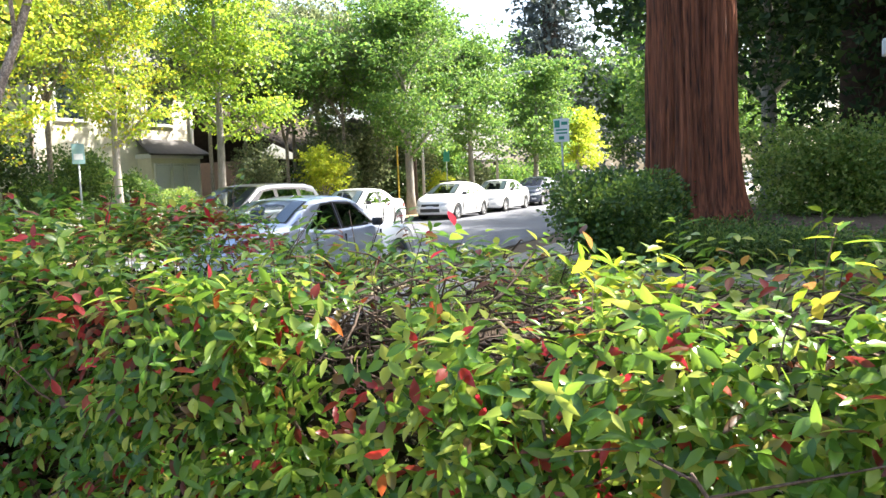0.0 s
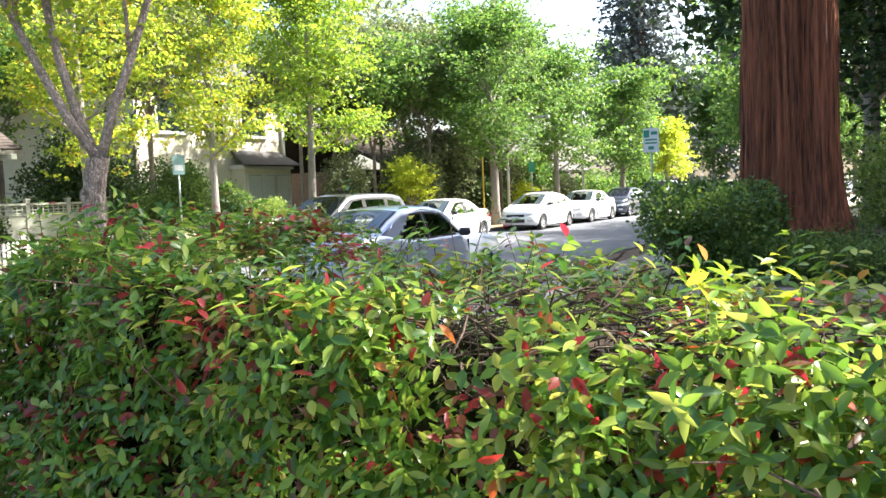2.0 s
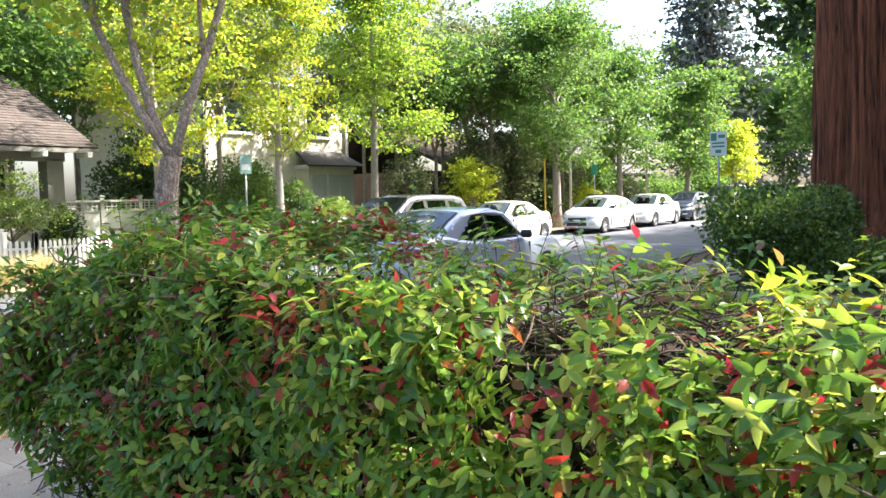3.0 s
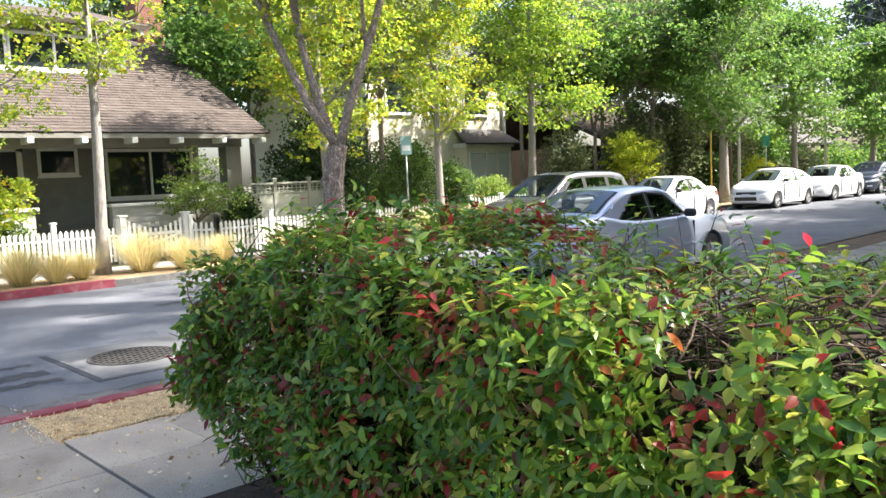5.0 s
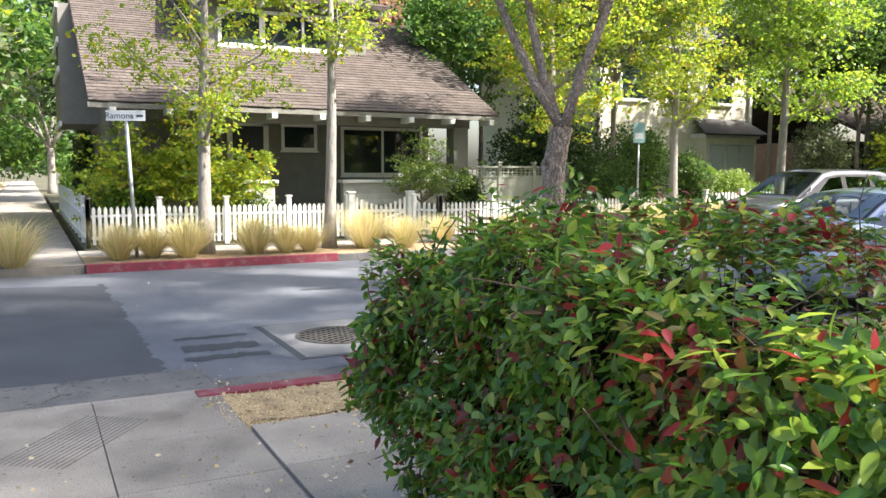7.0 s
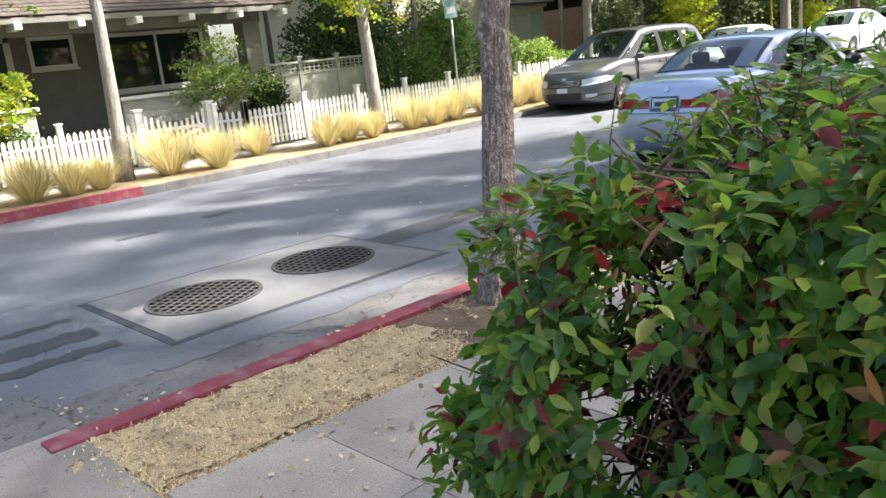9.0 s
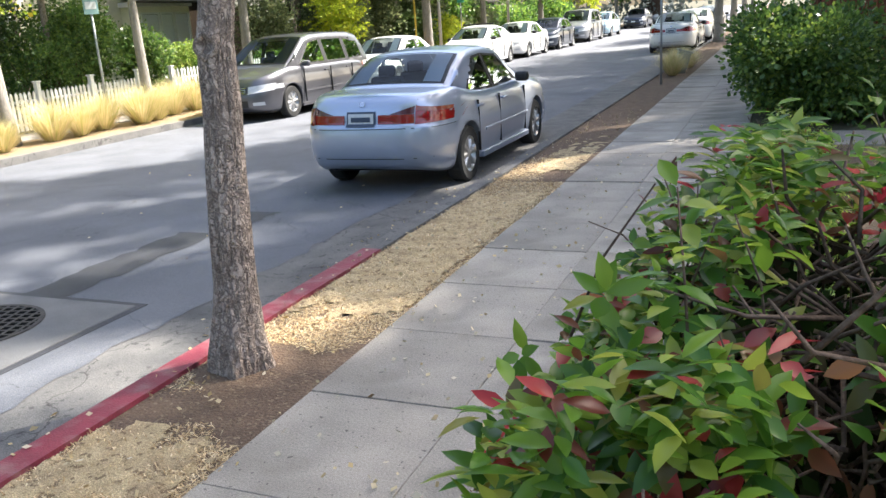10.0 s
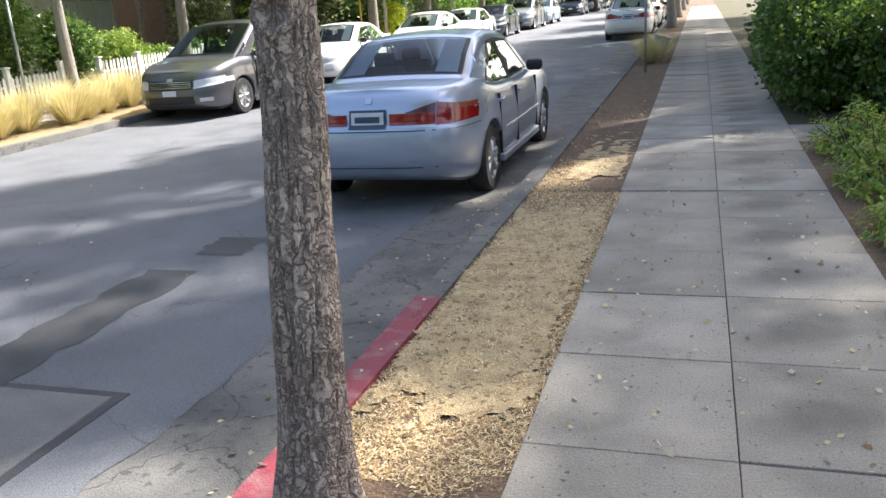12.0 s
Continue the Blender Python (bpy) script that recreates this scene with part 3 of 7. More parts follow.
def leader_tree(at, label, seed, base, top, r, wide, nleaf, leaf, clump, leaves, name="street_tree", group="street trees"):
    """A tree with one slim stem up to its top and rising side limbs all along the crown."""
    rng = random.Random(seed)
    tree = empty(name, at, label, "tree", group)
    v, f, tips, pts, rad = [], [], [], [], []
    bx, by = rng.uniform(-0.12, 0.12), rng.uniform(-0.12, 0.12)
    for i in range(10):
        q = i / 9
        pts.append(Vector((bx * q + 0.05 * math.sin(5 * q + seed), by * q + 0.05 * math.cos(4 * q + seed), -0.15 + (top + 0.15) * q)))
        rad.append(r * (1 - 0.9 * q ** 1.3) * (1 + 0.45 * max(0, 1 - q * 9)))
    tube(pts, rad, 10, 0.06, v, f, rng)
    for k in range(15):
        q = (base + (top - base) * 0.92 * k / 14) / top
        p = pts[min(8, int(q * 9))].lerp(pts[min(9, int(q * 9) + 1)], q * 9 - int(q * 9))
        a = 2.4 * k + rng.uniform(-0.4, 0.4)
        u = k / 14
        shape = (0.72 + 0.55 * u) if u < 0.35 else 0.91 * (1 - ((u - 0.35) / 0.75) ** 1.6)
        limb(v, f, tips, p, Vector((math.cos(a), math.sin(a), 0.55 + 0.5 * u)), wide * shape * rng.uniform(0.5, 0.75), max(0.012, r * 0.34 * (1 - 0.6 * u)), 1, rng, 0.5, 0.35, 5)
    mesh_ob("trunk", [tuple(x) for x in v], f, M_BARK, tree, smooth=True)
    pos, nrm = crown_points(tips, nleaf, clump, seed, 0.5)
    quad_cloud("crown", pos, nrm, leaf, leaves, tree, seed, flat=1.1, corners=3 if leaf > 0.12 else 4)
    return tree


def make_shrub(name, at, label, seed, rx, ry, h, nleaf=6000, leaf=0.06, leaves=None, category="shrub", lobes=14, boxy=False, group="", stems=True):
    """A shrub: stems, and leaves in lobes that leave gaps and an uneven outline."""
    rs = np.random.RandomState(seed)
    rng = random.Random(seed)
    sh = empty(name, at, label, category, group)
    v, f = [], []
    for k in range(9):
        a = rng.uniform(0, 6.283)
        e = Vector((math.cos(a) * rx * 0.7 * rng.random(), math.sin(a) * ry * 0.7 * rng.random(), h * rng.uniform(0.6, 0.9)))
        tube([Vector((e.x * 0.2, e.y * 0.2, -0.05)), Vector((e.x * 0.5, e.y * 0.5, e.z * 0.5)) + Vector((rng.uniform(-0.05, 0.05), rng.uniform(-0.05, 0.05), 0)), e], [0.02, 0.014, 0.005], 5, 0.1, v, f, rng)
    mesh_ob("stems", [tuple(x) for x in v], f, M_TWIG, sh)
    c = rs.uniform(-1, 1, (lobes * 3, 3))
    if not boxy:
        c = c[(c ** 2).sum(1) < 1][:lobes]
    lr = 0.36 if boxy else 0.42
    idx = rs.randint(0, len(c), nleaf)
    u = rs.normal(0, 1, (nleaf, 3))
    u /= np.linalg.norm(u, axis=1, keepdims=True)
    rad = rs.uniform(0.55, 1.08, nleaf)[:, None] * lr
    p = c[idx] * (1 - lr * 0.8) + u * rad
    pos = p * np.array([rx, ry, h * 0.5]) + np.array([0, 0, h * 0.5])
    pos[:, 2] = np.maximum(pos[:, 2], 0.02)
    quad_cloud("foliage", pos, u + p * 0.6, leaf, leaves or M_BUSH, sh, seed, aspect=0.75, corners=3 if leaf > 0.075 else 4)
    return sh


# far kerb trees, slim grey stems and yellow green crowns
for x, y, base, top, r, wide, seed, lm, nl, lf, cl in [
        (-17.1, 3.6, 2.3, 7.5, 0.14, 2.3, 3, M_GINKGO, 9000, 0.085, 0.34), (-17.1, 6.1, 3.9, 8.0, 0.13, 1.9, 5, M_GINKGO, 7500, 0.085, 0.32),
        (-17.1, 11.8, 2.5, 8.0, 0.15, 2.7, 7, M_GINKGO, 17000, 0.09, 0.36), (-17.0, 15.6, 2.9, 7.8, 0.12, 2.4, 9, M_GINKGO, 15000, 0.09, 0.36),
        (-17.0, 19.5, 3.1, 9.0, 0.14, 2.7, 11, M_LIMETREE, 21000, 0.105, 0.42), (-17.0, 31.6, 2.5, 9.2, 0.2, 4.0, 13, M_GREENTREE, 26000, 0.13, 0.5),
        (-17.0, 38.5, 2.4, 8.0, 0.16, 3.2, 15, M_GREENTREE, 17000, 0.14, 0.5), (-17.0, 48.5, 2.4, 8.2, 0.18, 3.2, 17, M_GREENTREE, 13000, 0.18, 0.6),
        (-17.0, 57.5, 2.2, 5.6, 0.16, 1.7, 19, M_YELLOWTREE, 6000, 0.2, 0.55), (-17.0, 72.0, 2.4, 9.0, 0.18, 3.4, 21, M_GREENTREE, 11000, 0.22, 0.65)]:
    leader_tree((x, y, gz(y)), "street tree with slim grey trunk and %s crown" % {M_YELLOWTREE: "yellow", M_GREENTREE: "deep green", M_LIMETREE: "bright green"}.get(lm, "yellow green"), seed, base, top, r, wide, nl, lf, cl, lm)
# near kerb tree with a fork
make_tree("forked_street_tree", (-6.5, 4.3, 0), "forked street tree with thick grey furrowed trunk beside kerb", 23, 2.0, 0.118, 1.9, 4, 46000, 0.075, 0.42, M_BARK_FISSURED, M_GINKGO, 0.5, 0.8, 3, (0.11, 0.115), flare=1.5, ridged=True, dirs=((-0.39, -0.48, 1), (-0.22, -0.30, 1.1), (0.18, 0.345, 1)))
for y, s in [(37.5, 25), (48, 27), (60, 29), (75, 31)]:
    make_tree("street_tree", (-6.4, y, gz(y)), "street tree with green crown beside pavement", s, 2.4, 0.2, 1.9, 3, 9000, 0.2, 0.55, leaves=M_GREENTREE, up=0.6)

# the redwood
def redwood():
    t = empty("redwood_tree", (-2.63, 15.9, 0), "huge redwood trunk with reddish furrowed bark", "tree")
    v, f = [], []
    rs = random.Random(4)
    n, rings = 150, 44
    ph = [rs.uniform(0, 6.283) for _ in range(9)]
    for i in range(rings):
        q = i / (rings - 1)
        z = 0.4 + 27 * q ** 1.9
        rr = 0.70 - 0.012 * (z - 1) + 0.16 * math.exp(-(z - 0.8) * 2.2)
        for k in range(n):
            a = 6.283185 * k / n
            tw = a + 0.012 * z
            w = 0.5 + 0.5 * math.sin(17 * tw + 0.5 * math.sin(z * 0.9 + ph[0])) * math.sin(9 * tw + ph[1] + 0.35 * z)
            w2 = math.sin(41 * tw + ph[2] + 1.3 * math.sin(z * 1.3 + 3 * a))
            dr = 0.12 * w + 0.055 * w2 + 0.05 * math.sin(3 * tw + ph[3]) + 0.03 * math.exp(-(z - 0.6) * 2) * math.sin(11 * a + ph[4])
            v.append(((rr + dr) * math.cos(a), (rr + dr) * math.sin(a), z))
    for i in range(rings - 1):
        for k in range(n):
            f.append((i * n + k, i * n + (k + 1) % n, (i + 1) * n + (k + 1) % n, (i + 1) * n + k))
    mesh_ob("trunk", v, f, M_REDWOOD, t, smooth=True)
    bv, bf, tips = [], [], []
    rng = random.Random(8)
    for k in range(52):
        z = 7.5 + 0.37 * k
        a = rng.uniform(0, 6.283)
        limb(bv, bf, tips, Vector((0.6 * math.cos(a), 0.6 * math.sin(a), z)), Vector((math.cos(a), math.sin(a), 0.05)), 2.3 * (1.15 - (z - 7.5) / 24), 0.07, 1, rng, 0.5, 0.0, 5)
    mesh_ob("bough_mass", [tuple(x) for x in bv], bf, M_REDWOOD, t)["kind"] = "stuff"
    pos, nrm = crown_points(tips, 20000, 0.5, 5, 0.5)
    quad_cloud("crown", pos, nrm, 0.24, M_DARKTREE, t, 6, aspect=0.5)


redwood()


# ---- the hedge that the path skirts ----
HX0, HX1, HY0, HY1 = -4.2, 2.9, 1.76, 3.2


def hedge_top(x):
    x = np.asarray(x, dtype=float)
    end = np.clip(1 - (x - HX0) / 0.75, 0, 1)
    return 1.215 - 0.30 * end ** 2 + 0.17 / (1 + np.exp((x + 2.0) * 3.0)) + 0.22 / (1 + np.exp(-(x - 0.55) * 4.0)) + 0.035 * np.sin(x * 4.3 + 1) + 0.03 * np.sin(x * 9.1)


def hedge():
    x0, x1, y0, y1 = HX0, HX1, HY0, HY1
    org = np.array([(x0 + x1) / 2, (y0 + y1) / 2, 0])
    hd = empty("hedge", tuple(org), "clipped leafy hedge of glossy green leaves with scattered red ones", "hedge")
    rs = np.random.RandomState(11)

    def surface(n, p):
        """Random points on the clipped shell: front, back, end and top."""
        face = rs.choice(4, n, p=p)
        a, b = rs.rand(n), rs.rand(n)
        x = x0 + (x1 - x0) * a ** 1.35
        tz = hedge_top(x)
        X = np.where(face == 2, x0, x)
        Y = np.where(face == 0, y0, np.where(face == 1, y1, y0 + (y1 - y0) * np.where(face == 2, a, b)))
        Z = np.where(face == 3, tz, 0.2 + (np.where(face == 2, hedge_top(x0), tz) - 0.2) * b)
        N = np.stack([np.where(face == 2, -1.0, 0.0), np.where(face == 0, -1.0, np.where(face == 1, 1.0, 0.0)), np.where(face == 3, 1.0, 0.2)], 1)
        P = np.stack([X, Y, Z], 1)
        sh = np.clip((Z - (hedge_top(X) - 0.32)) / 0.32, 0, 1)
        low = np.clip((0.5 - Z) / 0.4, 0, 1)
        P[:, 1] += np.where(face == 0, 0.2 * sh ** 2 + 0.25 * low ** 1.5, 0)
        P[:, 0] += np.where(face == 2, 0.55 * np.clip((Z - 0.55) / 0.6, 0, 1) ** 1.8 + 0.62 * np.clip((0.55 - Z) / 0.4, 0, 1) ** 1.2, 0)
        corner = np.clip((x0 + 0.6 - P[:, 0]) / 0.6, 0, 1)
        P[:, 1] += np.where(face == 0, 0.2 * corner ** 2, 0)
        edge = np.minimum(np.minimum(P[:, 1] - y0, y1 - P[:, 1]), (P[:, 0] - x0) * 0.8) / 0.35
        P[:, 2] -= np.where(face == 3, 0.1 * np.clip(1 - edge, 0, 1) ** 2, 0)
        lump = np.array([noise.noise((float(q[0]) * 2.6, float(q[1]) * 2.6, float(q[2]) * 2.6)) for q in P])
        wave = np.array([noise.noise((float(q[0]) * 1.1 + 3, float(q[1]) * 1.3, float(q[2]) * 1.6)) for q in P])
        P += N * (lump[:, None] * 0.17 + wave[:, None] * 0.12) + rs.normal(0, 0.035, (n, 3))
        return P, N, lump, face

    def shoots(P, N, per=6, seed=3):
        """Leaves in whorls round shoot tips, drooping outwards."""
        r2 = np.random.RandomState(seed)
        n = len(P)
        ax = N * 1.0 + np.array([0, 0, 0.5]) + r2.normal(0, 0.5, (n, 3))
        ax /= np.linalg.norm(ax, axis=1, keepdims=True)
        u = np.cross(ax, r2.normal(0, 1, (n, 3)))
        u /= np.linalg.norm(u, axis=1, keepdims=True)
        w = np.cross(ax, u)
        pos, way, up = [], [], []
        for k in range(per):
            ph = 2.4 * k + r2.uniform(-0.4, 0.4, n)
            rad = np.cos(ph)[:, None] * u + np.sin(ph)[:, None] * w
            tilt = r2.uniform(0.05, 0.75, n)[:, None]
            d = rad + ax * tilt + np.array([0, 0, -0.28])
            pos.append(P - ax * (0.014 * k) + rad * 0.004)
            way.append(d)
            up.append(ax + rad * 0.25 + r2.normal(0, 0.12, (n, 3)))
        return np.concatenate(pos), np.concatenate(way), np.concatenate(up)

    P, N, lump, face = surface(9400, [0.47, 0.06, 0.13, 0.34])
    k = 520
    X = rs.uniform(-1.75, 1.2, k)
    add = np.stack([X, y0 + rs.normal(0.05, 0.05, k), rs.uniform(0.35, 1.0, k) * (hedge_top(X) - 0.02)], 1)
    P, N = np.concatenate([P, add]), np.concatenate([N, np.tile([0.0, -1.0, 0.3], (k, 1))])
    lump, face = np.concatenate([lump, np.zeros(k)]), np.concatenate([face, np.zeros(k, int)])
    n = len(P)
    bare_top = (face == 3) & (P[:, 1] > y0 + 0.28) & (P[:, 0] > -1.9) & (P[:, 0] < 1.6)
    hole = (np.abs(P[:, 0] + 3.73) < 0.085 + 0.03 * np.sin(P[:, 2] * 9)) & (P[:, 1] < 2.45) & (P[:, 2] > 0.3) & (face != 1)
    sparse = (P[:, 0] < -3.75) & (P[:, 2] < 0.55)
    full = face == 0
    keep = (lump > np.where(full, -0.56, -0.34) + 0.22 * rs.rand(n)) & ~(bare_top & (rs.rand(n) < 0.72)) & ~(hole & (rs.rand(n) < 0.9)) & ~(sparse & (rs.rand(n) < 0.45)) & ~((P[:, 0] < x0 + 0.2 + 0.7 * np.clip((0.62 - P[:, 2]) / 0.45, 0, 1)) & (P[:, 2] < 0.6) & (rs.rand(n) < 0.8)) & ~((P[:, 0] < -3.3) & (rs.rand(n) < 0.12))
    P, N = P[keep], N[keep]
    # shoots that would hang free of the rest at the end are left out
    ends = np.where(P[:, 0] < -3.3)[0]
    gap = ((P[ends, None, :] - P[None, ends, :]) ** 2).sum(2)
    lone = ends[(gap < 0.11 ** 2).sum(1) < 5]
    held = np.ones(len(P), bool)
    held[lone] = False
    P, N = P[held], N[held]
    # which shoots have turned red: small patches
    red = np.array([noise.noise((float(q[0]) * 3.1 + 9, float(q[1]) * 3.1, float(q[2]) * 3.1)) for q in P]) > np.where(P[:, 0] < -1.2, 0.43, 0.55)
    red &= rs.rand(len(P)) < 0.55
    pos, way, up = shoots(P[~red], N[~red], 6, 3)
    # leaves that the path passes nearest are pieces of their own
    tot = len(pos)
    near = np.where((pos[:, 0] < -3.2) & (pos[:, 1] < 2.35) & (pos[:, 2] > 0.55))[0]
    near = near[:: max(1, len(near) // 290)][:290]
    rest = np.ones(tot, bool)
    rest[near] = False
    aged = pos[:, 0] + 0.5 * np.random.RandomState(8).normal(0, 1, tot) + 0.5 * (pos[:, 2] - 0.9) < -2.0
    for nm, sel, mt, ln in (("foliage", rest & ~aged, M_HEDGE, 0.065), ("older_foliage", rest & aged, M_HEDGE_OLD, 0.058)):
        leaf_cloud(nm, pos[sel] - org, way[sel], ln, 0.026, mt, hd, 3, 0.16, way=way[sel], face=up[sel])
    lv = [(0, 0, 0)]
    for q, half in ((0.2, 0.34), (0.45, 0.5), (0.73, 0.34)):
        lv += [(q, 0, 0), (q, half, 1), (q, -half, 1)]
    lv.append((1, 0, 0))
    lf = [(0, 2, 1), (0, 1, 3), (1, 2, 5, 4), (1, 4, 6, 3), (4, 5, 8, 7), (4, 7, 9, 6), (7, 8, 10), (7, 10, 9)]
    lme = bpy.data.meshes.new("leaf")
    lme.from_pydata([(a * 0.066, b * 0.028, abs(b) * 0.012 - 0.011 * a * a) for a, b, c in lv], [], lf)
    lme.polygons.foreach_set("use_smooth", [True] * len(lf))
    lme.materials.append(M_HEDGE_ONE)
    for i in near:
        d = Vector(way[i]).normalized()
        s = Vector(up[i]).cross(d).normalized()
        z = d.cross(s)
        sc = 0.75 + 0.45 * float(rs.rand())
        o = new("leaf", lme)
        o.parent = hd
        m = Matrix((d * sc, s * sc, z * sc)).transposed().to_4x4()
        m.translation = Vector(pos[i] - org)
        o.matrix_basis = m
    pos, way, up = shoots(P[red], N[red], 5, 5)
    leaf_cloud("red_foliage", pos - org, way, 0.062, 0.026, M_REDLEAF, hd, 7, 0.16, label="leaves turned red and brown", way=way, face=up)
    # long new shoots standing above the clipped top
    k = 430
    sx = x0 + (x1 - x0) * rs.rand(k) ** 1.2
    sy = rs.uniform(y0 + 0.05, y1 - 0.1, k)
    hgt = rs.uniform(0.04, 0.2, k) * np.where(rs.rand(k) < 0.25, 1.5, 1.0)
    S = np.stack([sx, sy, hedge_top(sx) - 0.05 + hgt], 1)
    S = S[(S[:, 0] > x0 + 0.25) & ~((np.abs(S[:, 0] + 3.73) < 0.13) & (S[:, 1] < 2.4))]
    old = S[S[:, 0] < -0.9]
    pos, way, up = shoots(old, np.tile([0, 0, 1.0], (len(old), 1)), 7, 10)
    leaf_cloud("top_foliage", pos - org, way, 0.06, 0.025, M_HEDGE_OLD, hd, 12, 0.16, way=way, face=up)
    new_s = S[S[:, 0] >= -0.9]
    pos, way, up = shoots(new_s, np.tile([0, 0, 1.0], (len(new_s), 1)), 8, 9)
    leaf_cloud("new_growth", pos - org, way, 0.07, 0.026, M_NEWLEAF, hd, 9, 0.16, label="bright yellow green new leaves", way=way, face=up)
    # old leaves inside, coloured near black to paint in the hedge's inner shade
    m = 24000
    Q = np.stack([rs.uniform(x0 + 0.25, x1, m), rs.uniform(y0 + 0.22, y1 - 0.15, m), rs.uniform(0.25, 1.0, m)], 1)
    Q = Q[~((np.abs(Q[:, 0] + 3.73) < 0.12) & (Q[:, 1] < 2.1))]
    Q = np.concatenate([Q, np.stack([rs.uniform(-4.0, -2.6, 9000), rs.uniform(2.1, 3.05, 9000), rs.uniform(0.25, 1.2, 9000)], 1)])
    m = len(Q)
    quad_cloud("inner_foliage", Q - org, rs.normal(0, 1, (m, 3)), 0.07, M_INNER_SHADE, hd, 5, aspect=0.45)
    # stems and twigs
    rng = random.Random(6)
    v, f = [], []
    for j in range(70):
        bx = x0 + 0.3 + (x1 - x0 - 0.4) * rng.random() ** 1.3
        by = rng.uniform(y0 + 0.35, y1 - 0.4)
        p = Vector((bx - org[0], by - org[1], -0.02))
        h = float(hedge_top(bx)) - 0.06
        for s in range(3):
            e = p + Vector((rng.uniform(-0.35, 0.35), rng.uniform(-0.5, 0.5), h * rng.uniform(0.75, 1.0)))
            m1 = p.lerp(e, 0.4) + Vector((rng.uniform(-0.08, 0.08), rng.uniform(-0.08, 0.08), 0))
            tube([p, m1, e], [0.016, 0.011, 0.004], 5, 0.1, v, f, rng)
            for q in range(9):
                s0 = m1.lerp(e, rng.uniform(-0.2, 1.0))
                d = Vector((rng.uniform(-1, 1), rng.uniform(-1, 1), rng.uniform(-0.3, 0.7))).normalized()
                L1 = rng.uniform(0.12, 0.36)
                s1 = s0 + d * L1 * 0.5 + Vector((rng.uniform(-0.04, 0.04), rng.uniform(-0.04, 0.04), 0.01))
                s2 = s0 + d * L1 + Vector((rng.uniform(-0.06, 0.06), rng.uniform(-0.06, 0.06), 0.03))
                tube([s0, s1, s2], [0.004, 0.003, 0.0018], 4, 0.1, v, f, rng)
    for j in range(900):
        lowdown = j > 420
        s0 = Vector(((rng.uniform(-4.1, -2.9) if lowdown else rng.gauss(-3.72, 0.07)) - org[0], rng.uniform(1.92, 2.6) - org[1], rng.uniform(0.12, 0.6) if lowdown else rng.uniform(0.3, 1.32)))
        d = Vector((rng.uniform(-1, 1), rng.uniform(-1, 0.6), rng.uniform(-0.7, 1.0))).normalized()
        L1 = rng.uniform(0.1, 0.26)
        bend = Vector((rng.uniform(-0.04, 0.04), rng.uniform(-0.04, 0.04), rng.uniform(-0.03, 0.03)))
        tube([s0, s0 + d * L1 * 0.5 + bend, s0 + d * L1 + bend * 0.5], [0.0045, 0.0035, 0.002], 4, 0.1, v, f, rng)
    # wiry old wood showing through the clipped top
    for j in range(900):
        bx, by = rng.uniform(-2.1, 1.5), rng.uniform(y0 + 0.22, y1 - 0.15)
        s0 = Vector((bx - org[0], by - org[1], float(hedge_top(bx)) - rng.uniform(0.04, 0.34)))
        a, L1 = rng.uniform(0, 6.283), rng.uniform(0.12, 0.34)
        d = Vector((math.cos(a), math.sin(a), rng.uniform(-0.25, 0.55))).normalized()
        bend = Vector((rng.uniform(-0.06, 0.06), rng.uniform(-0.06, 0.06), rng.uniform(-0.04, 0.05)))
        tube([s0, s0 + d * L1 * 0.35 + bend * 0.7, s0 + d * L1 * 0.7 + bend, s0 + d * L1], [0.0048, 0.0042, 0.0032, 0.0018], 4, 0.1, v, f, rng)
    # stalks of the new shoots
    for q in S[::2]:
        b = Vector(q - org)
        o1 = Vector((rng.uniform(-0.1, 0.1), rng.uniform(-0.1, 0.1), 0.24))
        tube([b - o1, b - o1 * 0.45 + Vector((rng.uniform(-0.02, 0.02), rng.uniform(-0.02, 0.02), 0)), b], [0.003, 0.002, 0.0014], 4, 0.0, v, f, rng)
    dp = np.stack([rs.normal(-3.68, 0.05, 26), rs.uniform(1.8, 2.0, 26), rs.normal(1.12, 0.12, 26)], 1)
    dw = np.stack([rs.normal(0, 0.5, 26), rs.normal(-0.3, 0.3, 26), rs.uniform(-1.2, -0.3, 26)], 1)
    leaf_cloud("dead_leaves", dp - org, dw, 0.07, 0.02, M_DEAD, hd, 4, 0.3, label="withered brown leaves", way=dw)
    mesh_ob("twig_tangle", [tuple(x) for x in v], f, M_TWIG, hd, "tangle of bare grey brown twigs", True)["kind"] = "stuff"


M_REDLEAF = leaf_mat("red leaves", [(0, (0.22, 0.02, 0.02)), (0.35, (0.36, 0.025, 0.022)), (0.55, (0.15, 0.06, 0.03)), (0.8, (0.10, 0.12, 0.03)), (1, (0.38, 0.14, 0.04))], 0.4, 0.3)
M_NEWLEAF = leaf_mat("new leaves", [(0, (0.07, 0.18, 0.018)), (0.5, (0.17, 0.28, 0.025)), (0.9, (0.34, 0.38, 0.03)), (1, (0.3, 0.12, 0.05))], 0.4, 0.4)
M_DEAD = leaf_mat("withered leaves", [(0, (0.12, 0.05, 0.025)), (0.6, (0.22, 0.10, 0.05)), (1, (0.34, 0.2, 0.1))], 0.7, 0.2)
# browns and greens darkened to carry the shade of the hedge's interior
M_INNER_SHADE = leaf_mat("shade darkened inner leaves", [(0, (0.022, 0.016, 0.010)), (0.4, (0.035, 0.024, 0.014)), (0.6, (0.018, 0.038, 0.010)), (1, (0.035, 0.07, 0.014))], 0.8, 0.08, spec=0.1)
hedge()


# ---- cars ----
from mathutils.bvhtree import BVHTree

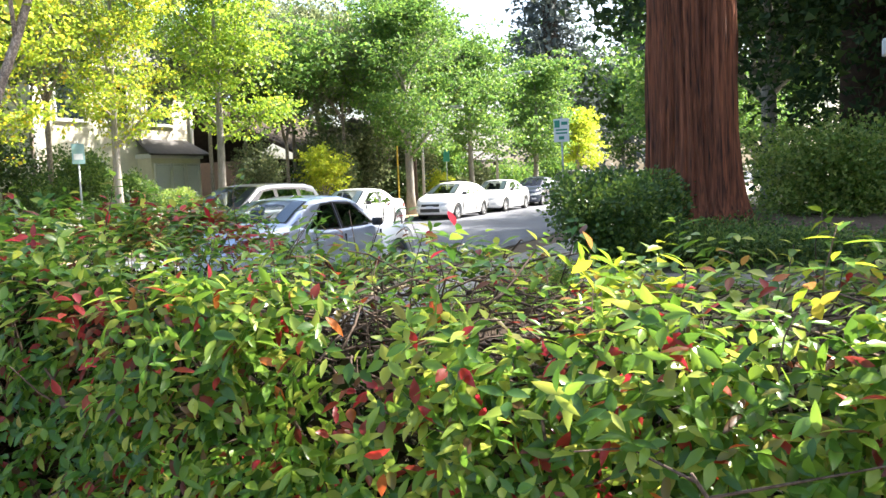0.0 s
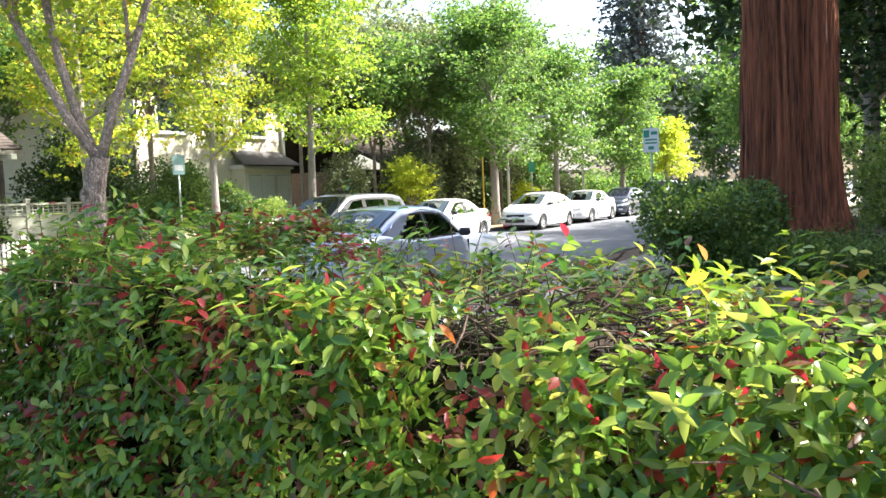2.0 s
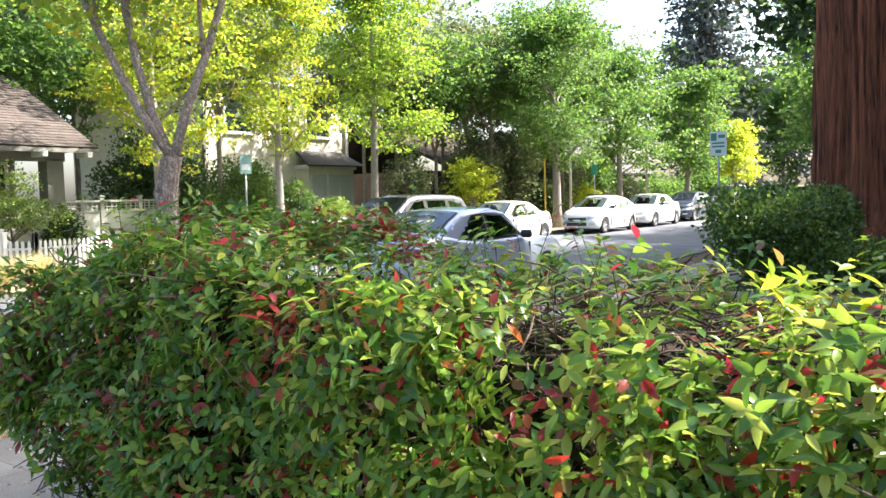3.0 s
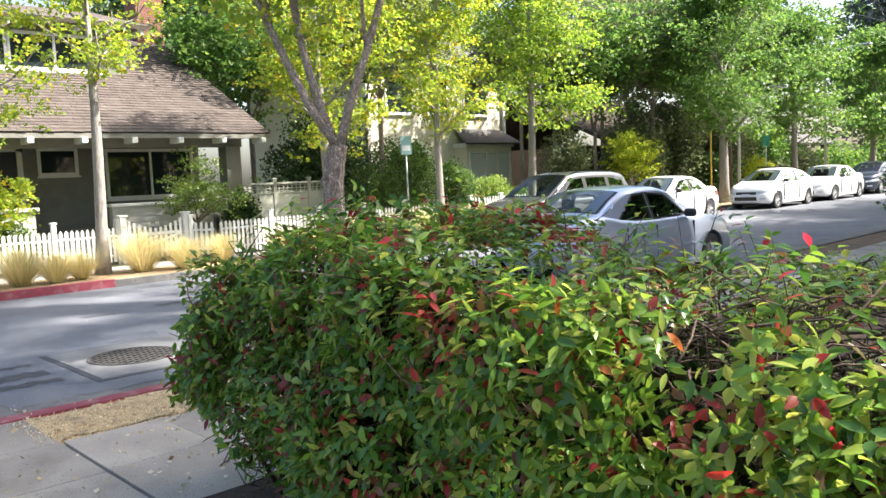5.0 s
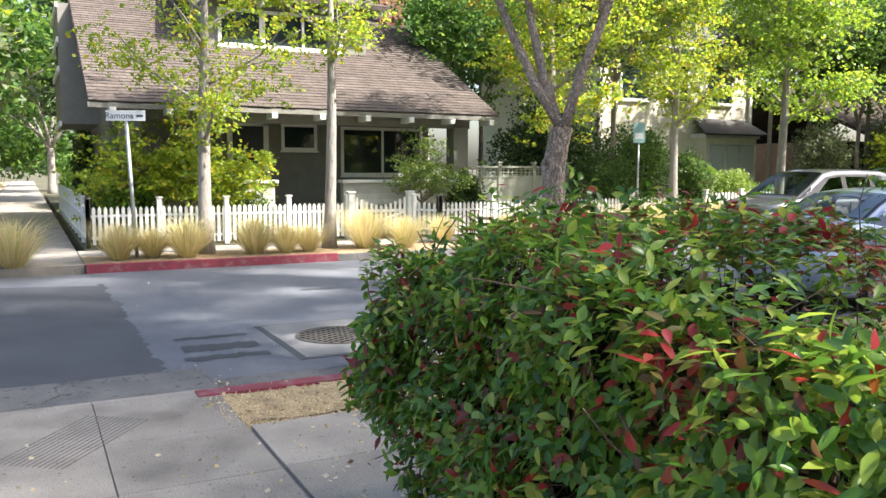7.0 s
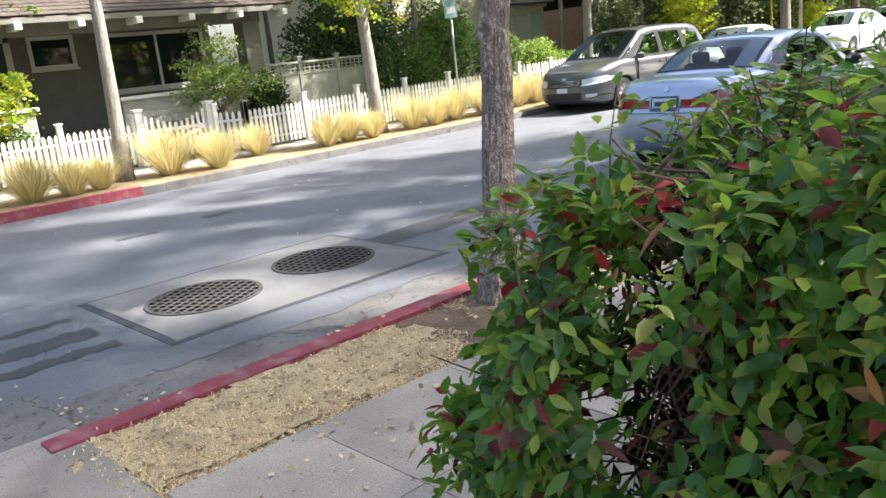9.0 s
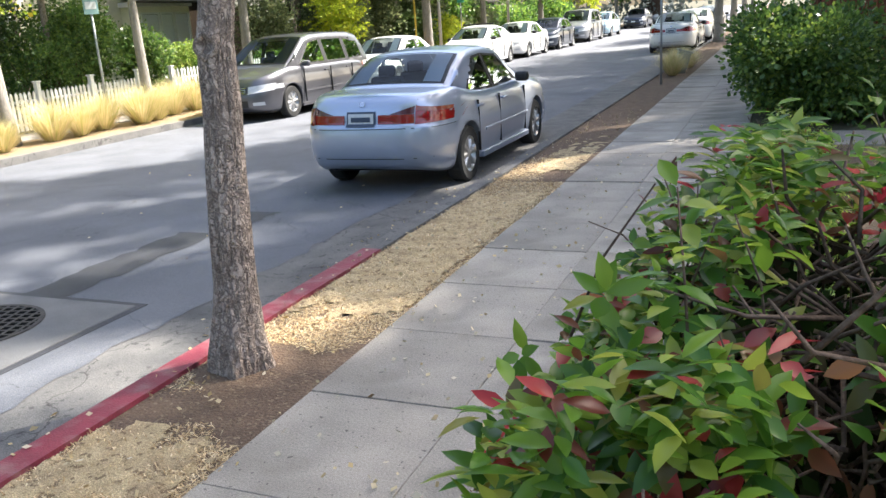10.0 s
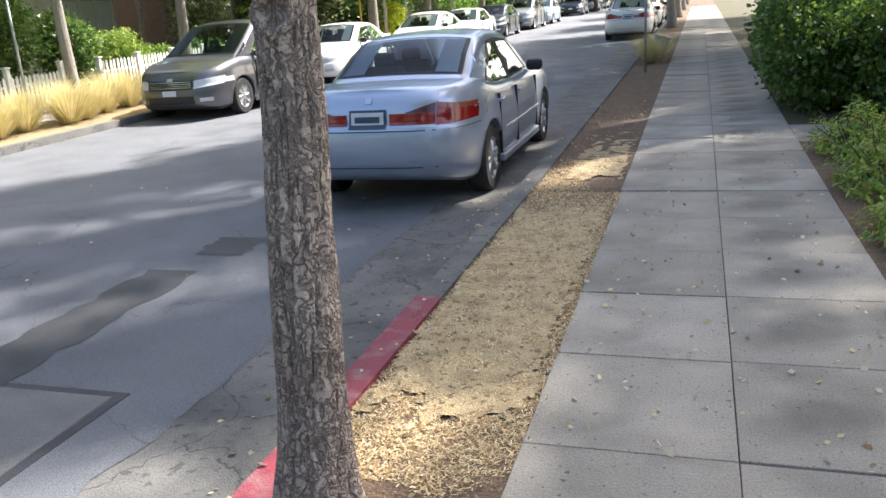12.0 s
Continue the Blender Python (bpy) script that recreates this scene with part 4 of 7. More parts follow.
def paint(name, c, flake=0.3):
    m = mat(name, c, tuple(0.93 * v for v in c), 0.32, 3, 0, 200, metal=flake, coat=0.8)
    return m


M_TYRE = mat("tyre rubber", (0.022, 0.022, 0.022), (0.015, 0.015, 0.015), 0.85, 20, 0.2)
M_RIM = mat("alloy rim", (0.5, 0.5, 0.5), (0.38, 0.38, 0.38), 0.35, 10, metal=0.8)
def clear_glass(name, tint):
    m = bpy.data.materials.new(name)
    m.use_nodes = True
    nt = m.node_tree
    tr, gl, fr, ms = (nt.nodes.new(t) for t in ("ShaderNodeBsdfTransparent", "ShaderNodeBsdfGlossy", "ShaderNodeFresnel", "ShaderNodeMixShader"))
    tr.inputs[0].default_value = (*tint, 1)
    gl.inputs["Roughness"].default_value = 0.02
    fr.inputs[0].default_value = 1.28
    for a, b in ((fr.outputs[0], ms.inputs[0]), (tr.outputs[0], ms.inputs[1]), (gl.outputs[0], ms.inputs[2]), (ms.outputs[0], nt.nodes["Material Output"].inputs[0])):
        nt.links.new(a, b)
    return m


M_CARGLASS = clear_glass("tinted car glass", (0.68, 0.74, 0.72))
M_SEAT = mat("dark seat cloth", (0.05, 0.05, 0.055), (0.03, 0.03, 0.033), 0.9, 20, 0.3)
M_BLACKTRIM = mat("black trim", (0.018, 0.018, 0.019), (0.014, 0.014, 0.014), 0.5, 8)
M_TAIL = mat("red lamp lens", (0.32, 0.006, 0.008), (0.22, 0.004, 0.006), 0.15, 30, coat=0.8)
M_AMBER = mat("amber lamp lens", (0.3, 0.055, 0.02), (0.24, 0.04, 0.02), 0.12, 30, coat=0.8)
M_SMOKE = mat("smoked red lens", (0.10, 0.018, 0.028), (0.07, 0.014, 0.02), 0.12, 30, coat=0.8)
M_HEAD = mat("clear lamp lens", (0.6, 0.62, 0.64), (0.45, 0.47, 0.5), 0.1, 20, coat=0.8)
M_PLATE = mat("number plate", (0.62, 0.64, 0.66), (0.55, 0.57, 0.6), 0.4, 20)
M_CHROME = mat("chrome", (0.7, 0.7, 0.72), (0.6, 0.6, 0.62), 0.15, 20, metal=1.0)

CARS = {
    "sedan": dict(L=4.8, W=1.786, top=[(0, 1.025), (0.3, 1.055), (0.85, 1.075), (1.25, 1.0), (1.6, 0.965), (3.2, 0.965), (3.5, 0.965), (4.2, 0.88), (4.6, 0.79), (4.8, 0.69)], belt=0.93,
                  roof=[(0.74, 1.05), (0.92, 1.12), (1.2, 1.27), (1.48, 1.385), (1.62, 1.42), (2.0, 1.45), (2.4, 1.445), (2.7, 1.39), (3.38, 0.97)], tum=0.40, rearw=(0.9, 1.5), frontw=(2.66, 3.3),
                  side=[[(1.2, 0.98), (1.72, 1.34), (2.02, 1.355), (2.02, 0.97)], [(2.08, 0.97), (2.08, 1.355), (2.55, 1.32), (3.08, 0.98)]], axle=(0.98, 3.695), rw=0.315),
    "hatch": dict(L=4.45, W=1.725, top=[(0, 1.0), (0.5, 1.0), (1.2, 0.99), (3.3, 0.98), (3.5, 0.965), (4.0, 0.88), (4.3, 0.78), (4.45, 0.70)], belt=0.95,
                  roof=[(0.12, 1.02), (0.35, 1.18), (0.9, 1.37), (1.5, 1.47), (2.0, 1.49), (2.35, 1.46), (2.7, 1.36), (3.55, 0.97)], tum=0.42, rearw=(0.2, 0.85), frontw=(2.55, 3.4),
                  side=[[(0.75, 1.02), (1.15, 1.32), (1.72, 1.4), (1.72, 1.0)], [(1.78, 1.0), (1.78, 1.4), (2.3, 1.37), (3.05, 1.02)]], axle=(0.85, 3.55), rw=0.31),
    "van": dict(L=5.08, W=1.985, top=[(0, 1.08), (3.6, 1.08), (4.0, 1.09), (4.4, 1.03), (4.8, 0.93), (5.08, 0.82)], belt=1.04,
                roof=[(0.1, 1.12), (0.22, 1.45), (0.4, 1.68), (0.8, 1.745), (1.8, 1.765), (2.6, 1.75), (3.0, 1.68), (4.05, 1.07)], tum=0.3, rearw=(0.16, 0.36), frontw=(2.98, 3.9),
                side=[[(0.42, 1.12), (0.5, 1.5), (1.25, 1.62), (1.25, 1.1)], [(1.33, 1.1), (1.33, 1.62), (2.3, 1.63), (2.3, 1.1)], [(2.38, 1.1), (2.38, 1.63), (2.85, 1.58), (3.5, 1.12)]], axle=(1.0, 4.03), rw=0.345),
}


def lerp_list(pts, y):
    return float(np.interp(y, [p[0] for p in pts], [p[1] for p in pts]))


def wheel_mesh(r, wd):
    bm = bmesh.new()
    prof = [(r * 0.64, -wd / 2), (r * 0.93, -wd / 2), (r, -wd * 0.36), (r, wd * 0.36), (r * 0.93, wd / 2), (r * 0.64, wd / 2)]
    n = 28
    rings = [[bm.verts.new((x, q * math.cos(6.283185 * k / n), q * math.sin(6.283185 * k / n))) for q, x in prof] for k in range(n)]
    for k in range(n):
        a, b = rings[k], rings[(k + 1) % n]
        for i in range(len(prof)):
            j = (i + 1) % len(prof)
            bm.faces.new((a[i], b[i], b[j], a[j]))
    return bm


def rim_mesh(r, wd, spokes=8):
    bm = bmesh.new()
    n = 32
    c = bm.verts.new((wd * 0.46, 0, 0))
    ring1 = [bm.verts.new((wd * 0.44, r * 0.14 * math.cos(6.283 * k / n), r * 0.14 * math.sin(6.283 * k / n))) for k in range(n)]
    ring2 = [bm.verts.new((wd * (0.42 if k % 4 < 2 else 0.2), r * 0.55 * math.cos(6.283 * k / n), r * 0.55 * math.sin(6.283 * k / n))) for k in range(n)]
    ring3 = [bm.verts.new((wd * 0.5, r * 0.66 * math.cos(6.283 * k / n), r * 0.66 * math.sin(6.283 * k / n))) for k in range(n)]
    for k in range(n):
        j = (k + 1) % n
        bm.faces.new((c, ring1[k], ring1[j]))
        bm.faces.new((ring1[k], ring2[k], ring2[j], ring1[j]))
        bm.faces.new((ring2[k], ring3[k], ring3[j], ring2[j]))
    return bm


def make_car(name, kind, at, rz, paint_mat, label, detail=True, group="parked cars"):
    s = CARS[kind]
    L, W, B = s["L"], s["W"], s["belt"]
    car = new(name)
    tagged(car, label, "car", group)
    hw = W / 2
    # lower body: rounded outlines stacked from sill to shoulder, then closed over the deck
    v, f = [], []
    n = 128
    levels = [(0, 0.88, -0.12), (0.05, 0.94, -0.06), (0.13, 0.97, -0.02), (0.22, 0.985, 0.0), (0.34, 0.995, 0.008), (0.48, 1.0, 0.006), (0.58, 1.0, -0.004), (0.625, 0.998, -0.016), (0.645, 0.995, -0.046), (0.665, 0.993, -0.05), (0.76, 0.985, -0.06), (0.86, 0.968, -0.085), (0.93, 0.945, -0.115), (0.975, 0.915, -0.15), (1.0, 0.885, -0.185)]
    for q, ws, push in levels:
        for k in range(n):
            a = 2 * math.pi * k / n
            ca, sa = math.cos(a), math.sin(a)
            x = hw * ws * math.copysign(abs(ca) ** 0.36, ca)
            y = L / 2 + (L / 2 + push) * math.copysign(abs(sa) ** 0.36, sa)
            y += (0.05 if y < L / 2 else -0.16) * abs(x / hw) ** 2.4 * min(1, max(0, abs(y - L / 2) - L / 2 + 0.7) / 0.7)
            zb = 0.2 + 0.13 * max(0, 1 - y / 0.6) ** 1.5 + 0.04 * max(0, 1 - (L - y) / 0.5)
            v.append((x, y, zb + q * (lerp_list(s["top"], y) - zb)))
    rings = len(levels)
    for q in (0.9, 0.72, 0.45, 0.2, 0.0):
        for k in range(n):
            x, y, z = v[(len(levels) - 1) * n + k]
            v.append((x * q, y, z + 0.022 * (1 - q * q)))
        rings += 1
    for i in range(rings - 1):
        for k in range(n):
            j = (k + 1) % n
            f.append((i * n + k, i * n + j, (i + 1) * n + j, (i + 1) * n + k))
    f.append(tuple(range(n - 1, -1, -1)))
    body = mesh_ob("body", v, f, paint_mat, car, smooth=True)
    shell = BVHTree.FromPolygons([Vector(p) for p in v], f)
    # wheel openings cut through the sides
    cut = bmesh.new()
    for ya in s["axle"]:
        for sx in (-1, 1):
            bmesh.ops.create_cone(cut, cap_ends=True, segments=36, radius1=s["rw"] + 0.045, radius2=s["rw"] + 0.045, depth=0.6, matrix=Matrix.Translation((sx * (hw + 0.03), ya, s["rw"] + 0.005)) @ Matrix.Rotation(math.pi / 2, 4, "Y"))
    cutter = part("cutter", cut, M_BLACKTRIM)
    bo = body.modifiers.new("openings", "BOOLEAN")
    bo.object, bo.operation, bo.solver = cutter, "DIFFERENCE", "EXACT"
    bpy.context.view_layer.update()
    cutme = bpy.data.meshes.new_from_object(body.evaluated_get(bpy.context.evaluated_depsgraph_get()))
    body.modifiers.clear()
    body.data = cutme
    cutme.name = "body"
    bpy.data.objects.remove(cutter)
    # cabin
    R = s["roof"]
    y0, y1 = R[0][0], R[-1][0]

    def wid(y, z):
        taper = 1 - 0.10 * max(0, (y0 + 0.9 - y) / 0.9) ** 1.5 - 0.08 * max(0, (y - (y1 - 1.0)) / 1.0) ** 2
        return (hw - 0.075) * taper - (z - B) * s["tum"] * (1 if z < B + 0.3 else 1.0)

    def inside(poly, y, z):
        n, hit = len(poly), False
        for i in range(n):
            (ya, za), (yb, zb) = poly[i], poly[(i + 1) % n]
            if (za > z) != (zb > z) and y < (yb - ya) * (z - za) / (zb - za) + ya:
                hit = not hit
        return hit

    v, f = [], []
    yst = [y0 + (y1 - y0) * i / 100 for i in range(101)]
    for y in yst:
        T = max(lerp_list(R, y), B + 0.02)
        pts = [(wid(y, B), B - 0.04)] + [(wid(y, B + (T - B) * q), B + (T - B) * q) for q in (0.08, 0.2, 0.32, 0.44, 0.56, 0.68, 0.8)]
        wt = wid(y, T)
        rr = min(0.07, (T - B) * 0.5)
        pts += [(wid(y, T - rr), T - rr), (wt - rr * 0.25, T - rr * 0.3), (wt - rr * 1.2, T)]
        pts += [((wt - rr * 1.2) * q, T + 0.03 * (1 - q * q) * min(1, (T - B) * 3)) for q in (0.6, 0.3, 0)]
        row = pts + [(-x, z) for x, z in pts[-2::-1]]
        v += [(x, y, z) for x, z in row]
        nr = len(row)
    for i in range(len(yst) - 1):
        for k in range(nr - 1):
            q = (i * nr + k, i * nr + k + 1, (i + 1) * nr + k + 1, (i + 1) * nr + k)
            cy = sum(v[j][1] for j in q) / 4
            cz = sum(v[j][2] for j in q) / 4
            side = k < 9 or k >= nr - 10
            if side and any(inside(poly, cy, cz) for poly in s["side"]):
                continue
            if 11 <= k < nr - 12 and any(a + 0.01 < cy < b - 0.01 for a, b in (s["rearw"], s["frontw"])):
                continue
            f.append(q)
    mesh_ob("roof", v, f, paint_mat, car, smooth=True)
    # dark cabin with seats
    part("interior", box(-hw * 0.74, hw * 0.74, y0 + 0.3, y1 - 0.3, 0.7, B + 0.0, 0.02), M_SEAT, car)
    rows = (1.5, 2.35) if kind != "van" else (0.9, 1.8, 2.75)
    for yr in rows:
        for sx in (-1, 1):
            st = part("seat", box(sx * 0.36 - 0.22, sx * 0.36 + 0.22, yr - 0.07, yr + 0.07, 0.9, B + 0.24, 0.05), M_SEAT, car)
            part("headrest", box(sx * 0.36 - 0.11, sx * 0.36 + 0.11, yr - 0.05, yr + 0.05, B + 0.22, B + 0.37, 0.04), M_SEAT, st)

    def screen(nm, ya, yb, inset):
        gv, gf = [], []
        for i in range(9):
            y = ya + (yb - ya) * i / 8
            T = lerp_list(R, y)
            wt = wid(y, T) - inset
            sl = (lerp_list(R, y + 0.02) - lerp_list(R, y - 0.02)) / 0.04
            nn = Vector((0, -sl, 1)).normalized() * 0.009
            for k in range(11):
                q = k / 5 - 1
                gv.append((wt * q, y + nn.y, T + 0.03 * (1 - q * q) * min(1, (T - B) * 3) + nn.z - 0.004 * q ** 8))
        for i in range(8):
            for k in range(10):
                gf.append((i * 11 + k, i * 11 + k + 1, (i + 1) * 11 + k + 1, (i + 1) * 11 + k))
        pane = mesh_ob(nm, gv, gf, M_CARGLASS, car, smooth=True)
        # black seal: a closed band round the pane
        rim = [k for k in range(11)] + [i * 11 + 10 for i in range(1, 9)] + [88 + k for k in range(9, -1, -1)] + [i * 11 for i in range(7, 0, -1)]
        mx = sum(gv[k][1] for k in rim) / len(rim)
        mz = sum(gv[k][2] for k in rim) / len(rim)
        sv = []
        for g, lift in ((1.035, -0.004), (0.955, 0.002)):
            sv += [(gv[k][0] * g, mx + (gv[k][1] - mx) * g, mz + (gv[k][2] - mz) * g + lift) for k in rim]
        r = len(rim)
        mesh_ob("seal", sv, [(k, (k + 1) % r, r + (k + 1) % r, r + k) for k in range(r)], M_BLACKTRIM, car, smooth=True)

    screen("rear_window", s["rearw"][0], s["rearw"][1], 0.075)
    screen("windscreen", s["frontw"][0], s["frontw"][1], 0.075)
    for sx in (-1, 1):
        for poly in s["side"]:
            cx = sum(p[0] for p in poly) / len(poly)
            cz = sum(p[1] for p in poly) / len(poly)
            rim = [(cx + (y - cx) * g, cz + (z - cz) * g) for g in (1.07, 0.91) for y, z in poly]
            m = len(poly)
            mesh_ob("window_seal", [(sx * (wid(y, z) + 0.006), y, z) for y, z in rim], [(k, (k + 1) % m, m + (k + 1) % m, m + k) for k in range(m)], M_BLACKTRIM, car)
            for nm, gr, off, mm in (("side_window", 0.97, 0.003, M_CARGLASS),):
                pv = [(cx + (y - cx) * gr, cz + (z - cz) * gr) for y, z in poly]
                vv = [(sx * (wid(y, z) + off), y, z) for y, z in pv] + [(sx * (wid(y, z) - 0.02), y, z) for y, z in pv]
                n = len(pv)
                ff = [tuple(range(n)) if sx > 0 else tuple(range(n - 1, -1, -1))]
                vv = vv[:n]
                mesh_ob(nm, vv, ff, mm, car)
    # wheels
    tm = wheel_mesh(s["rw"], 0.2)
    tyre_me = bpy.data.meshes.new("tyre")
    tm.to_mesh(tyre_me)
    tm.free()
    tyre_me.materials.append(M_TYRE)
    rm = rim_mesh(s["rw"], 0.2)
    rim_me = bpy.data.meshes.new("rim")
    rm.to_mesh(rim_me)
    rm.free()
    rim_me.materials.append(M_RIM)
    for ya in s["axle"]:
        for sx in (-1, 1):
            wh = part("wheel", box(-0.06, 0.02, -0.12, 0.12, -0.12, 0.12, 0.03), M_BLACKTRIM, car)
            wh.location = (sx * (hw - 0.125), ya, s["rw"])
            wh.rotation_euler = (0, 0, 0 if sx > 0 else math.pi)
            for nm, me in (("tyre", tyre_me), ("rim", rim_me)):
                o = new(nm, me)
                o.parent = wh
    # underside
    part("underbody", box(-hw * 0.8, hw * 0.8, 0.62, L - 0.4, 0.17, 0.32, 0.03), M_BLACKTRIM, car)

    def on_end(nm, x0, x1, z0, z1, mm, front, depth=0.012, bulge=0.0, wrap=0.0):
        """A lamp, plate or grille that follows the curve of the body's end."""
        gv, gf, ok = [], [], []
        n, m2 = 10, 4
        for k in range(n + 1):
            x = x0 + (x1 - x0) * k / n
            for j in range(m2 + 1):
                za, zb = (z0 if isinstance(z0, tuple) else (z0, z0)), (z1 if isinstance(z1, tuple) else (z1, z1))
                lo, hi = za[0] + (za[1] - za[0]) * k / n, zb[0] + (zb[1] - zb[0]) * k / n
                z = lo + (hi - lo) * j / m2
                way = Vector((0, -1 if front else 1, 0))
                hit = shell.ray_cast(Vector((x, L + 1 if front else -1, z)), way)[0]
                ok.append(hit is not None)
                p = (hit if hit is not None else Vector((x, 0, z))) - way * depth
                gv.append(tuple(p))
        for k in range(n):
            for j in range(m2):
                a = k * (m2 + 1) + j
                q = (a, a + 1, a + m2 + 2, a + m2 + 1)
                if all(ok[i] for i in q):
                    gf.append(q)
        return mesh_ob(nm, gv, gf, mm, car, smooth=True)

    def on_side(nm, sx, y0, y1, z0, z1, mm, depth=0.006):
        """A lamp's wrap or a seam on the body's flank."""
        gv, gf = [], []
        for k in range(7):
            for j in range(4):
                y, z = y0 + (y1 - y0) * k / 6, z0 + (z1 - z0) * j / 3
                hit = shell.ray_cast(Vector((sx * 2, y, z)), Vector((-sx, 0, 0)))[0]
                gv.append(((hit.x if hit else sx * hw) + sx * depth, y, z))
        for k in range(6):
            for j in range(3):
                a = k * 4 + j
                gf.append((a, a + 1, a + 5, a + 4))
        return mesh_ob(nm, gv, gf, mm, car, smooth=True)

    gl, gh = (0.60, 0.75) if kind == "van" else (0.55, 0.65)
    if kind == "sedan" and detail:
        for sx in (-1, 1):
            on_end("tail_light", sx * 0.20, sx * 0.595, 0.775, 0.868, M_TAIL, False)
            on_end("tail_light", sx * 0.603, sx * 0.87, 0.765, (0.90, 0.865), M_TAIL, False)
            on_end("turn_lamp", sx * 0.603, sx * 0.86, (0.903, 0.868), (0.95, 0.90), M_AMBER, False)
            on_end("reversing_lamp", sx * 0.34, sx * 0.595, 0.871, (0.874, 0.948), M_SMOKE, False)
            on_side("tail_light", sx, 0.14, 0.36, 0.77, 0.872, M_TAIL)
            on_side("turn_lamp", sx, 0.15, 0.34, 0.875, 0.91, M_AMBER)
            on_end("boot_seam", sx * 0.60, sx * 0.606, 0.72, 1.01, M_BLACKTRIM, False, 0.003)
            on_side("bumper_seam", sx, 0.2, 0.62, 0.716, 0.722, M_BLACKTRIM, 0.004)
        on_end("number_plate", -0.17, 0.17, 0.755, 0.905, M_INK, False, 0.014)
        on_end("plate_face", -0.15, 0.15, 0.775, 0.885, M_PLATE, False, 0.019)
        on_end("plate_bar", -0.115, 0.115, 0.80, 0.85, M_INK, False, 0.023)
        on_end("lid_line", -0.6, 0.6, 0.722, 0.731, M_BLACKTRIM, False, 0.004)
        on_end("badge", -0.03, 0.03, 0.955, 1.0, M_CHROME, False, 0.01)
        on_end("bumper_lip", -0.74, 0.74, 0.405, 0.413, M_BLACKTRIM, False, 0.004)
        part("exhaust", box(-0.52, -0.45, 0.2, 0.6, 0.25, 0.31, 0.025), M_BLACKTRIM, car)
    else:
        for sx in (-1, 1):
            z = 0.85 if kind != "van" else 0.95
            on_end("tail_light", sx * 0.55, sx * (hw * 0.95), z - 0.1, z + 0.06, M_TAIL, False)
        on_end("number_plate", -0.15, 0.15, 0.7, 0.82, M_PLATE, False)
    for sx in (-1, 1):
        on_end("headlight", sx * hw * 0.5, sx * hw * 0.92, (gl, gl + 0.06), (gh, gh + 0.05), M_HEAD, True)
        on_side("headlight", sx, L - 0.75, L - 0.3, gl + 0.08, gh + 0.02, M_HEAD)
        on_end("fog_lamp", sx * hw * 0.6, sx * hw * 0.8, 0.36, 0.43, M_HEAD, True)
    on_end("grille", -hw * 0.46, hw * 0.46, gl, gh, M_BLACKTRIM, True)
    if kind == "van":
        for i in range(4):
            on_end("grille_bar", -hw * 0.45, hw * 0.45, gl + 0.02 + 0.035 * i, gl + 0.032 + 0.035 * i, M_CHROME, True, 0.02)
        on_end("badge", -0.06, 0.06, 0.755, 0.80, M_CHROME, True, 0.02)
    on_end("lower_grille", -hw * 0.5, hw * 0.5, 0.33, 0.47, M_BLACKTRIM, True)
    on_end("number_plate", -0.15, 0.15, 0.48, 0.58, M_PLATE, True, 0.016)
    if detail:
        for sx in (-1, 1):
            my = s["side"][-1][-1][0] - 0.12
            mi = part("mirror", box(-0.02, 0.17, -0.06, 0.06, -0.055, 0.075, 0.045), M_BLACKTRIM if kind != "van" else paint_mat, car)
            mi.location = (sx * (hw - 0.06) + (0 if sx > 0 else -0.14), my, B + 0.07)
            part("side_moulding", box(sx * hw - 0.012, sx * hw + 0.012, s["axle"][0] + 0.5, s["axle"][1] - 0.5, 0.5, 0.54, 0.006), paint_mat, car)
            part("sill", box(sx * hw * 0.94 - 0.03, sx * hw * 0.94 + 0.045, s["axle"][0] + 0.42, s["axle"][1] - 0.42, 0.2, 0.27, 0.01), paint_mat, car)
            for poly in s["side"][-2:]:
                hy = min(p[0] for p in poly) + 0.14
                part("door_handle", box(sx * hw - 0.03, sx * hw + 0.016, hy - 0.08, hy + 0.08, B - 0.13, B - 0.1, 0.008), paint_mat, car)
            for yy in sorted({max(p[0] for p in poly) + 0.03 for poly in s["side"]} | {s["side"][0][0][0] + 0.08}):
                part("door_seam", box(sx * hw - 0.03, sx * hw + 0.0015, yy - 0.0025, yy + 0.0025, 0.3, B - 0.05), M_BLACKTRIM, car)
    car.matrix_basis = pose(*at, 0, 0, rz)
    return car


M_SILVER = paint("blue silver metallic paint", (0.45, 0.51, 0.64), 0.55)
M_GREYPAINT = paint("taupe grey metallic paint", (0.125, 0.125, 0.14), 0.65)
M_WHITEPAINT = paint("white car paint", (0.78, 0.78, 0.77), 0.0)
M_NAVY = paint("dark blue car paint", (0.035, 0.045, 0.07), 0.4)
M_PALEBLUE = paint("pale blue car paint", (0.35, 0.48, 0.56), 0.3)
M_MIDGREY = paint("mid grey car paint", (0.25, 0.26, 0.28), 0.5)

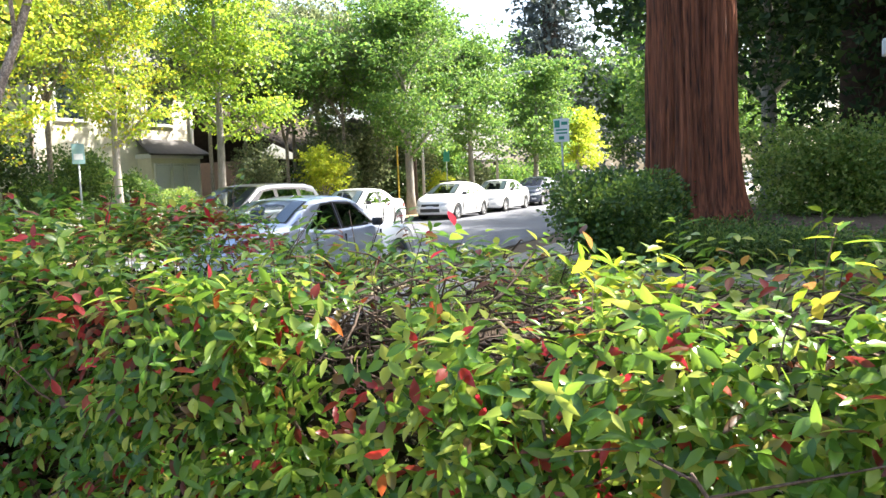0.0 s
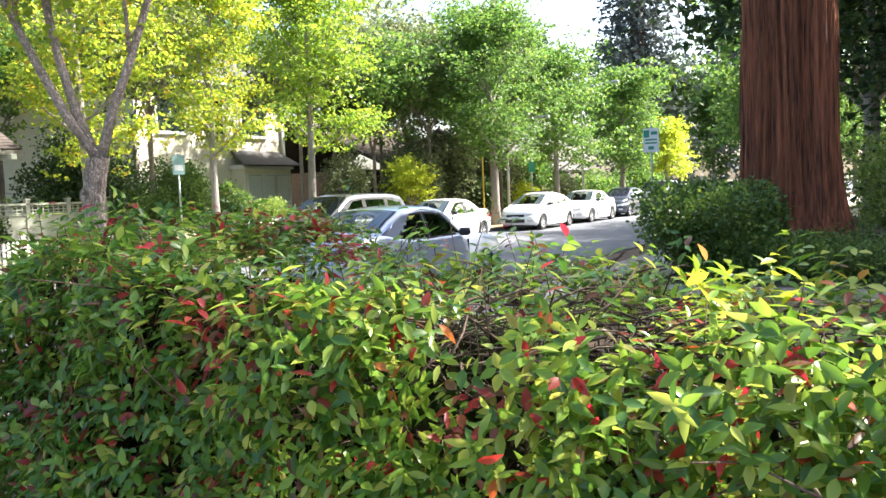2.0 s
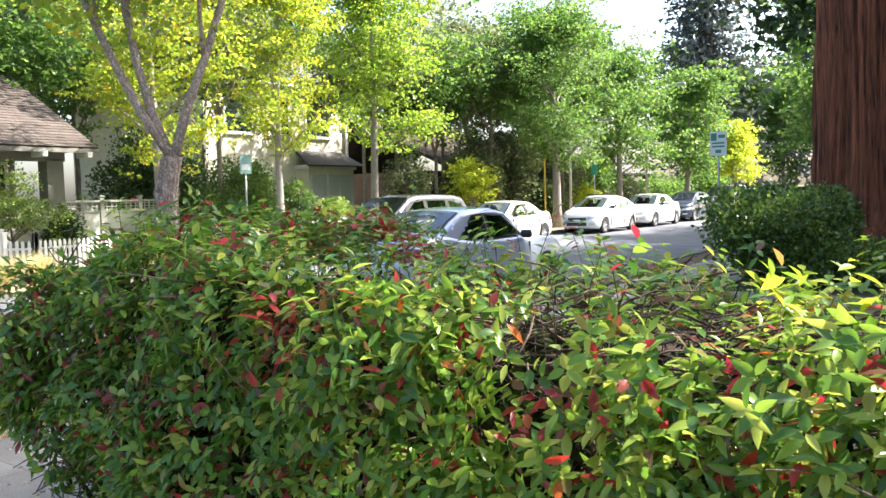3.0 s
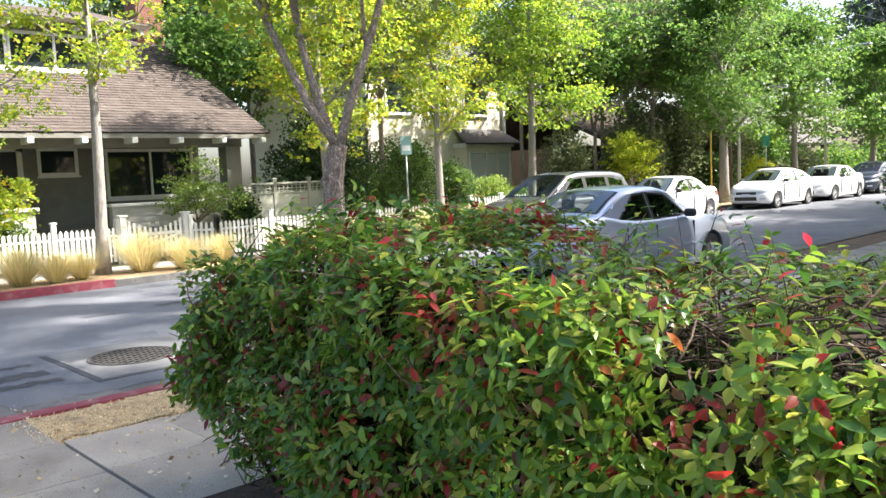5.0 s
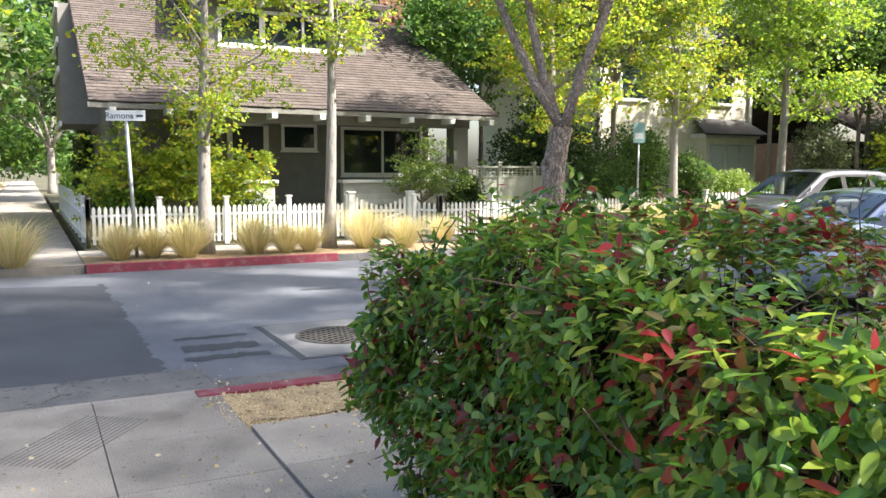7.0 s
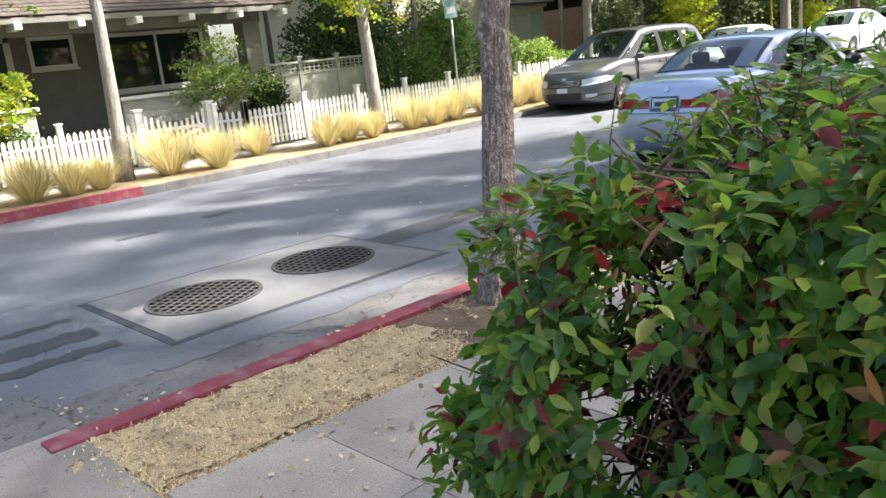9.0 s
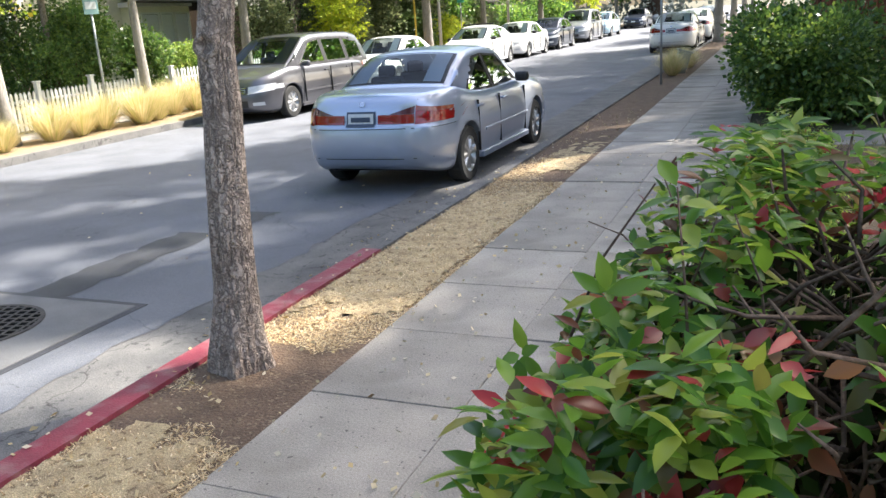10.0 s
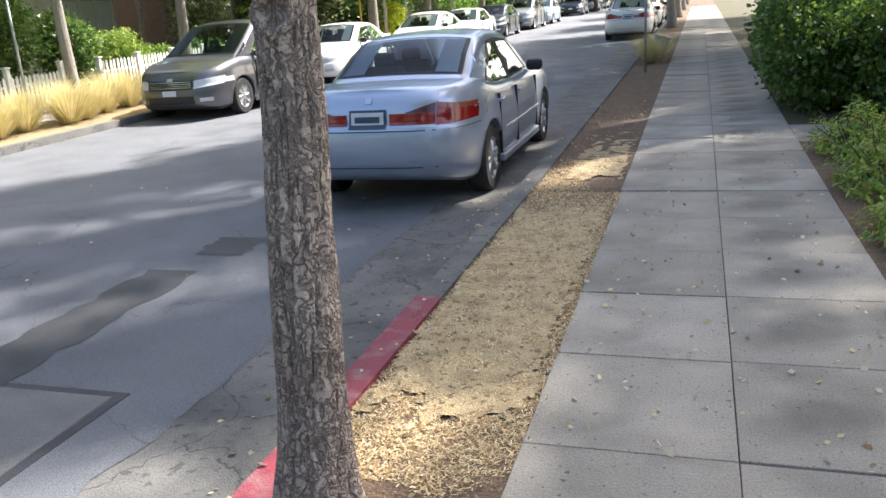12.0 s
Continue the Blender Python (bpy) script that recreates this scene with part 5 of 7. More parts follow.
make_car("parked_sedan", "sedan", (-8.11, 8.9, ROAD_Z), 0, M_SILVER, "blue silver sedan parked with red tail lights").scale = (1.04, 1.04, 1.05)
FARX = -14.75
for nm, kind, y, mm, label in [("minivan", "van", 15.4, M_GREYPAINT, "taupe grey minivan parked at the far kerb"),
                               ("parked_sedan", "sedan", 20.85, M_WHITEPAINT, "white sedan parked behind the minivan"),
                               ("hatchback", "hatch", 28.8, M_WHITEPAINT, "white hatchback with roof rack at far kerb"),
                               ("parked_sedan", "sedan", 33.8, M_WHITEPAINT, "white sedan parked beyond the hatchback"),
                               ("hatchback", "hatch", 39.4, M_NAVY, "dark blue hatchback parked at far kerb"),
                               ("minivan", "van", 46.0, M_MIDGREY, "grey minivan parked further up the street"),
                               ("hatchback", "hatch", 52.3, M_PALEBLUE, "pale blue hatchback parked at far kerb"),
                               ("parked_sedan", "sedan", 66, M_NAVY, "dark sedan parked far up the street"),
                               ("minivan", "van", 74, M_MIDGREY, "grey van far up the street"),
                               ("parked_sedan", "sedan", 82, M_WHITEPAINT, "white sedan far up the street")]:
    make_car(nm, kind, (FARX + 0.1 * (kind != "van"), y + CARS[kind]["L"], gz(y) + ROAD_Z), 180, mm, label, y < 50)
for nm, kind, y, mm, label in [("parked_sedan", "sedan", 32.8, M_WHITEPAINT, "white sedan parked at the near kerb"), ("parked_sedan", "sedan", 39.8, M_WHITEPAINT, "white sedan parked further along near kerb"), ("hatchback", "hatch", 47, M_MIDGREY, "grey hatchback parked along near kerb")]:
    make_car(nm, kind, (-7.75, y, gz(y) + ROAD_Z), 0, mm, label)
# roof rack of the white hatchback
rk = tagged(part("roof_rack", box(-0.62, 0.62, -0.03, 0.03, 0, 0.05, 0.01), M_BLACKTRIM), "black roof bars on white hatchback", "roof rack")
rk.location = (FARX + 0.1, 31.1, gz(31) + ROAD_Z + 1.5)


# ---- the far side: houses and fence ----
def courses(parent, name, x0, z0, x1, z1, ya, yb, n, material, thick=0.018):
    """Overlapping shingle courses up a slope in the x and z plane; each course is one long piece cut into uneven tabs."""
    rng = random.Random(n)
    d = Vector((x1 - x0, 0, z1 - z0))
    nn = Vector((-d.z, 0, d.x)).normalized() * (1 if d.x * 1 > 0 else -1)
    if nn.z < 0:
        nn = -nn
    for i in range(n):
        a, b = i / n, (i + 1.15) / n
        v, f = [], []
        y = ya
        while y < yb - 0.01:
            w = min(rng.uniform(0.12, 0.24), yb - y)
            j = rng.uniform(-0.012, 0.012) / max(d.length, 0.1)
            p0 = Vector((x0, 0, z0)) + d * (a + j)
            p1 = Vector((x0, 0, z0)) + d * b
            k = len(v)
            t = thick * rng.uniform(0.8, 1.25)
            for yy in (y + 0.003, y + w - 0.003):
                v += [p0 + nn * 0.004 + Vector((0, yy, 0)), p0 + nn * (t + 0.004) + Vector((0, yy, 0)), p1 + nn * 0.006 + Vector((0, yy, 0))]
            f += [(k, k + 1, k + 4, k + 3), (k + 1, k + 2, k + 5, k + 4), (k, k + 2, k + 1), (k + 3, k + 4, k + 5)]
            y += w
        mesh_ob(name, [tuple(q) for q in v], f, material, parent)


def slab(name, pts, thick, material, parent, label=""):
    """A flat plate with thickness from four corners."""
    p = [Vector(q) for q in pts]
    n = (p[1] - p[0]).cross(p[3] - p[0]).normalized() * thick
    v = p + [q - n for q in p]
    f = [(0, 1, 2, 3), (7, 6, 5, 4)] + [(k, k + 4, (k + 1) % 4 + 4, (k + 1) % 4) for k in range(4)]
    return mesh_ob(name, [tuple(q) for q in v], f, material, parent, label)


def window(parent, x, y0, y1, z0, z1, frame_mat=None, fw=0.09, mull=0, name="window", face=1):
    """Frame, sill and panes on a wall that faces +x (face 1)."""
    fm = frame_mat or M_WHITE
    w = part(name, box(x - 0.05, x + 0.02, y0, y1, z0, z1), M_GLASS, parent)
    for a, b, c, d in ((y0 - fw, y1 + fw, z1, z1 + fw), (y0 - fw, y1 + fw, z0 - fw, z0), (y0 - fw, y0, z0, z1), (y1, y1 + fw, z0, z1)):
        part("frame", box(x - 0.02, x + 0.055, a, b, c, d, 0.006), fm, w)
    part("sill", box(x - 0.02, x + 0.1, y0 - fw - 0.03, y1 + fw + 0.03, z0 - fw - 0.045, z0 - fw, 0.006), fm, w)
    for k in range(mull):
        yy = y0 + (y1 - y0) * (k + 1) / (mull + 1)
        part("mullion", box(x, x + 0.05, yy - 0.035, yy + 0.035, z0, z1, 0.005), fm, w)
    return w


def craftsman_house():
    h = empty("shingled_house", (-23.4, 7, 0), "grey shingled house with brown roof and deep porch", "house")

    def P(nm, bm, m, lab=""):
        o = part(nm, bm, m, h, lab)
        o.matrix_parent_inverse = Matrix.Translation((23.4, -7, 0))
        return o
    Y0, Y1 = 2.4, 11.5
    P("wall", box(-32, -23.4, Y0, Y1, 0, 4.6), M_SIDING_GREY, "grey green shingled wall")
    for i in range(16):
        z = 0.78 + i * 0.15
        P("siding_course", box(-23.41, -23.385, Y0, Y1, z, z + 0.135), M_SIDING_GREY)
    P("porch_floor", box(-23.4, -20.7, Y0, Y1, 0.0, 0.72), M_SIDING_GREY)
    P("porch_ceiling", box(-23.4, -20.6, Y0, Y1, 3.0, 3.06), M_SIDING_GREY)
    P("beam", box(-20.95, -20.75, Y0, Y1, 2.78, 3.02), M_SIDING_GREY)
    for y in (Y0 + 0.2, Y1 - 0.35):
        P("porch_post", box(-21.1, -20.65, y - 0.2, y + 0.25, 0.0, 2.8, 0.01), M_SIDING_GREY)
    # low pale porch walls, either side of the steps
    for ya, yb in ((2.5, 5.95), (7.75, 11.2)):
        P("porch_wall", box(-20.92, -20.72, ya, yb, 0, 1.3), M_SHINGLE_PALE, "pale shingled porch wall")
        P("wall_cap", box(-21.0, -20.62, ya - 0.05, yb + 0.08, 1.3, 1.38, 0.012), M_WHITE)
        for i in range(9):
            z = 0.05 + i * 0.14
            P("shingle_course", box(-20.75, -20.70 - 0.004 * (i % 2), ya, yb, z, z + 0.125), M_SHINGLE_PALE)
    for i in range(4):
        P("step", box(-20.9 + 0.0, -19.6 + 0.3 * (-i), 6.0, 7.7, 0.18 * i, 0.18 * (i + 1)), M_GUTTER)
    # roof
    P_roof = slab("roof", [(-20.15, 1.7, 3.1), (-20.15, 12.1, 3.1), (-27.4, 12.1, 6.95), (-27.4, 1.7, 6.95)], 0.12, M_ROOF, h, "brown weathered shingle roof")
    P_roof.matrix_parent_inverse = Matrix.Translation((23.4, -7, 0))
    back = slab("roof", [(-27.4, 1.7, 6.95), (-27.4, 12.1, 6.95), (-33, 12.1, 3.9), (-33, 1.7, 3.9)], 0.12, M_ROOF, h)
    back.matrix_parent_inverse = Matrix.Translation((23.4, -7, 0))
    for yy in (Y0, Y1):
        gv = [(-23.4, yy, 4.5), (-32, yy, 4.4), (-27.4, yy, 6.85), (-23.4, yy - 0.1, 4.5), (-32, yy - 0.1, 4.4), (-27.4, yy - 0.1, 6.85)]
        o = mesh_ob("gable", gv, [(0, 1, 2), (5, 4, 3), (0, 3, 4, 1), (1, 4, 5, 2), (2, 5, 3, 0)], M_SIDING_GREY, h)
        o.matrix_parent_inverse = Matrix.Translation((23.4, -7, 0))
    courses(P_roof, "shingle_course", -20.12, 3.12, -27.4, 6.97, 1.72, 12.08, 44, M_ROOF)
    for i in range(9):
        y = 2.2 + i * 1.2
        P("rafter_tail", box(-20.6, -20.04, y - 0.07, y + 0.07, 2.86, 3.0, 0.01), M_WHITE)
    P("fascia", box(-20.2, -20.14, 1.7, 12.1, 2.98, 3.1, 0.004), M_SIDING_GREY)
    # dormer
    P("dormer_wall", box(-26.5, -23.7, 5.0, 9.6, 4.6, 6.55), M_SIDING_GREY)
    d = slab("dormer_roof", [(-23.0, 4.5, 6.35), (-23.0, 10.1, 6.35), (-27.4, 10.1, 7.5), (-27.4, 4.5, 7.5)], 0.12, M_ROOF, h)
    d.matrix_parent_inverse = Matrix.Translation((23.4, -7, 0))
    for y in (4.7, 6.4, 8.2, 9.9):
        P("dormer_bracket", box(-23.75, -23.1, y - 0.05, y + 0.05, 6.1, 6.24, 0.01), M_WHITE)
    win = []
    win.append(window(h, -23.68, 5.35, 6.4, 5.1, 5.95, mull=0))
    win.append(window(h, -23.68, 6.55, 8.75, 5.1, 5.95, mull=1))
    # front windows and door
    win.append(window(h, -23.4, 6.98, 7.85, 2.26, 2.84))
    win.append(window(h, -23.4, 8.75, 11.2, 1.55, 2.8, mull=1))
    dr = part("door", box(-23.46, -23.36, 5.52, 6.38, 0.75, 2.83), M_DOOR, h, "dark front door with white frame")
    for a, b, c, e in ((5.38, 5.52, 0.72, 2.97), (6.38, 6.52, 0.72, 2.97), (5.38, 6.52, 2.83, 2.97)):
        part("door_frame", box(-23.4, -23.32, a, b, c, e, 0.006), M_WHITE, dr)
    part("door_knob", box(-23.36, -23.3, 6.25, 6.3, 1.7, 1.76, 0.015), M_CHROME, dr)
    for o in win + [dr]:
        o.matrix_parent_inverse = Matrix.Translation((23.4, -7, 0))
    # chimney: brick courses with recessed joints, and a cap
    P("chimney", box(-27.35, -26.45, 11.2, 12.06, 4.6, 8.1), M_MORTAR, "brick chimney")
    for i in range(30):
        z = 5.95 + 0.072 * i
        P("brick_course", box(-27.365, -26.435, 11.185, 12.075, z, z + 0.06, 0.004), M_BRICK)
    P("chimney_cap", box(-27.42, -26.38, 11.13, 12.13, 8.1, 8.2, 0.02), M_MORTAR)
    # side bay over the side street
    P("side_bay", box(-30, -26, 1.4, 2.45, 2.9, 6.2), M_SIDING_GREY)
    for z in (2.9, 4.4, 5.2, 6.15):
        P("bay_trim", box(-30.05, -25.95, 1.34, 1.4, z - 0.07, z + 0.07), M_WHITE)
    P("bay_window", box(-29, -27, 1.37, 1.42, 4.5, 5.15), M_GLASS)
    return h


craftsman_house()


def picket_fence(name, pts, label, h=0.86, post_h=1.02, pitch=0.115, dark=False):
    fe = empty(name, (pts[0][0], pts[0][1], 0), label, "fence")
    o = Vector((pts[0][0], pts[0][1], 0))
    pk = bmesh.new()
    for s in (1,):
        vs = [pk.verts.new(c) for c in [(-0.01, -0.034, 0.06), (-0.01, 0.034, 0.06), (-0.01, 0.034, h - 0.05), (-0.01, 0, h), (-0.01, -0.034, h - 0.05), (0.01, -0.034, 0.06), (0.01, 0.034, 0.06), (0.01, 0.034, h - 0.05), (0.01, 0, h), (0.01, -0.034, h - 0.05)]]
        pk.faces.new(vs[4::-1])
        pk.faces.new(vs[5:])
        for k in range(5):
            j = (k + 1) % 5
            pk.faces.new((vs[k], vs[j], vs[5 + j], vs[5 + k]))
    pme = bpy.data.meshes.new("picket")
    pk.to_mesh(pme)
    pk.free()
    pme.materials.append(M_WHITE)
    rng = random.Random(3)
    for (xa, ya), (xb, yb) in zip(pts, pts[1:]):
        a, b = Vector((xa, ya, 0)), Vector((xb, yb, 0))
        d = b - a
        ang = math.atan2(d.y, d.x) - math.pi / 2
        n = int(d.length / pitch)
        for i in range(n + 1):
            q = a + d * i / max(n, 1)
            ob = new("picket", pme)
            ob.parent = fe
            ob.location = q - o + Vector((0, 0, gz(q.y) + rng.uniform(-0.006, 0.006)))
            ob.rotation_euler = (0, rng.uniform(-0.012, 0.012), ang)
        side = Vector((-d.y, d.x, 0)).normalized() * 0.025
        for z in (0.2, h - 0.2):
            v, f = tube([a + side - o + Vector((0, 0, z)), b + side - o + Vector((0, 0, z + gz(yb) - gz(ya)))], [0.028, 0.028], 4)
            mesh_ob("rail", [tuple(x) for x in v], f, M_WHITE, fe)
        m = max(1, round(d.length / 1.55))
        for i in range(m + 1):
            q = a + d * i / m - o
            p = part("post", box(-0.05, 0.05, -0.05, 0.05, 0, post_h, 0.006), M_WHITE, fe)
            p.location = q + Vector((0, 0, gz(q.y + o.y)))
            c = part("post_cap", box(-0.07, 0.07, -0.07, 0.07, post_h, post_h + 0.035, 0.01), M_WHITE, p)
    return fe


picket_fence("picket_fence", [(-19.1, 1.55), (-19.1, 7.25)], "white painted picket fence in front of shingled house")
picket_fence("picket_fence", [(-19.1, 1.55), (-34.0, 1.55)], "white picket fence along the side street")
picket_fence("picket_fence", [(-18.95, 8.95), (-18.45, 9.4), (-18.45, 16.9)], "white picket fence beside straw coloured grasses")
picket_fence("picket_fence", [(-18.6, 18.3), (-18.6, 24.0)], "weathered white picket fence with leaning pickets", 0.95, 1.0, 0.13)


def garden_gate():
    gt = empty("garden_gate", (-19.05, 8.1, 0), "white garden gate with curved top and diagonal brace", "gate")
    for y in (7.33 - 8.1, 8.88 - 8.1):
        p = part("post", box(-0.075, 0.075, y - 0.075, y + 0.075, 0, 1.08, 0.008), M_WHITE, gt)
        part("post_cap", box(-0.1, 0.1, y - 0.1, y + 0.1, 1.08, 1.13, 0.012), M_WHITE, p)
    n = 11
    for i in range(n):
        y = 7.48 - 8.1 + (8.74 - 7.48) * i / (n - 1)
        h = 0.78 + 0.2 * abs(2 * i / (n - 1) - 1) ** 1.5
        part("picket", box(-0.01, 0.01, y - 0.034, y + 0.034, 0.08, h, 0.006), M_WHITE, gt)
    for z in (0.2, 0.62):
        part("rail", box(0.01, 0.045, -0.65, 0.65, z, z + 0.07, 0.005), M_WHITE, gt)
    v, f = tube([(0.03, -0.62, 0.25), (0.03, 0.62, 0.62)], [0.035, 0.035], 4)
    mesh_ob("brace", [tuple(x) for x in v], f, M_WHITE, gt)


garden_gate()


def lattice_gate():
    lg = empty("lattice_fence", (-21.2, 13.2, 0), "sage green board fence with lattice top", "fence")
    for k in range(3):
        y = -1.6 + k * 1.2
        part("panel", box(-0.03, 0.03, y, y + 1.08, 0.1, 1.42, 0.006), M_GATE, lg)
        for j in range(7):
            part("slat", box(-0.012, 0.012, y + 0.08 + j * 0.15, y + 0.11 + j * 0.15, 1.46, 1.7), M_GATE, lg)
        for z in (1.5, 1.58, 1.66):
            part("slat", box(-0.01, 0.014, y, y + 1.08, z - 0.012, z + 0.012), M_GATE, lg)
        part("rail", box(-0.05, 0.05, y - 0.05, y + 1.15, 1.42, 1.47, 0.005), M_GATE, lg)
        part("rail", box(-0.06, 0.06, y - 0.05, y + 1.15, 1.7, 1.76, 0.005), M_GATE, lg)
    for k in range(4):
        y = -1.66 + k * 1.2
        p = part("post", box(-0.06, 0.06, y - 0.06, y + 0.06, 0, 1.84, 0.006), M_GATE, lg)
        part("post_cap", box(-0.08, 0.08, y - 0.08, y + 0.08, 1.84, 1.88, 0.01), M_GATE, p)


lattice_gate()


def cream_house():
    h = empty("cream_house", (-26.5, 24.7, 0), "two storey cream house with bay window and grey roof", "house")
    inv = Matrix.Translation((26.5, -24.7, 0))

    def P(nm, bm, m, lab=""):
        o = part(nm, bm, m, h, lab)
        o.matrix_parent_inverse = inv
        return o
    P("wall", box(-36, -26.5, 20.5, 28.6, 0, 6.6), M_CREAM, "cream clapboard wall")
    for i in range(34):
        z = 0.5 + 0.18 * i
        P("clapboard", box(-26.51, -26.475, 20.5, 28.6, z, z + 0.16), M_CREAM)
        P("clapboard", box(-36, -26.5, 20.475, 20.51, z, z + 0.16), M_CREAM)
    for y in (20.5, 28.6):
        P("corner_board", box(-26.53, -26.43, y - 0.08, y + 0.08, 0.3, 6.6), M_WHITE)
    P("bay", box(-26.5, -25.7, 25.3, 28.2, 0.4, 3.0, 0.02), M_CREAM)
    P("bay_trim", box(-26.5, -25.6, 25.2, 28.3, 2.98, 3.16, 0.02), M_WHITE)
    o = slab("bay_roof", [(-25.35, 24.95, 3.16), (-25.35, 28.55, 3.16), (-26.5, 28.2, 3.85), (-26.5, 25.3, 3.85)], 0.08, M_ROOF_GREY, h)
    o.matrix_parent_inverse = inv
    for a, b in ((25.5, 26.3), (26.5, 27.1), (27.3, 28.0)):
        w = window(h, -25.69, a, b, 1.4, 2.7, fw=0.07)
        part("blind", box(-25.68, -25.664, a + 0.01, b - 0.01, 1.41, 2.69, 0.004), M_SIGN, w, "pale roller blind")
        w.matrix_parent_inverse = inv
    for a, b in ((21.5, 22.8), (23.8, 24.9), (26.0, 27.4)):
        w = window(h, -26.47, a, b, 4.5, 5.9)
        w.matrix_parent_inverse = inv
    w = window(h, -26.47, 21.6, 23.6, 1.3, 2.8, mull=1)
    w.matrix_parent_inverse = inv
    P("cornice", box(-36.4, -25.9, 19.9, 29.2, 6.5, 6.75, 0.02), M_WHITE)
    v = [(-36.5, 19.8, 6.75), (-25.8, 19.8, 6.75), (-25.8, 29.3, 6.75), (-36.5, 29.3, 6.75), (-31, 23.5, 9.4), (-31, 25.6, 9.4)]
    o = mesh_ob("roof", v, [(0, 1, 4), (1, 2, 5, 4), (2, 3, 5), (3, 0, 4, 5), (3, 2, 1, 0)], M_ROOF_GREY, h)
    o.matrix_parent_inverse = inv
    P("downpipe", box(-26.42, -26.34, 28.45, 28.53, 0.2, 6.5), M_WHITE)


cream_house()


def brown_house(y0, y1, x, label, m, roofm, z0=3.0):
    h = empty("brown_house", (x, (y0 + y1) / 2, 0), label, "house")
    inv = Matrix.Translation((-x, -(y0 + y1) / 2, 0))

    def P(nm, bm, mm):
        o = part(nm, bm, mm, h)
        o.matrix_parent_inverse = inv
        return o
    P("wall", box(x - 9, x, y0, y1, 0, z0), m)
    P("porch_floor", box(x, x + 2, y0, y1, 0, 0.5), m)
    for k in range(4):
        y = y0 + 0.2 + (y1 - y0 - 0.4) * k / 3
        P("porch_post", box(x + 1.7, x + 1.9, y - 0.1, y + 0.1, 0.5, z0), M_DARKWOOD)
    for a in (0.15, 0.6):
        w = window(h, x, y0 + (y1 - y0) * a, y0 + (y1 - y0) * (a + 0.22), 1.2, 2.3)
        w.matrix_parent_inverse = inv
    d = part("door", box(x, x + 0.04, y0 + (y1 - y0) * 0.44, y0 + (y1 - y0) * 0.53, 0.5, 2.5), M_DARKWOOD, h)
    d.matrix_parent_inverse = inv
    o = slab("roof", [(x + 2.5, y0 - 0.6, z0 - 0.1), (x + 2.5, y1 + 0.6, z0 - 0.1), (x - 4.5, y1 + 0.6, z0 + 3), (x - 4.5, y0 - 0.6, z0 + 3)], 0.15, roofm, h)
    o.matrix_parent_inverse = inv
    o = slab("roof", [(x - 4.5, y0 - 0.6, z0 + 3), (x - 4.5, y1 + 0.6, z0 + 3), (x - 10, y1 + 0.6, z0), (x - 10, y0 - 0.6, z0)], 0.15, roofm, h)
    o.matrix_parent_inverse = inv
    for k in range(6):
        y = y0 + (y1 - y0) * (k + 0.5) / 6
        P("rafter_tail", box(x + 1.9, x + 2.4, y - 0.06, y + 0.06, z0 - 0.3, z0 - 0.14), M_DARKWOOD)


brown_house(33.5, 42.0, -25.5, "low brown house with dark shaded porch", M_DARKWOOD, M_ROOF_DARK)
brown_house(47, 56, -24.5, "pale bungalow with white trim behind trees", M_SHINGLE_PALE, M_ROOF_GREY)


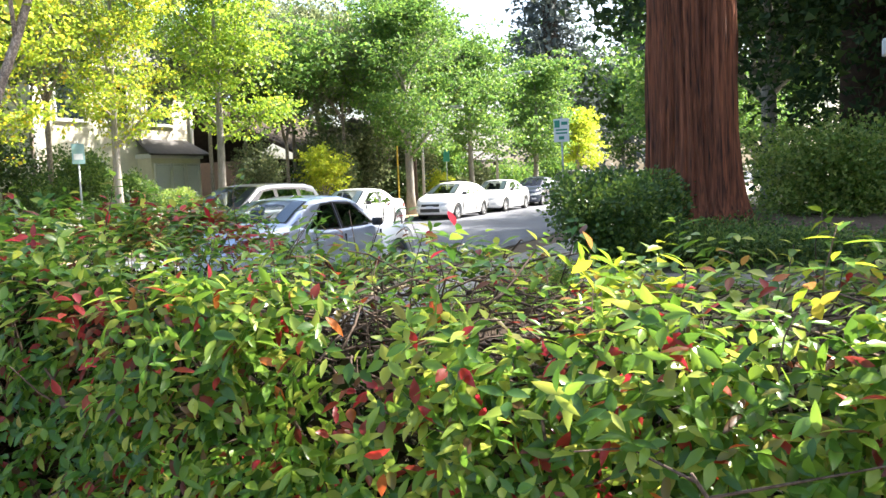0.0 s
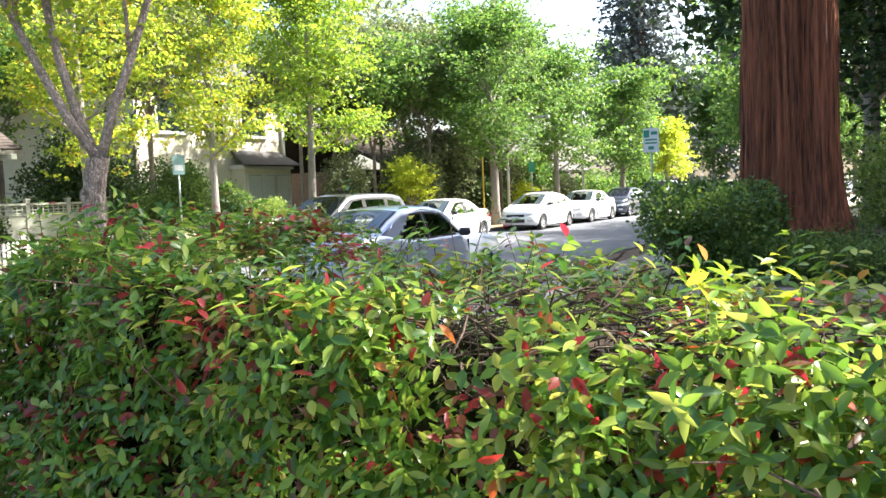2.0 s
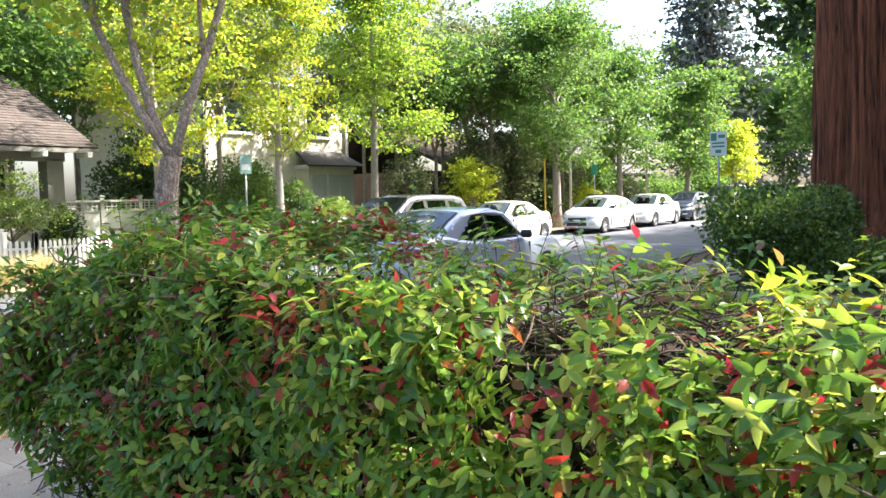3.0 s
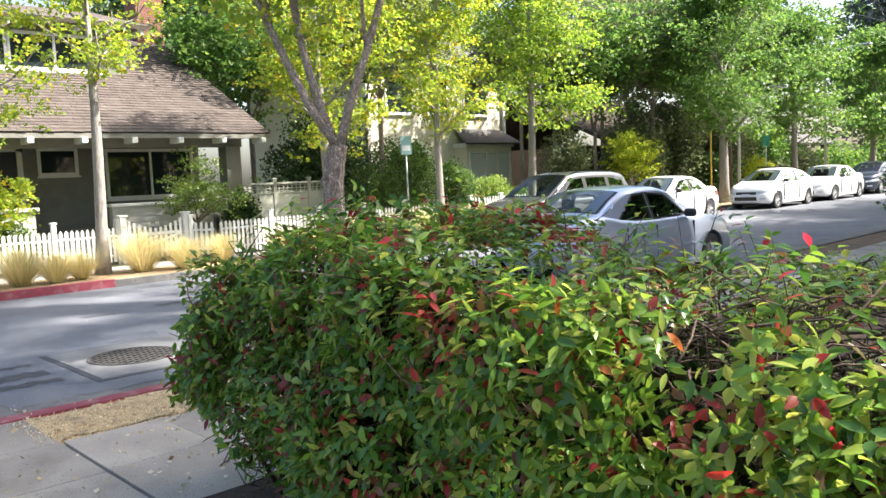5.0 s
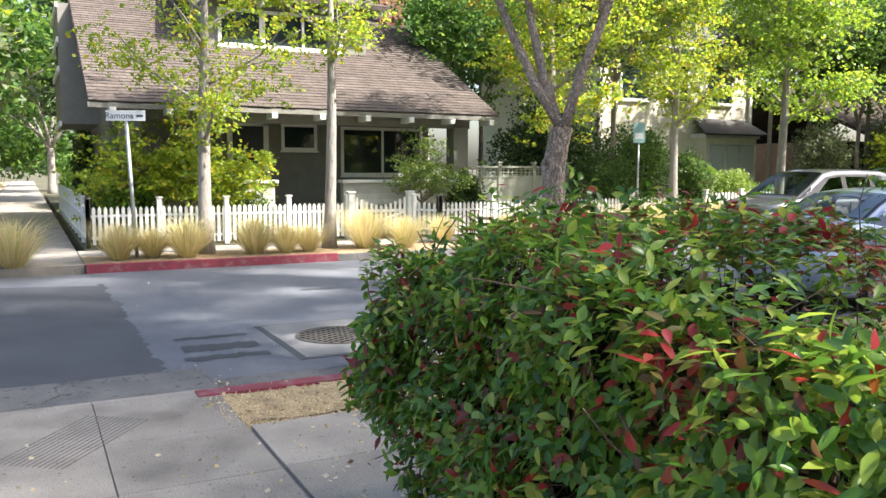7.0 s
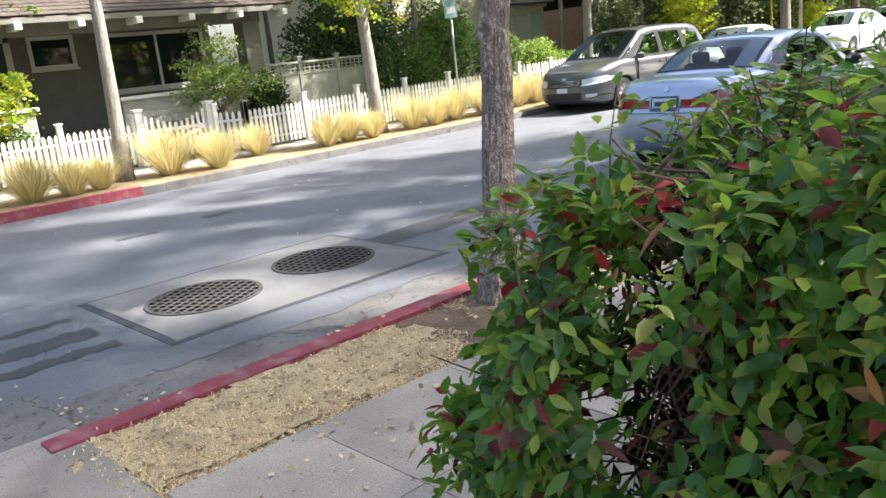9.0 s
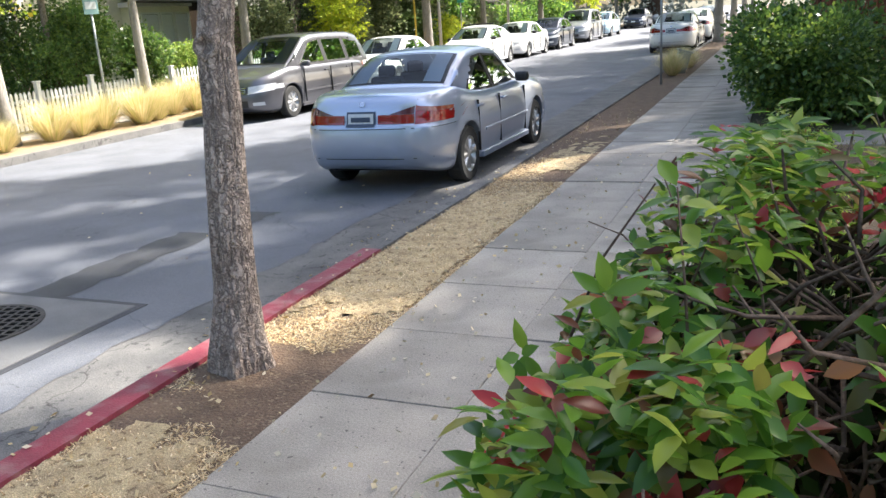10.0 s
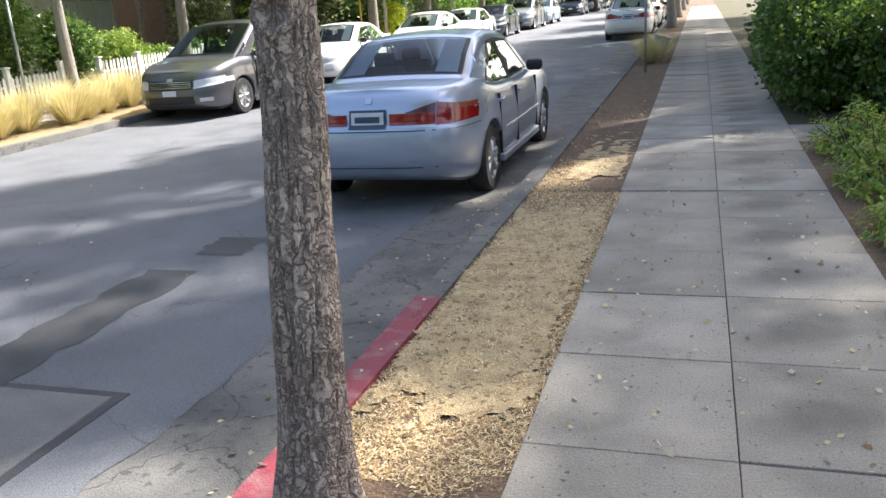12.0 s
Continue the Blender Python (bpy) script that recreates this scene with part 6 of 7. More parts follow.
def blue_grey_house():
    X, Y0, Y1 = 1.0, 4.0, 9.1
    h = empty("clapboard_house", (X, Y1, 0), "blue grey clapboard house with white trim and screen door", "house")
    inv = Matrix.Translation((-X, -Y1, 0))

    def P(nm, bm, m, lab=""):
        o = part(nm, bm, m, h, lab)
        o.matrix_parent_inverse = inv
        return o
    P("wall", box(X, 9, Y0, Y1, 0, 3.3), M_BLUEGREY, "blue grey clapboard wall")
    for i in range(18):
        z = 0.3 + 0.17 * i
        P("clapboard", box(X - 0.03, X, Y0, Y1, z, z + 0.155), M_BLUEGREY)
    P("corner_board", box(X - 0.05, X + 0.1, Y1 - 0.12, Y1 + 0.03, 0.2, 3.3, 0.006), M_WHITE)
    P("corner_board", box(X - 0.05, X, 7.35, 7.5, 0.2, 3.3, 0.006), M_WHITE)
    P("water_table", box(X - 0.07, X - 0.03, Y0, Y1, 1.83, 1.9, 0.006), M_WHITE)
    dr = P("screen_door", box(X - 0.06, X - 0.02, 6.2, 7.05, 0.55, 2.62, 0.006), M_WHITE, "white screen door with dark mesh panels")
    for a, b in ((0.8, 1.62), (1.85, 2.45)):
        part("mesh_panel", box(X - 0.068, X - 0.061, 6.35, 6.9, a, b), M_VOID, dr)
    part("door_handle", box(X - 0.13, X - 0.06, 6.3, 6.36, 1.72, 1.78, 0.01), M_BLACKTRIM, dr)
    for a, b in ((6.08, 6.19), (7.06, 7.17)):
        part("door_frame", box(X - 0.075, X, a, b, 0.5, 2.75, 0.006), M_WHITE, dr)
    for y0, y1 in ((7.75, 8.75), (4.6, 5.6)):
        w = P("window", box(X - 0.05, X - 0.01, y0, y1, 2.0, 2.75), M_GLASS)
        for a, b, c, d in ((y0 - 0.1, y1 + 0.1, 2.75, 2.85), (y0 - 0.1, y1 + 0.1, 1.9, 2.0), (y0 - 0.1, y0, 2.0, 2.75), (y1, y1 + 0.1, 2.0, 2.75)):
            part("frame", box(X - 0.085, X - 0.02, a, b, c, d, 0.005), M_WHITE, w)
        part("mullion", box(X - 0.075, X - 0.02, (y0 + y1) / 2 - 0.025, (y0 + y1) / 2 + 0.025, 2.0, 2.75, 0.005), M_WHITE, w)
    P("porch_deck", box(0.0, X, 4.2, 8.6, 0.42, 0.55, 0.01), M_REDBROWN, "red brown painted porch deck")
    P("porch_skirt", box(0.05, X, 4.25, 8.55, 0, 0.42), M_BLUEGREY)
    P("porch_rail", box(0.66, 0.76, 4.2, 8.6, 1.2, 1.3, 0.01), M_REDBROWN)
    for k in range(5):
        P("rail_post", box(0.67, 0.75, 4.25 + k * 1.06, 4.33 + k * 1.06, 0.5, 1.24), M_REDBROWN)
    o = slab("roof", [(0.38, 3.4, 2.86), (9, 3.4, 5.9), (9, 9.6, 5.9), (0.38, 9.6, 2.86)], 0.1, M_ROOF_GREY, h)
    o.matrix_parent_inverse = inv
    P("fascia", box(0.33, 0.38, 3.4, 9.65, 2.72, 2.9, 0.006), M_WHITE)
    P("soffit", box(0.38, X, 3.4, 9.6, 2.9, 2.93), M_WHITE)
    P("eave_beam", box(0.25, X + 0.1, 9.2, 9.36, 2.62, 2.78, 0.01), M_WHITE)
    P("downpipe", box(X - 0.1, X - 0.04, Y1 - 0.02, Y1 + 0.05, 0.3, 2.75, 0.01), M_WHITE)


blue_grey_house()


# ---- shrubs, hedges and far trees ----
make_shrub("clipped_bush", (-3.45, 14.3, 0.0), "dense clipped dark green bush beside the pavement", 41, 1.12, 1.6, 1.66, 30000, 0.07, M_BUSHDARK, "bush", 46, boxy=True)
make_shrub("ivy_mound", (-1.6, 14.2, 0.0), "low mound of ivy around the redwood's foot", 42, 2.6, 1.3, 0.75, 15000, 0.055, M_IVY, "ground cover", 34)
make_shrub("ivy_mound", (1.5, 13.9, 0.0), "low mound of ivy beside the garden path", 43, 2.0, 0.9, 0.6, 8000, 0.055, M_BUSH, "ground cover", 26)
make_shrub("garden_hedge", (-0.2, 17.6, 0.0), "thick clipped evergreen hedge with pale new leaves", 44, 1.6, 1.2, 2.5, 18000, 0.085, M_PALEBUSH, "hedge", 60, boxy=True)
mound = make_shrub("ivy_mound", (-2.6, 16.0, 0.0), "ivy covered soil mound under the redwood", 45, 1.9, 1.7, 0.95, 9000, 0.06, M_BUSH, "ground cover", 30)
md = mesh_ob("soil_mound", [(-6.0 + 0, 14.4, -0.05), (3.0, 14.2, -0.05), (4.0, 19.5, -0.05), (-4.2, 19.5, -0.05), (-3.9, 15.3, 0.55), (1.8, 15.0, 0.5), (2.5, 18.5, 0.7), (-3.6, 18.5, 0.85)], [(4, 5, 6, 7), (0, 1, 5, 4), (1, 2, 6, 5), (2, 3, 7, 6), (3, 0, 4, 7)], M_SOIL)
md.data.vertices[0].co.x = -4.1
tagged(md, "raised bed of brown soil round the redwood", "ground", kind="structure")
# low shrubs along the pavement: stems and glossy pointed leaves in whorls
def low_shrub(at, seed, rx, ry, h, n):
    rs = np.random.RandomState(seed)
    rng = random.Random(seed)
    sh = empty("low_shrub", at, "low leafy green shrub edging the pavement", "shrub", "low shrubs along the pavement")
    v, f = [], []
    for k in range(26):
        a = rng.uniform(0, 6.283)
        e = Vector((math.cos(a) * rx * 0.85 * rng.random() ** 0.5, math.sin(a) * ry * 0.85 * rng.random() ** 0.5, h * rng.uniform(0.6, 0.95)))
        tube([Vector((e.x * 0.3, e.y * 0.3, -0.04)), Vector((e.x * 0.6, e.y * 0.6, e.z * 0.5)) + Vector((rng.uniform(-0.04, 0.04), rng.uniform(-0.04, 0.04), 0)), e], [0.009, 0.006, 0.003], 4, 0.1, v, f, rng)
    mesh_ob("stem_mass", [tuple(x) for x in v], f, M_TWIG, sh)["kind"] = "stuff"
    m = n // 5
    u = rs.normal(0, 1, (m, 3))
    u[:, 2] = np.abs(u[:, 2])
    u /= np.linalg.norm(u, axis=1, keepdims=True)
    lob = np.array([noise.noise((float(q[0]) * 2.4 + seed, float(q[1]) * 2.4, float(q[2]) * 2.4)) for q in u])
    r = (0.86 + 0.35 * lob) * rs.uniform(0.62, 1.05, m)
    P = u * r[:, None] * np.array([rx, ry, h])
    P[:, 2] = np.maximum(P[:, 2], 0.05) + 0.03
    pos, way, up = [], [], []
    ax = u + np.array([0, 0, 0.6]) + rs.normal(0, 0.35, (m, 3))
    ax /= np.linalg.norm(ax, axis=1, keepdims=True)
    sd = np.cross(ax, rs.normal(0, 1, (m, 3)))
    sd /= np.linalg.norm(sd, axis=1, keepdims=True)
    wd = np.cross(ax, sd)
    for k in range(5):
        ph = 2.4 * k + rs.uniform(-0.4, 0.4, m)
        rad = np.cos(ph)[:, None] * sd + np.sin(ph)[:, None] * wd
        pos.append(P - ax * 0.012 * k)
        way.append(rad + ax * rs.uniform(0.1, 0.8, m)[:, None] + np.array([0, 0, -0.2]))
        up.append(ax + rad * 0.2)
    leaf_cloud("foliage", np.concatenate(pos), np.concatenate(way), 0.062, 0.024, M_SHRUBLEAF, sh, seed, 0.16, way=np.concatenate(way), face=np.concatenate(up))


for i, (x, y, rx, ry, h, n) in enumerate([(-3.7, 3.05, 0.5, 0.5, 0.62, 3000), (-3.72, 3.95, 0.55, 0.62, 0.58, 3600), (-3.76, 5.15, 0.55, 0.7, 0.5, 3600), (-3.76, 6.5, 0.55, 0.72, 0.5, 3400), (-3.75, 7.9, 0.55, 0.75, 0.5, 3000), (-3.75, 9.35, 0.58, 0.8, 0.55, 2600), (-3.75, 10.8, 0.55, 0.65, 0.5, 2200)]):
    low_shrub((x, y, 0), 50 + i, rx, ry, h, n)
# grasses and shrubs in the far gardens
# the two at y -20 are unseen, added to block low sky
for i, (x, y, rx, ry, h, lm, n, lf) in enumerate([(-20.0, 5.2, 0.5, 0.7, 1.05, M_BUSH, 4000, 0.06), (-20.1, 2.4, 0.8, 0.8, 1.3, M_GREENTREE, 4000, 0.08), 
                                            (-20.4, 11.2, 0.4, 0.6, 1.6, M_DARKTREE, 3500, 0.07), (-22.2, 15.2, 1.6, 2.2, 4.2, M_DARKTREE, 12000, 0.11), (-20.8, 17.4, 1.2, 1.5, 3.2, M_BUSH, 12000, 0.09), (-20.2, 19.1, 0.8, 0.8, 2.3, M_BUSH, 6000, 0.09),
                                            (-19.8, 22.2, 0.7, 0.8, 1.2, M_GREENTREE, 5000, 0.08), (-19.6, 24.3, 0.8, 0.9, 1.1, M_GREENTREE, 4000, 0.08), (-19.9, 20.7, 0.9, 1.0, 1.6, M_PALEBUSH, 5000, 0.08), (-20.4, 15.8, 1.0, 1.3, 2.3, M_BUSH, 6000, 0.08), (-21.5, 27.0, 1.0, 1.0, 1.4, M_OLIVE, 4000, 0.09), (-22.0, 33.2, 1.5, 2.0, 5.6, M_OLIVE, 9000, 0.13), (-21.9, 37.6, 1.6, 2.2, 5.4, M_DARKTREE, 9000, 0.14), (-20.6, 25.8, 1.2, 1.2, 3.4, M_OLIVE, 8000, 0.10), 
                                            (-20.5, 30.5, 1.6, 1.8, 3.6, M_DARKTREE, 8000, 0.14), (-18.8, 34.4, 1.2, 1.4, 2.3, M_DARKTREE, 5000, 0.13), (-19.2, 38.0, 1.3, 1.6, 2.0, M_YELLOWTREE, 5000, 0.14), (-20, 44, 1.6, 2.5, 2.6, M_OLIVE, 6000, 0.16), (-20, 52, 1.8, 3, 2.5, M_GREENTREE, 6000, 0.18), (-20, 62, 2, 4, 3.5, M_GREENTREE, 6000, 0.2), (-24.5, 2.6, 3.0, 0.7, 2.4, M_DARKTREE, 8000, 0.12), (-31, 2.6, 3.0, 0.9, 3.4, M_DARKTREE, 8000, 0.14), (-40, 2.6, 5.0, 1.0, 2.6, M_GREENTREE, 8000, 0.16), (-85, -2, 3, 14, 9, M_GREENTREE, 16000, 0.45), (-36, -3.4, 6, 0.8, 1.8, M_BUSH, 8000, 0.16), (-20.2, 33.5, 1.8, 2.0, 4.6, M_OLIVE, 9000, 0.13), (-19.9, 37.3, 1.6, 2.0, 3.9, M_OLIVE, 8000, 0.14), (-19.8, 29.6, 1.4, 1.5, 4.2, M_OLIVE, 8000, 0.13), (-20.5, 43.0, 1.8, 2.6, 4.5, M_GREENTREE, 8000, 0.16), (-10, -20, 18, 1.5, 4.0, M_DARKTREE, 16000, 0.35), (14, -20, 10, 1.5, 4.0, M_DARKTREE, 12000, 0.35)]):
    make_shrub("garden_shrub", (x, y, gz(y)), "leafy shrub behind the fence or added unseen behind the camera" if lm is not M_YELLOWTREE else "bright yellow green young tree", 70 + i, rx, ry, h, n, lf, lm, "shrub", 24)
make_tree("garden_tree", (-20.1, 9.7, 0), "small airy garden tree before the porch", 99, 0.85, 0.045, 0.72, 3, 5200, 0.065, 0.2, M_BARK_PALE, M_PALEBUSH, 0.95, 0.25, 6, group="garden trees")
make_tree("garden_tree", (-18.6, 27.4, gz(27.4)), "bright yellow green young tree behind the fence", 96, 0.9, 0.06, 0.8, 3, 7000, 0.09, 0.26, M_BARK, M_YELLOWTREE, 0.5, 0.9, 5, group="garden trees")
make_tree("garden_tree", (-20.3, 3.9, 0), "low spreading garden tree with yellow green leaves", 98, 0.7, 0.07, 0.95, 3, 7500, 0.095, 0.3, M_BARK, M_GINKGO, 0.9, 0.3, 6, group="garden trees")
make_tree("garden_tree", (-20.6, 2.6, 0), "low spreading garden tree with yellow green leaves", 97, 0.6, 0.06, 0.8, 3, 4500, 0.095, 0.3, M_BARK, M_GINKGO, 0.9, 0.3, 5, group="garden trees")
# slender trees with thin pale stems, in front of the brown house
for i, (x, y, h, lm) in enumerate([(-21.5, 29.5, 4.5, M_OLIVE), (-22.5, 33.0, 5.0, M_OLIVE), (-21.0, 36.5, 4.0, M_OLIVE), (-24, 18.5, 4.0, M_DARKTREE), (-22.4, 25.2, 4.0, M_OLIVE), (-22.6, 27.6, 3.6, M_OLIVE), (-20.8, 28.0, 3.4, M_GREENTREE), (-24.5, 14.0, 3.6, M_GREENTREE), (-21.5, 42, 4.4, M_OLIVE), (-22, 48, 4.6, M_GREENTREE), (-20.6, 16.4, 4.2, M_OLIVE), (-20.2, 31.5, 4.4, M_OLIVE), (-19.8, 34.8, 4.2, M_GREENTREE), (-20.0, 39.0, 4.4, M_OLIVE)]):
    make_tree("garden_tree", (x, y, gz(y)), "slender garden tree with grey green leaves", 100 + i, h, 0.09, 1.9, 3, 8000, 0.17, 0.6, M_BARK_PALE, lm, 0.5, 0.4, 4, group="garden trees")
# tall trees that close the view, and unseen ones added to block light
# y below -13 or x from 20: unseen trees added to block sky reflections
for i, (x, y, th, ll, lm, lf, n) in enumerate([(-33, 16, 4, 3.4, M_DARKTREE, 0.3, 11000), (-36, 31, 5, 3.8, M_GREENTREE, 0.32, 11000), (-31, 43, 4, 3.4, M_OLIVE, 0.32, 10000), (-30, 56, 5, 3.8, M_GREENTREE, 0.36, 10000), (-24, 70, 4, 3.8, M_GREENTREE, 0.38, 10000), (-14, 92, 3, 4.2, M_GREENTREE, 0.42, 10000), (-22, 84, 4, 4.2, M_DARKTREE, 0.42, 10000), (-5, 100, 4, 4.2, M_GREENTREE, 0.42, 10000),
                                          # (2.9, 10.9) stands unseen behind the house, added to shade the hedge's end
                                          (-2.0, 27, 4, 3.2, M_EVERGREEN, 0.24, 14000), (2.5, 23, 3.0, 3.2, M_EVERGREEN, 0.22, 16000), (-2.5, 34, 4, 3.0, M_GREENTREE, 0.26, 12000), (7, 26, 3.5, 3.6, M_EVERGREEN, 0.26, 14000), (13, 21, 4, 3.4, M_EVERGREEN, 0.28, 10000), (2.9, 10.9, 9.5, 1.2, M_EVERGREEN, 0.18, 7000), (-36, -24, 3, 3.6, M_GREENTREE, 0.45, 4500), (-24, -22, 3, 3.8, M_DARKTREE, 0.45, 4500), (-15, -24, 3, 3.8, M_GREENTREE, 0.45, 4500), (-6, -22, 3, 3.6, M_DARKTREE, 0.45, 4500), (3, -24, 3, 3.8, M_GREENTREE, 0.45, 4500), (13, -22, 3, 3.6, M_DARKTREE, 0.45, 4500), (22, -14, 3, 3.8, M_GREENTREE, 0.34, 9000), (20, 4, 3, 3.6, M_DARKTREE, 0.34, 9000), (-45, -3.2, 1.6, 2.6, M_GREENTREE, 0.26, 9000), (-26.5, -3.4, 2.2, 2.2, M_OLIVE, 0.2, 11000), (-34, -6, 3, 3.0, M_GREENTREE, 0.3, 9000), (-52, -7, 3, 3.2, M_GREENTREE, 0.3, 9000), (-62, 2, 3, 3.2, M_DARKTREE, 0.32, 9000), (-75, -3, 3, 3.6, M_GREENTREE, 0.36, 9000), (-70, -9, 3, 3.6, M_GREENTREE, 0.36, 9000), (0.5, 44, 4, 3.6, M_GREENTREE, 0.3, 11000), (-40, -1.5, 3, 3.2, M_GREENTREE, 0.3, 9000), (-30, -4.5, 3, 3.0, M_GINKGO, 0.26, 9000), (-46, 4, 4, 3.6, M_DARKTREE, 0.34, 9000), (-44, 20, 5, 4, M_DARKTREE, 0.36, 9000)]):
    make_tree("tall_tree", (x, y, gz(y)), "tall leafy tree closing the view or added unseen to block light", 130 + i, th, 0.28, ll, 3, n, lf, 0.95, M_BARK, lm, 0.62, 0.35, 5, group="tall background trees")


def evergreen(at, label, seed, h, r, n, leaf, lm):
    t = empty("evergreen_tree", at, label, "tree", "dark evergreen trees")
    v, f = tube([(0, 0, -0.1), (0, 0, h * 0.5), (0, 0, h)], [0.03 * h, 0.02 * h, 0.02], 9, 0.05)
    mesh_ob("trunk", [tuple(x) for x in v], f, M_DARKWOOD, t, smooth=True)
    rs = np.random.RandomState(seed)
    lay = rs.rand(n) ** 0.8
    a = rs.uniform(0, 6.283, n)
    br = np.floor(lay * 26) / 26
    ln = r * (1 - br) ** 0.75 * (0.75 + 0.35 * np.sin(a * 5 + br * 40)) + 0.25
    q = np.sqrt(rs.rand(n))
    pos = np.stack([np.cos(a) * ln * q, np.sin(a) * ln * q, h * (0.06 + 0.94 * br) - 0.22 * ln * q + rs.normal(0, 0.09, n) * r * 0.5], 1)
    nrm = np.stack([np.cos(a), np.sin(a), -0.3 + 0 * a], 1)
    quad_cloud("crown", pos, nrm, leaf, lm, t, seed, aspect=0.45, corners=3)


evergreen((0.5, 24.0, 0), "dark evergreen tree with hanging sprays", 3, 22, 4.2, 26000, 0.28, M_EVERGREEN)
evergreen((6.5, 21.5, 0), "dark evergreen tree behind the clapboard house", 4, 25, 4.6, 28000, 0.28, M_EVERGREEN)
# added out of view, tall enough to keep sun off the hedge's end
evergreen((7.3, 16.3, 0), "unseen dark evergreen tree added to shade the hedge end", 8, 32, 5.0, 34000, 0.3, M_EVERGREEN)
evergreen((2.2, 28.0, 0), "dark evergreen tree in deep shade", 5, 18, 4.0, 16000, 0.32, M_EVERGREEN)
evergreen((-21.5, 66.0, 0), "tall conifer with sparse blue green boughs", 6, 30, 5.0, 12000, 0.55, M_CONIFER)
evergreen((-14.5, 75.0, 0), "tall conifer above the street trees", 7, 31, 5.5, 12000, 0.6, M_CONIFER)


def tuft_mesh(seed, n=1300, h=0.5, spread=0.62):
    rs = random.Random(seed)
    v, f = [], []
    for i in range(n):
        a, q = rs.uniform(0, 6.283), rs.random()
        bx, by = 0.09 * q * math.cos(a), 0.09 * q * math.sin(a)
        L1 = h * rs.uniform(0.45, 1.1)
        ox, oy = spread * q * math.cos(a) + rs.uniform(-0.05, 0.05), spread * q * math.sin(a) + rs.uniform(-0.05, 0.05)
        px, py = -math.sin(a) * 0.002, math.cos(a) * 0.002
        k = len(v)
        v += [(bx - px, by - py, 0), (bx + px, by + py, 0), (bx + ox * 0.45 + px, by + oy * 0.45 + py, L1 * 0.7), (bx + ox * 0.45 - px, by + oy * 0.45 - py, L1 * 0.7), (bx + ox, by + oy, L1 * rs.uniform(0.75, 1.0))]
        f += [(k, k + 1, k + 2, k + 3), (k + 3, k + 2, k + 4)]
    me = bpy.data.meshes.new("foliage")
    me.from_pydata(v, [], f)
    me.materials.append(M_GRASSTUFT)
    return me


TUFTS = [tuft_mesh(k) for k in (1, 2, 3)]
rt = random.Random(12)
for i, (x, y, s) in enumerate([(-16.6, 1.9, 1.1), (-16.7, 2.5, 0.9), (-16.5, 3.1, 1.2), (-16.6, 4.4, 1.2), (-16.5, 5.0, 0.95), (-16.6, 5.5, 0.9), (-16.8, 6.8, 1.35), (-16.5, 7.6, 1.1), (-17.3, 8.9, 1.0), (-16.6, 10.1, 1.1), (-16.7, 10.7, 1.0), (-16.5, 11.2, 0.9), (-16.7, 12.5, 1.2), (-16.6, 13.1, 0.95), (-16.8, 13.9, 1.2), (-16.6, 14.8, 1.3), (-16.7, 15.4, 1.0), (-17.0, 16.3, 1.2), (-17.1, 17.2, 1.3), (-17.0, 18.2, 1.1), (-16.0, 0.2, 1.3), (-16.3, -0.9, 1.3), (-6.35, 22.0, 0.9), (-6.3, 23.0, 1.0), (-6.2, 24.2, 0.7)]):
    tg = empty("grass_tuft", (x, y, gz(y)), "feathery straw coloured ornamental grass clump", "grass", "ornamental grass clumps")
    o = new("foliage", TUFTS[i % 3])
    o.parent = tg
    o["kind"] = "stuff"
    tg.scale = (s * 1.3, s * 1.3, s * 1.4)
    tg.rotation_euler = (0, 0, rt.uniform(0, 6.283))


# ---- street furniture ----
def sign_post(at, h, label, faces, rz=0, r=0.025, lean=0.0):
    s = empty("street_sign", at, label, "sign")
    v, f = tube([(0, 0, -0.1), (lean, 0, h)], [r, r], 8)
    mesh_ob("post", [tuple(x) for x in v], f, M_STEEL, s, smooth=True)
    for (x0, x1, z0, z1, m, d) in faces:
        part("plate" if d == 0 else "bar", box(x0 + lean, x1 + lean, -0.035 - d, -0.03 - d, z0, z1, 0.002), m, s)
    s.rotation_euler = (0, 0, radians(rz))
    return s


PARK = [(-0.2, 0.2, 0, 0.58, M_SIGN, 0), (-0.18, -0.04, 0.36, 0.54, M_SIGN_GREEN, 0.004), (0.0, 0.16, 0.42, 0.5, M_SIGN_GREEN, 0.004), (-0.15, 0.15, 0.28, 0.32, M_SIGN_GREEN, 0.004), (-0.15, 0.15, 0.2, 0.24, M_SIGN_GREEN, 0.004), (-0.07, 0.07, 0.06, 0.14, M_SIGN_GREEN, 0.004)]


def at_h(z):
    return [(a, b, c + z, d + z, m, e) for a, b, c, d, m, e in PARK]


sign_post((-6.35, 19.9, gz(20)), 3.0, "parking sign with green numeral on steel post", at_h(2.35), 0)
sign_post((-17.2, 14.5, 0), 2.9, "green and white parking sign on steel post", [(-0.15, 0.15, 2.35, 2.85, M_SIGN_PALE, 0), (-0.11, 0.11, 2.45, 2.6, M_SIGN, 0.004)], 60)
sign_post((-17.0, 35.5, gz(35)), 2.9, "green and white parking sign far up street", [(-0.15, 0.15, 2.3, 2.85, M_SIGN_GREEN, 0)], 20)
ns = sign_post((-16.9, 2.25, 0), 2.56, "street name sign on leaning steel post", [(-0.36, 0.36, 2.53, 2.72, M_SIGN, 0), (0.2, 0.32, 2.6, 2.64, M_INK, 0.004)], 66, 0.035, -0.12)


